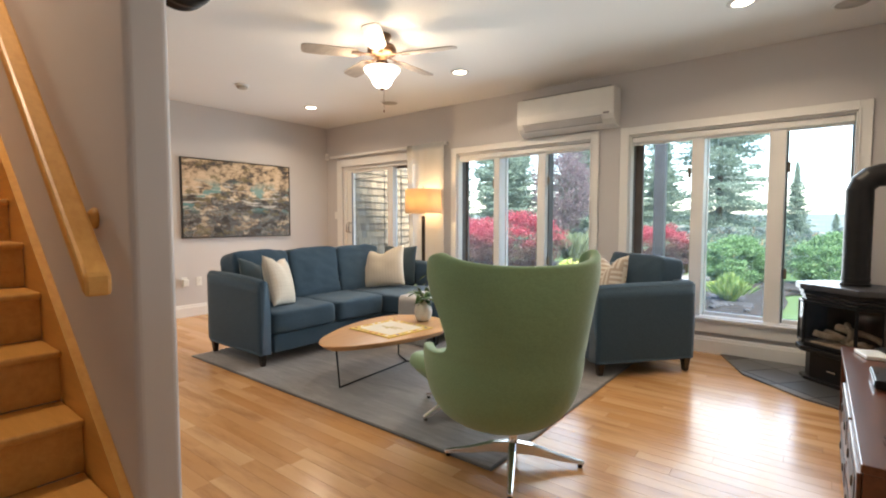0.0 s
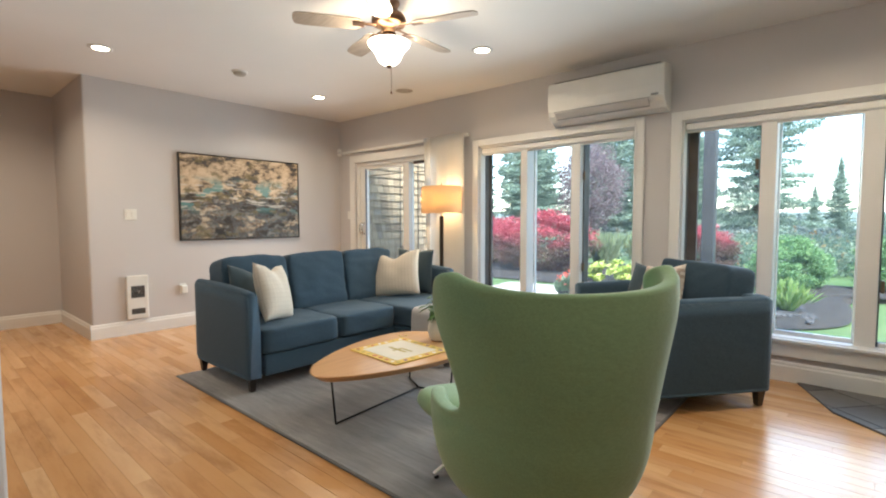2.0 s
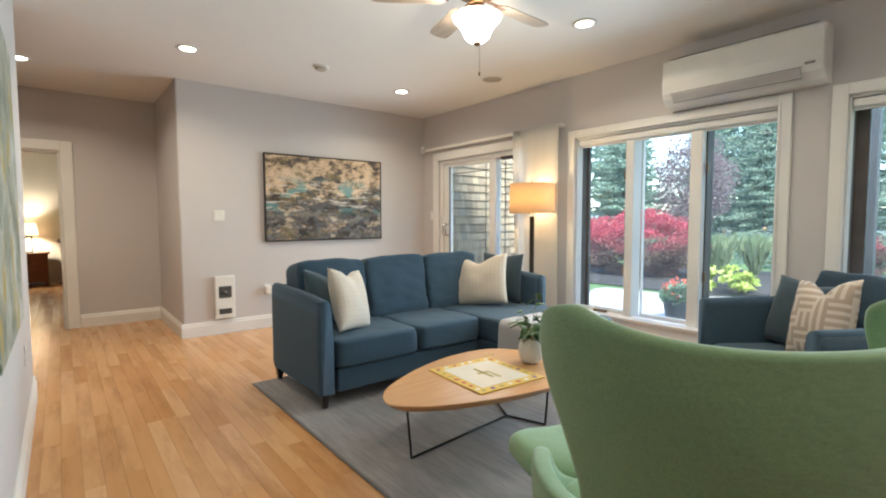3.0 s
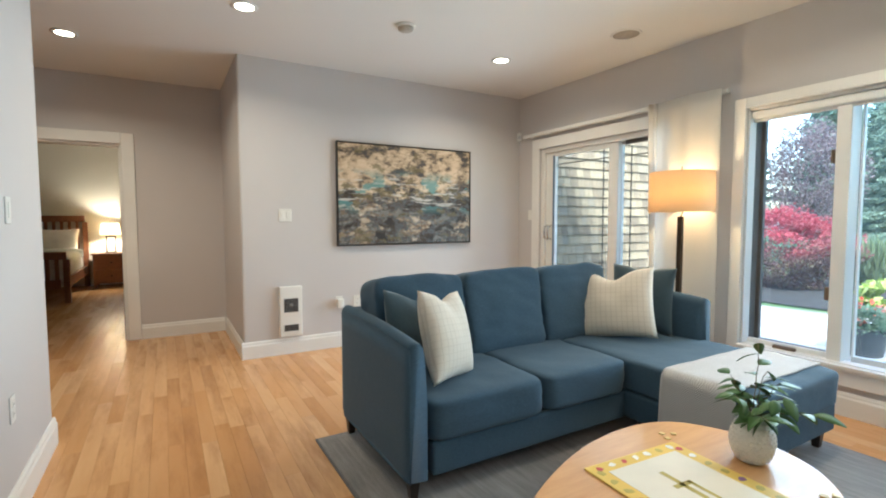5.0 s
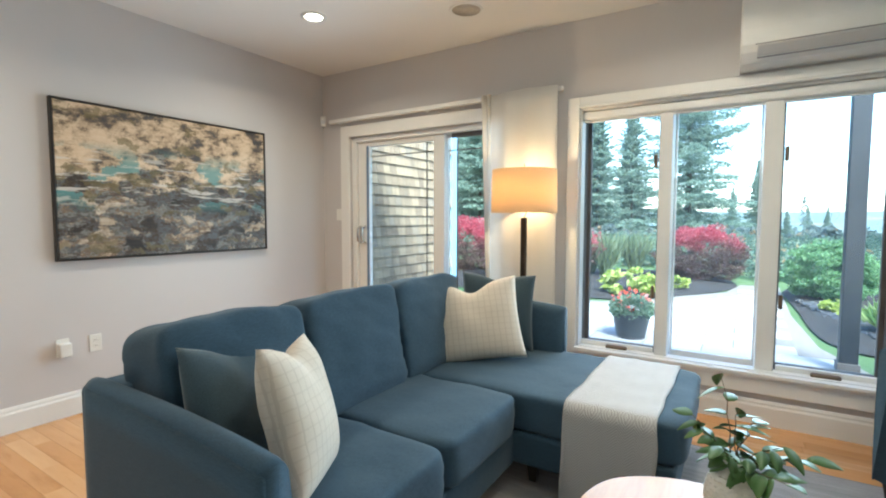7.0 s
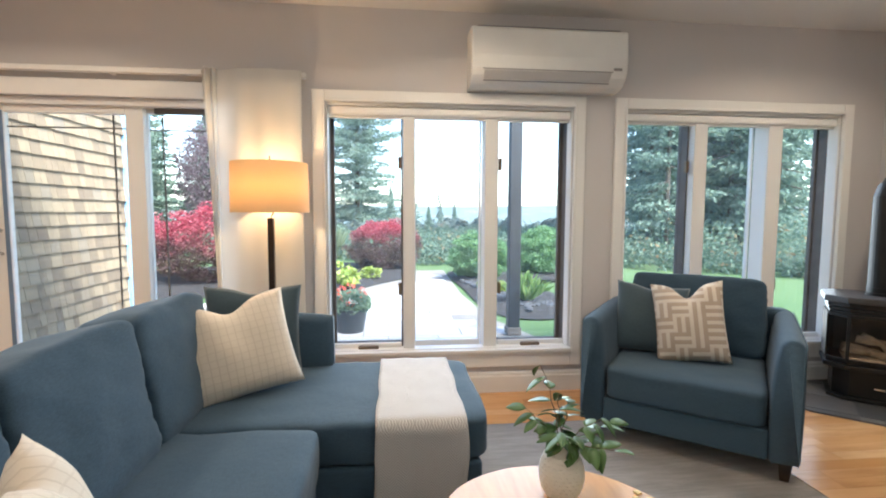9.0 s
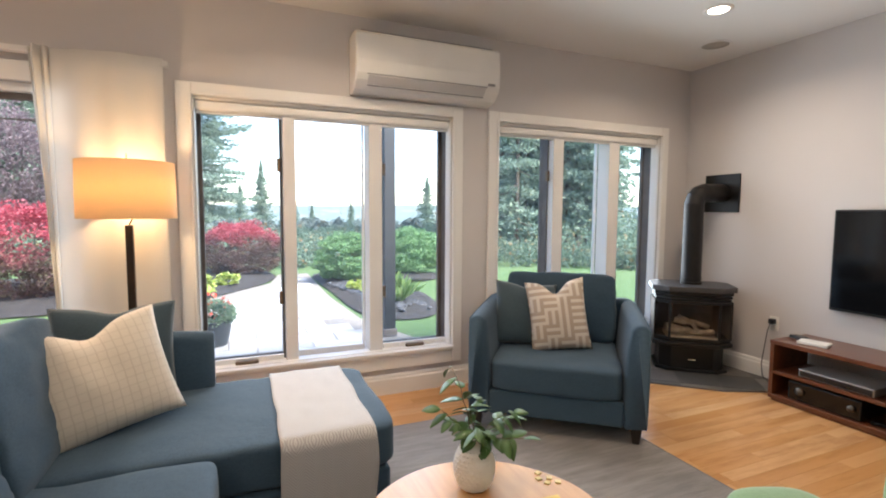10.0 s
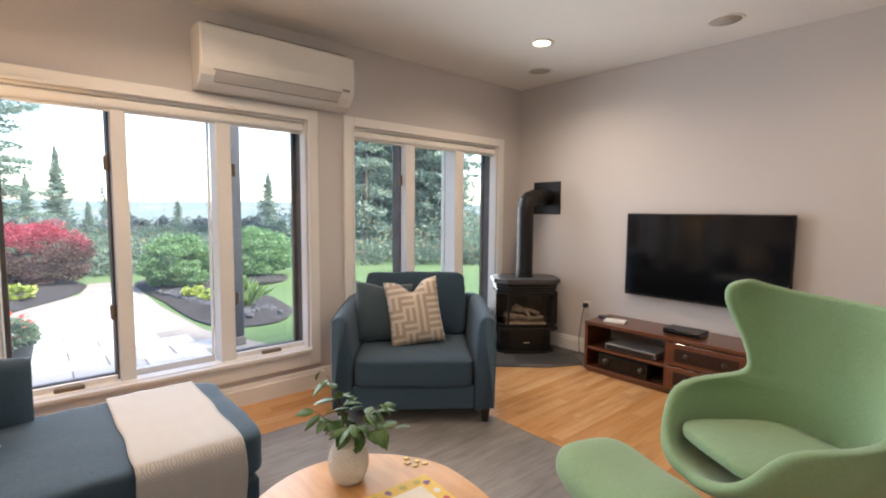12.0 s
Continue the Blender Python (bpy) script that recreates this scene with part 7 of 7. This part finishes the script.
def spruce_mesh(h, w, seed, n_bough=230, dens=1.0, bare=0.05, sparse=0.1):
    """Needle sprays along drooping boughs at uneven heights, thinning towards the top; bare: the clean foot of the trunk."""
    r = np.random.RandomState(seed)
    cs, ds, bm = [], [], bmesh.new()
    for k in range(n_bough):
        t = ((k + r.uniform(0, 1)) / n_bough) ** 0.92
        z = h * (bare + (1 - bare) * t)
        if r.uniform() < sparse:
            continue
        reach = w * 0.5 * ((1 - t) ** 0.8 * min(1.0, 0.55 + 2.2 * t) if sparse > 0.2 else (1 - t) ** 0.85) + 0.04 * w * (1 - t) + 0.02
        a = 2.39996 * k + r.uniform(-0.5, 0.5)
        L = reach * r.uniform(0.5, 1.18)
        d = np.array([math.cos(a), math.sin(a), 0])
        droop = -0.34 * (1 - t) + 0.30 * t + r.uniform(-0.10, 0.10)
        m = max(12, int(L / h * 1300 * dens))
        f = 0.10 + 0.90 * (np.arange(m) + r.uniform(0, 1, m)) / m
        wide = (0.22 * L * (1.05 - f) * np.minimum(1, 3 * f) + 0.006 * h) * r.normal(size=m)
        side = np.array([-d[1], d[0], 0])[None, :] * wide[:, None]
        drop = np.abs(r.normal(size=m)) * 0.008 * h
        p = d[None, :] * (L * f)[:, None] + side
        p[:, 2] += z + droop * L * f + 0.12 * L * f * f - drop
        cs.append(p)
        ds.append(d[None, :] * 1.3 + side * 1.5 + np.array([0, 0, -0.5])[None, :])
        if sparse > 0.2 and k % 3 == 0:
            tube([(0, 0, z), tuple(d * L * 0.8 + np.array([0, 0, z + droop * L * 0.6]))], 0.003 * h, 5, bm, 0.4)
    tube([(0, 0, -0.4), (0, 0, h * 0.5), (0, 0, h * 0.99)], (0.007 if sparse > 0.2 else 0.012) * h, 8, bm, 0.1)
    return np.concatenate(cs), np.concatenate(ds), bm


protos = []
for k, (h, w, dens, bare, sparse, nb) in enumerate(((12.0, 6.2, 0.60, 0.04, 0.15, 260), (9.0, 3.6, 0.75, 0.04, 0.1, 230), (14.0, 5.0, 0.60, 0.06, 0.12, 270), (15.0, 4.2, 0.85, 0.10, 0.33, 200), (19.0, 8.6, 1.7, 0.03, 0.18, 330))):
    cs, ds, tb = spruce_mesh(h, w, 70 + k, nb, dens, bare, sparse)
    root = empty("spruce_tree", pose(0, 0, 0), "tall dark spruce with drooping boughs and gaps of sky" if sparse < 0.2 else "tall thin spruce with a bare lower trunk and sparse boughs", "tree", "spruce trees")
    o = new("crown", leaf_cloud("crown", cs, ds, h * (0.018, 0.018, 0.018, 0.014, 0.0095)[k], F_SPR, 0.44, 80 + k, 0.8))
    o.parent = root
    part("trunk", tb, BARK, root)
    protos.append(root)
SPOTS = [
    # index, x, y, scale: the great spruce beyond the path, then the woods on either hand
    (4, -7.2, 45.5, 1.12), (0, 10.2, 71.7, 0.45), (0, 15.3, 54.5, 0.57), (1, -2.5, 53.0, 0.80), (0, -4.4, 58.0, 0.47), (1, 5.0, 96.0, 0.9), (0, 0.5, 66.0, 0.34), (1, 3.2, 60.0, 0.42), (2, -17.0, 58.0, 0.8),
    (0, -17.5, 40.0, 0.85), (2, -19.0, 33.0, 0.95), (0, -21.5, 36.0, 1.05), (2, -22.5, 28.0, 1.0), (0, -26.0, 30.0, 1.1), (1, -15.6, 44.0, 1.2), (2, -29.0, 24.0, 1.0), (0, -13.0, 52.0, 0.9), (2, -24.5, 40.0, 1.15), (1, -19.6, 26.5, 1.0), (0, -32, 34, 1.2), (2, -15.5, 37.0, 0.95), (1, -11.6, 35.0, 1.1),
    (0, -16.8, 28.5, 0.9), (2, -20.5, 24.0, 0.9), (0, -24.0, 22.0, 0.9), (0, -10.4, 40.0, 0.8), (2, -27.5, 35.0, 1.1), (1, -13.8, 41.0, 1.2), (0, -18.2, 47.0, 1.2), (1, -17.6, 23.5, 0.7),
]
wood_rng = random.Random(61)
for k in range(24):
    ang, far_ = radians(29 + 12.5 * ((k * 7) % 24 + wood_rng.uniform(0.1, 0.9)) / 24), 16.5 + 14 * wood_rng.uniform(0, 1)
    SPOTS.append((3, -4.4 + far_ * math.sin(ang), 3.2 + far_ * math.cos(ang), wood_rng.uniform(0.75, 1.1)))
used = set()
rnd = random.Random(77)
for i, x, y, s in SPOTS:
    m = pose(x, y, land(x, y), 0, 0, rnd.uniform(0, 360)) @ Matrix.Diagonal((s, s, s * rnd.uniform(0.92, 1.1) , 1))
    if i not in used:
        protos[i].matrix_world = m
        used.add(i)
    else:
        copy_thing(protos[i], m @ Matrix.Diagonal((*[1 / v for v in protos[i].scale], 1)))

pt = empty("purple_leaf_tree", pose(-13.4, 29.5, land(-13.4, 29.5)), "small round tree with dusky purple autumn leaves", "tree")
r = np.random.RandomState(90)
v = r.normal(size=(14000, 3))
v /= np.linalg.norm(v, axis=1)[:, None]
lump = np.array([1 + 0.30 * noise.noise(Vector(p) * 2.6) for p in v.tolist()])
c = v * (r.uniform(0.3, 1, 14000) ** 0.5 * lump)[:, None] * np.array([2.0, 2.0, 2.7]) + np.array([0, 0, 3.4])
o = new("crown", leaf_cloud("crown", c, v, 0.13, F_PUR, 0.5, 91))
o.parent = pt
b = bmesh.new()
tube([(0, 0, -0.2), (0.05, 0, 1.2), (0, 0.1, 2.6)], 0.11, 8, b, 0.5)
for k in range(7):
    a = k * 0.9
    tube([(0.03, 0, 1.2 + 0.1 * k), (0.7 * math.cos(a), 0.7 * math.sin(a), 2.6), (1.6 * math.cos(a), 1.6 * math.sin(a), 4.0)], 0.045, 6, b, 0.3)
part("trunk", b, BARK, pt)

# scrub along the edge of the lawn and under the trees, too dense to count
r = np.random.RandomState(97)
cs, ds = [], []
for k in range(1000):
    ang = radians(r.uniform(-62, 52))
    far_ = 13.8 + 18 * r.uniform(0, 1) ** 1.3
    x, y = -3.5 + far_ * math.sin(ang), 3.0 + far_ * math.cos(ang)
    if y < 17.0 and x < 0.6 or (x < -3 and y < 18.5):
        continue
    woods = ang > radians(20)
    h = (r.uniform(0.5, 2.2) if r.uniform() < 0.5 else r.uniform(0.3, 0.9)) if woods else r.uniform(0.35, 0.95)
    n = 150
    w = r.normal(size=(n, 3))
    w /= np.linalg.norm(w, axis=1)[:, None]
    p = w * r.uniform(0.3, 1.0, n)[:, None] ** 0.5 * np.array([0.35 + 0.35 * h, 0.35 + 0.35 * h, 0.5 * h])
    p[:, 2] = np.abs(p[:, 2] + 0.45 * h)
    cs.append(p + np.array([x, y, land(x, y)]))
    ds.append(w)
F_SCR = foliage("edge_scrub", [(0, (0.085, 0.135, 0.100)), (0.5, (0.14, 0.205, 0.150)), (0.90, (0.20, 0.255, 0.18)), (0.96, (0.27, 0.23, 0.13)), (1, (0.30, 0.18, 0.10))])
tagged(new("edge_scrub", leaf_cloud("edge_scrub", np.concatenate(cs), np.concatenate(ds), 0.13, F_SCR, 0.5, 96)), "mixed green and tawny scrub along the woods", "scrub", kind="stuff")

# far woods in the valley: small conifers and autumn crowns too many to count
r = np.random.RandomState(99)
cs, ds = [], []
for k in range(1500):
    a = r.uniform(radians(25), radians(150))
    d = 26 + 214 * r.uniform(0, 1) ** 1.5
    x, y = -3 + d * math.cos(a), 7 + d * math.sin(a)
    if d < 48 and a < radians(70):
        continue
    z0 = land(x, y)
    tall = r.uniform() < 0.10 and d > 55
    top = 1.3 + d * (r.uniform(0.005, 0.05) if tall else r.uniform(-0.055, -0.012))
    h = max(0.6, top - z0)
    n = 260 if d < 110 else 120
    t = r.uniform(0, 1, n) ** 1.4
    q = r.uniform(0, math.tau, n)
    w = (0.22 * h if tall else 0.36 * h + 0.4) * (1 - t) ** (1.0 if tall else 0.55) * r.uniform(0.3, 1, n) + 0.05
    cs.append(np.stack([x + w * np.cos(q), y + w * np.sin(q), z0 + h * t], 1))
    ds.append(np.stack([np.cos(q), np.sin(q), -0.4 * np.ones(n)], 1))
# pale blue-grey leaf stops: the haze of distance is put into the colour
F_FAR = foliage("hazy_far_woods", [(0, (0.14, 0.185, 0.18)), (0.6, (0.18, 0.225, 0.215)), (0.93, (0.22, 0.25, 0.20)), (1, (0.30, 0.19, 0.09))])
tagged(new("hazy_far_woods", leaf_cloud("hazy_far_woods", np.concatenate(cs), np.concatenate(ds), 0.40, F_FAR, 0.5, 98)), "distant mixed woods in the valley", "woods", kind="stuff")

# ---- porch post and the shingled wing of the house ----
po = empty("porch_post", pose(-2.62, 8.95, GROUND), "dark stained square porch post on the patio", "post")
part("shaft", box(-0.07, -0.07, 0.0, 0.07, 0.07, 3.1, 0.006), surface("dark_stained_timber", (0.020, 0.021, 0.024), 0.6, 0.25, 4, 90, 0.3), po)
part("foot_block", box(-0.085, -0.085, 0.001, 0.085, 0.085, 0.09, 0.004), DARKFRAME, po)

WX, WY1 = XW - 0.05, 9.42
wing = structure("wall_wing", box(WX - 0.2, YN + 0.225, -0.25, WX, WY1, 3.6), surface("shingle_backing", (0.20, 0.15, 0.10), 0.9, 0.2), "cedar-shingled outside wall of the house wing", "wall")
SHIN = Nodes("weathered_cedar_shingle")
_i = SHIN.add("ShaderNodeObjectInfo")
_c = SHIN.ramp(_i.outputs["Random"], [(0.0, (0.20, 0.145, 0.095)), (0.4, (0.31, 0.23, 0.145)), (0.8, (0.40, 0.305, 0.19)), (1.0, (0.26, 0.215, 0.16))])
_n = SHIN.noise(SHIN.coords((8, 60, 4), random_shift=True), 1.0, 4.0)
_st = SHIN.noise(SHIN.coords((2, 9, 3), random_shift=True), 1.0, 3.0)
SHIN.link(SHIN.mix(SHIN.ramp(_st, [(0.50, (0, 0, 0)), (0.80, (0.4, 0.4, 0.4))]), SHIN.mix(SHIN.math("MULTIPLY", _n, 0.5), _c, (0.13, 0.10, 0.07)), (0.11, 0.09, 0.07)), SHIN.b.inputs["Base Color"])
SHIN.b.inputs["Roughness"].default_value = 0.9
SHIN.bump(_n, 0.4, 0.003)
rnd = random.Random(31)
EXP = 0.128
shin_me = []
for wdt in (0.075, 0.10, 0.125, 0.15):
    bb = bmesh.new()
    vs_ = [bb.verts.new(p) for p in ((0.001, -wdt / 2, 0.17), (0.001, wdt / 2, 0.17), (0.005, wdt / 2, 0.17), (0.005, -wdt / 2, 0.17), (0.010, -wdt / 2, 0), (0.010, wdt / 2, 0), (0.029, wdt / 2, 0), (0.029, -wdt / 2, 0))]
    for q in ((0, 1, 2, 3), (4, 7, 6, 5), (0, 4, 5, 1), (1, 5, 6, 2), (2, 6, 7, 3), (3, 7, 4, 0)):
        bb.faces.new([vs_[j] for j in q])
    bmesh.ops.recalc_face_normals(bb, faces=bb.faces[:])
    me = bpy.data.meshes.new("shingle")
    bb.to_mesh(me)
    bb.free()
    me.materials.append(SHIN.mat)
    shin_me.append((wdt, me))
count = 0
for c in range(0, 22):
    z = 0.05 + c * EXP
    y = YN + 0.23
    while y < WY1 - 0.12:
        wdt, me = rnd.choice(shin_me)
        if y + wdt > WY1 - 0.10:
            break
        ob = new("shingle", me)
        ob.parent = wing
        ob.location = (WX, y + wdt / 2 + 0.002, z + rnd.uniform(-0.004, 0.004))
        y += wdt + 0.004
        count += 1
BLUETRIM = surface("pale_blue_corner_board", (0.26, 0.46, 0.66), 0.5, 0.06, 3, 90, 0.1)
structure("trim_wing", box(WX - 0.03, WY1 - 0.10, -0.2, WX + 0.040, WY1 + 0.02, 3.6, 0.004), BLUETRIM, "pale blue painted corner board", "trim")

# ---- slate hearth in the corner ----
def clip(poly, a, b, c):
    """The part of a convex outline where a*x + b*y >= c."""
    res = []
    for i, p in enumerate(poly):
        q = poly[(i + 1) % len(poly)]
        dp, dq = a * p[0] + b * p[1] - c, a * q[0] + b * q[1] - c
        if dp >= 0:
            res.append(p)
        if dp * dq < 0:
            t = dp / (dp - dq)
            res.append((p[0] + t * (q[0] - p[0]), p[1] + t * (q[1] - p[1])))
    return res


SLATE = Nodes("multicolour_slate")
_i = SLATE.add("ShaderNodeObjectInfo")
_c = SLATE.ramp(_i.outputs["Random"], [(0.0, (0.055, 0.060, 0.062)), (0.45, (0.105, 0.10, 0.095)), (0.8, (0.16, 0.15, 0.135)), (1.0, (0.21, 0.21, 0.20))])
_n = SLATE.noise(SLATE.coords(random_shift=True), 9, 5.0, 0.65)
SLATE.link(SLATE.mix(SLATE.math("MULTIPLY", _n, 0.6), _c, (0.05, 0.045, 0.04)), SLATE.b.inputs["Base Color"])
SLATE.b.inputs["Roughness"].default_value = 0.45
SLATE.bump(_n, 0.5, 0.004)
GROUT = surface("grey_grout", (0.16, 0.155, 0.15), 0.9, 0.15, 12, 160, 0.2)
HEARTH = [(-1.50, YN - 0.02), (-1.27, 6.14), (-0.87, 5.775), (-0.50, 5.60), (XE - 0.02, 5.60), (XE - 0.02, YN - 0.02)]
he = structure("hearth", prism(HEARTH, -0.010, 0.0085), GROUT, "slate tiled corner hearth under the stove", "hearth")
ca, sa = math.cos(radians(-40)), math.sin(radians(-40))
for i in range(-7, 8):
    for j in range(-7, 8):
        T = 0.305
        poly = HEARTH
        ox, oy = -0.80, 5.83
        for (a, b) in ((ca, sa), (-sa, ca)):
            base = a * ox + b * oy
            k = i if (a, b) == (ca, sa) else j
            poly = clip(poly, a, b, base + k * T + 0.004) if len(poly) > 2 else poly
            poly = clip(poly, -a, -b, -(base + (k + 1) * T - 0.004)) if len(poly) > 2 else poly
        if len(poly) > 2:
            area = abs(sum(p[0] * q[1] - q[0] * p[1] for p, q in zip(poly, poly[1:] + poly[:1]))) / 2
            if area > 0.0006:
                part("slate_tile", prism(poly, 0.0086, 0.0118), SLATE.mat, he)

# ---- floorboards, laid along x ----
W_, RX0, RX1 = 0.083, -14.05, XE
rnd = random.Random(12)
near, far = [], []
row = 0
y = -2.0
while y < YN:
    yb = min(YN, y + W_)
    x = RX0 + rnd.uniform(-1.0, 0.0)
    while x < RX1:
        ln = rnd.uniform(0.45, 1.5)
        a, b_ = max(x, RX0), min(x + ln, RX1)
        if b_ - a > 0.02:
            seen = (-7.3 < (a + b_) / 2 < -0.3 and 2.34 < (y + yb) / 2 < 3.70)
            seen = seen or (-2.2 < (a + b_) / 2 < -0.9 and 3.7 <= (y + yb) / 2 < 5.6)
            (near if seen else far).append((a, y, b_, yb))
        x += ln
    y += W_
far += near[300:]
near = near[:300]
G_ = 0.0002


def board(a, y0, b_, y1):
    e = 0.0008
    v = [(a + G_, y0 + G_, -0.0118), (b_ - G_, y0 + G_, -0.0118), (b_ - G_, y1 - G_, -0.0118), (a + G_, y1 - G_, -0.0118)]
    v += [(p[0], p[1], -e) for p in v]
    v += [(a + G_ + e, y0 + G_ + e, 0), (b_ - G_ - e, y0 + G_ + e, 0), (b_ - G_ - e, y1 - G_ - e, 0), (a + G_ + e, y1 - G_ - e, 0)]
    f = []
    for s in (0, 4):
        for k in range(4):
            f.append((s + k, s + (k + 1) % 4, s + 4 + (k + 1) % 4, s + 4 + k))
    f.append((8, 9, 10, 11))
    return v, f


for r in near:
    v, f = board(*r)
    cxy = Vector(((r[0] + r[2]) / 2, (r[1] + r[3]) / 2, 0))
    me = bpy.data.meshes.new("plank")
    me.from_pydata([tuple(Vector(p) - cxy) for p in v], [], f)
    me.materials.append(PLANK)
    ob = new("plank", me)
    ob.parent = SUBFLOOR
    ob.location = cxy
vs, fs = [], []
for r in far:
    v, f = board(*r)
    k = len(vs)
    vs += v
    fs += [tuple(i + k for i in q) for q in f]
me = bpy.data.meshes.new("floor_planks")
me.from_pydata(vs, [], fs)
me.materials.append(PLANK)
fp = tagged(new("floor_planks", me), kind="stuff")
fp.parent = SUBFLOOR
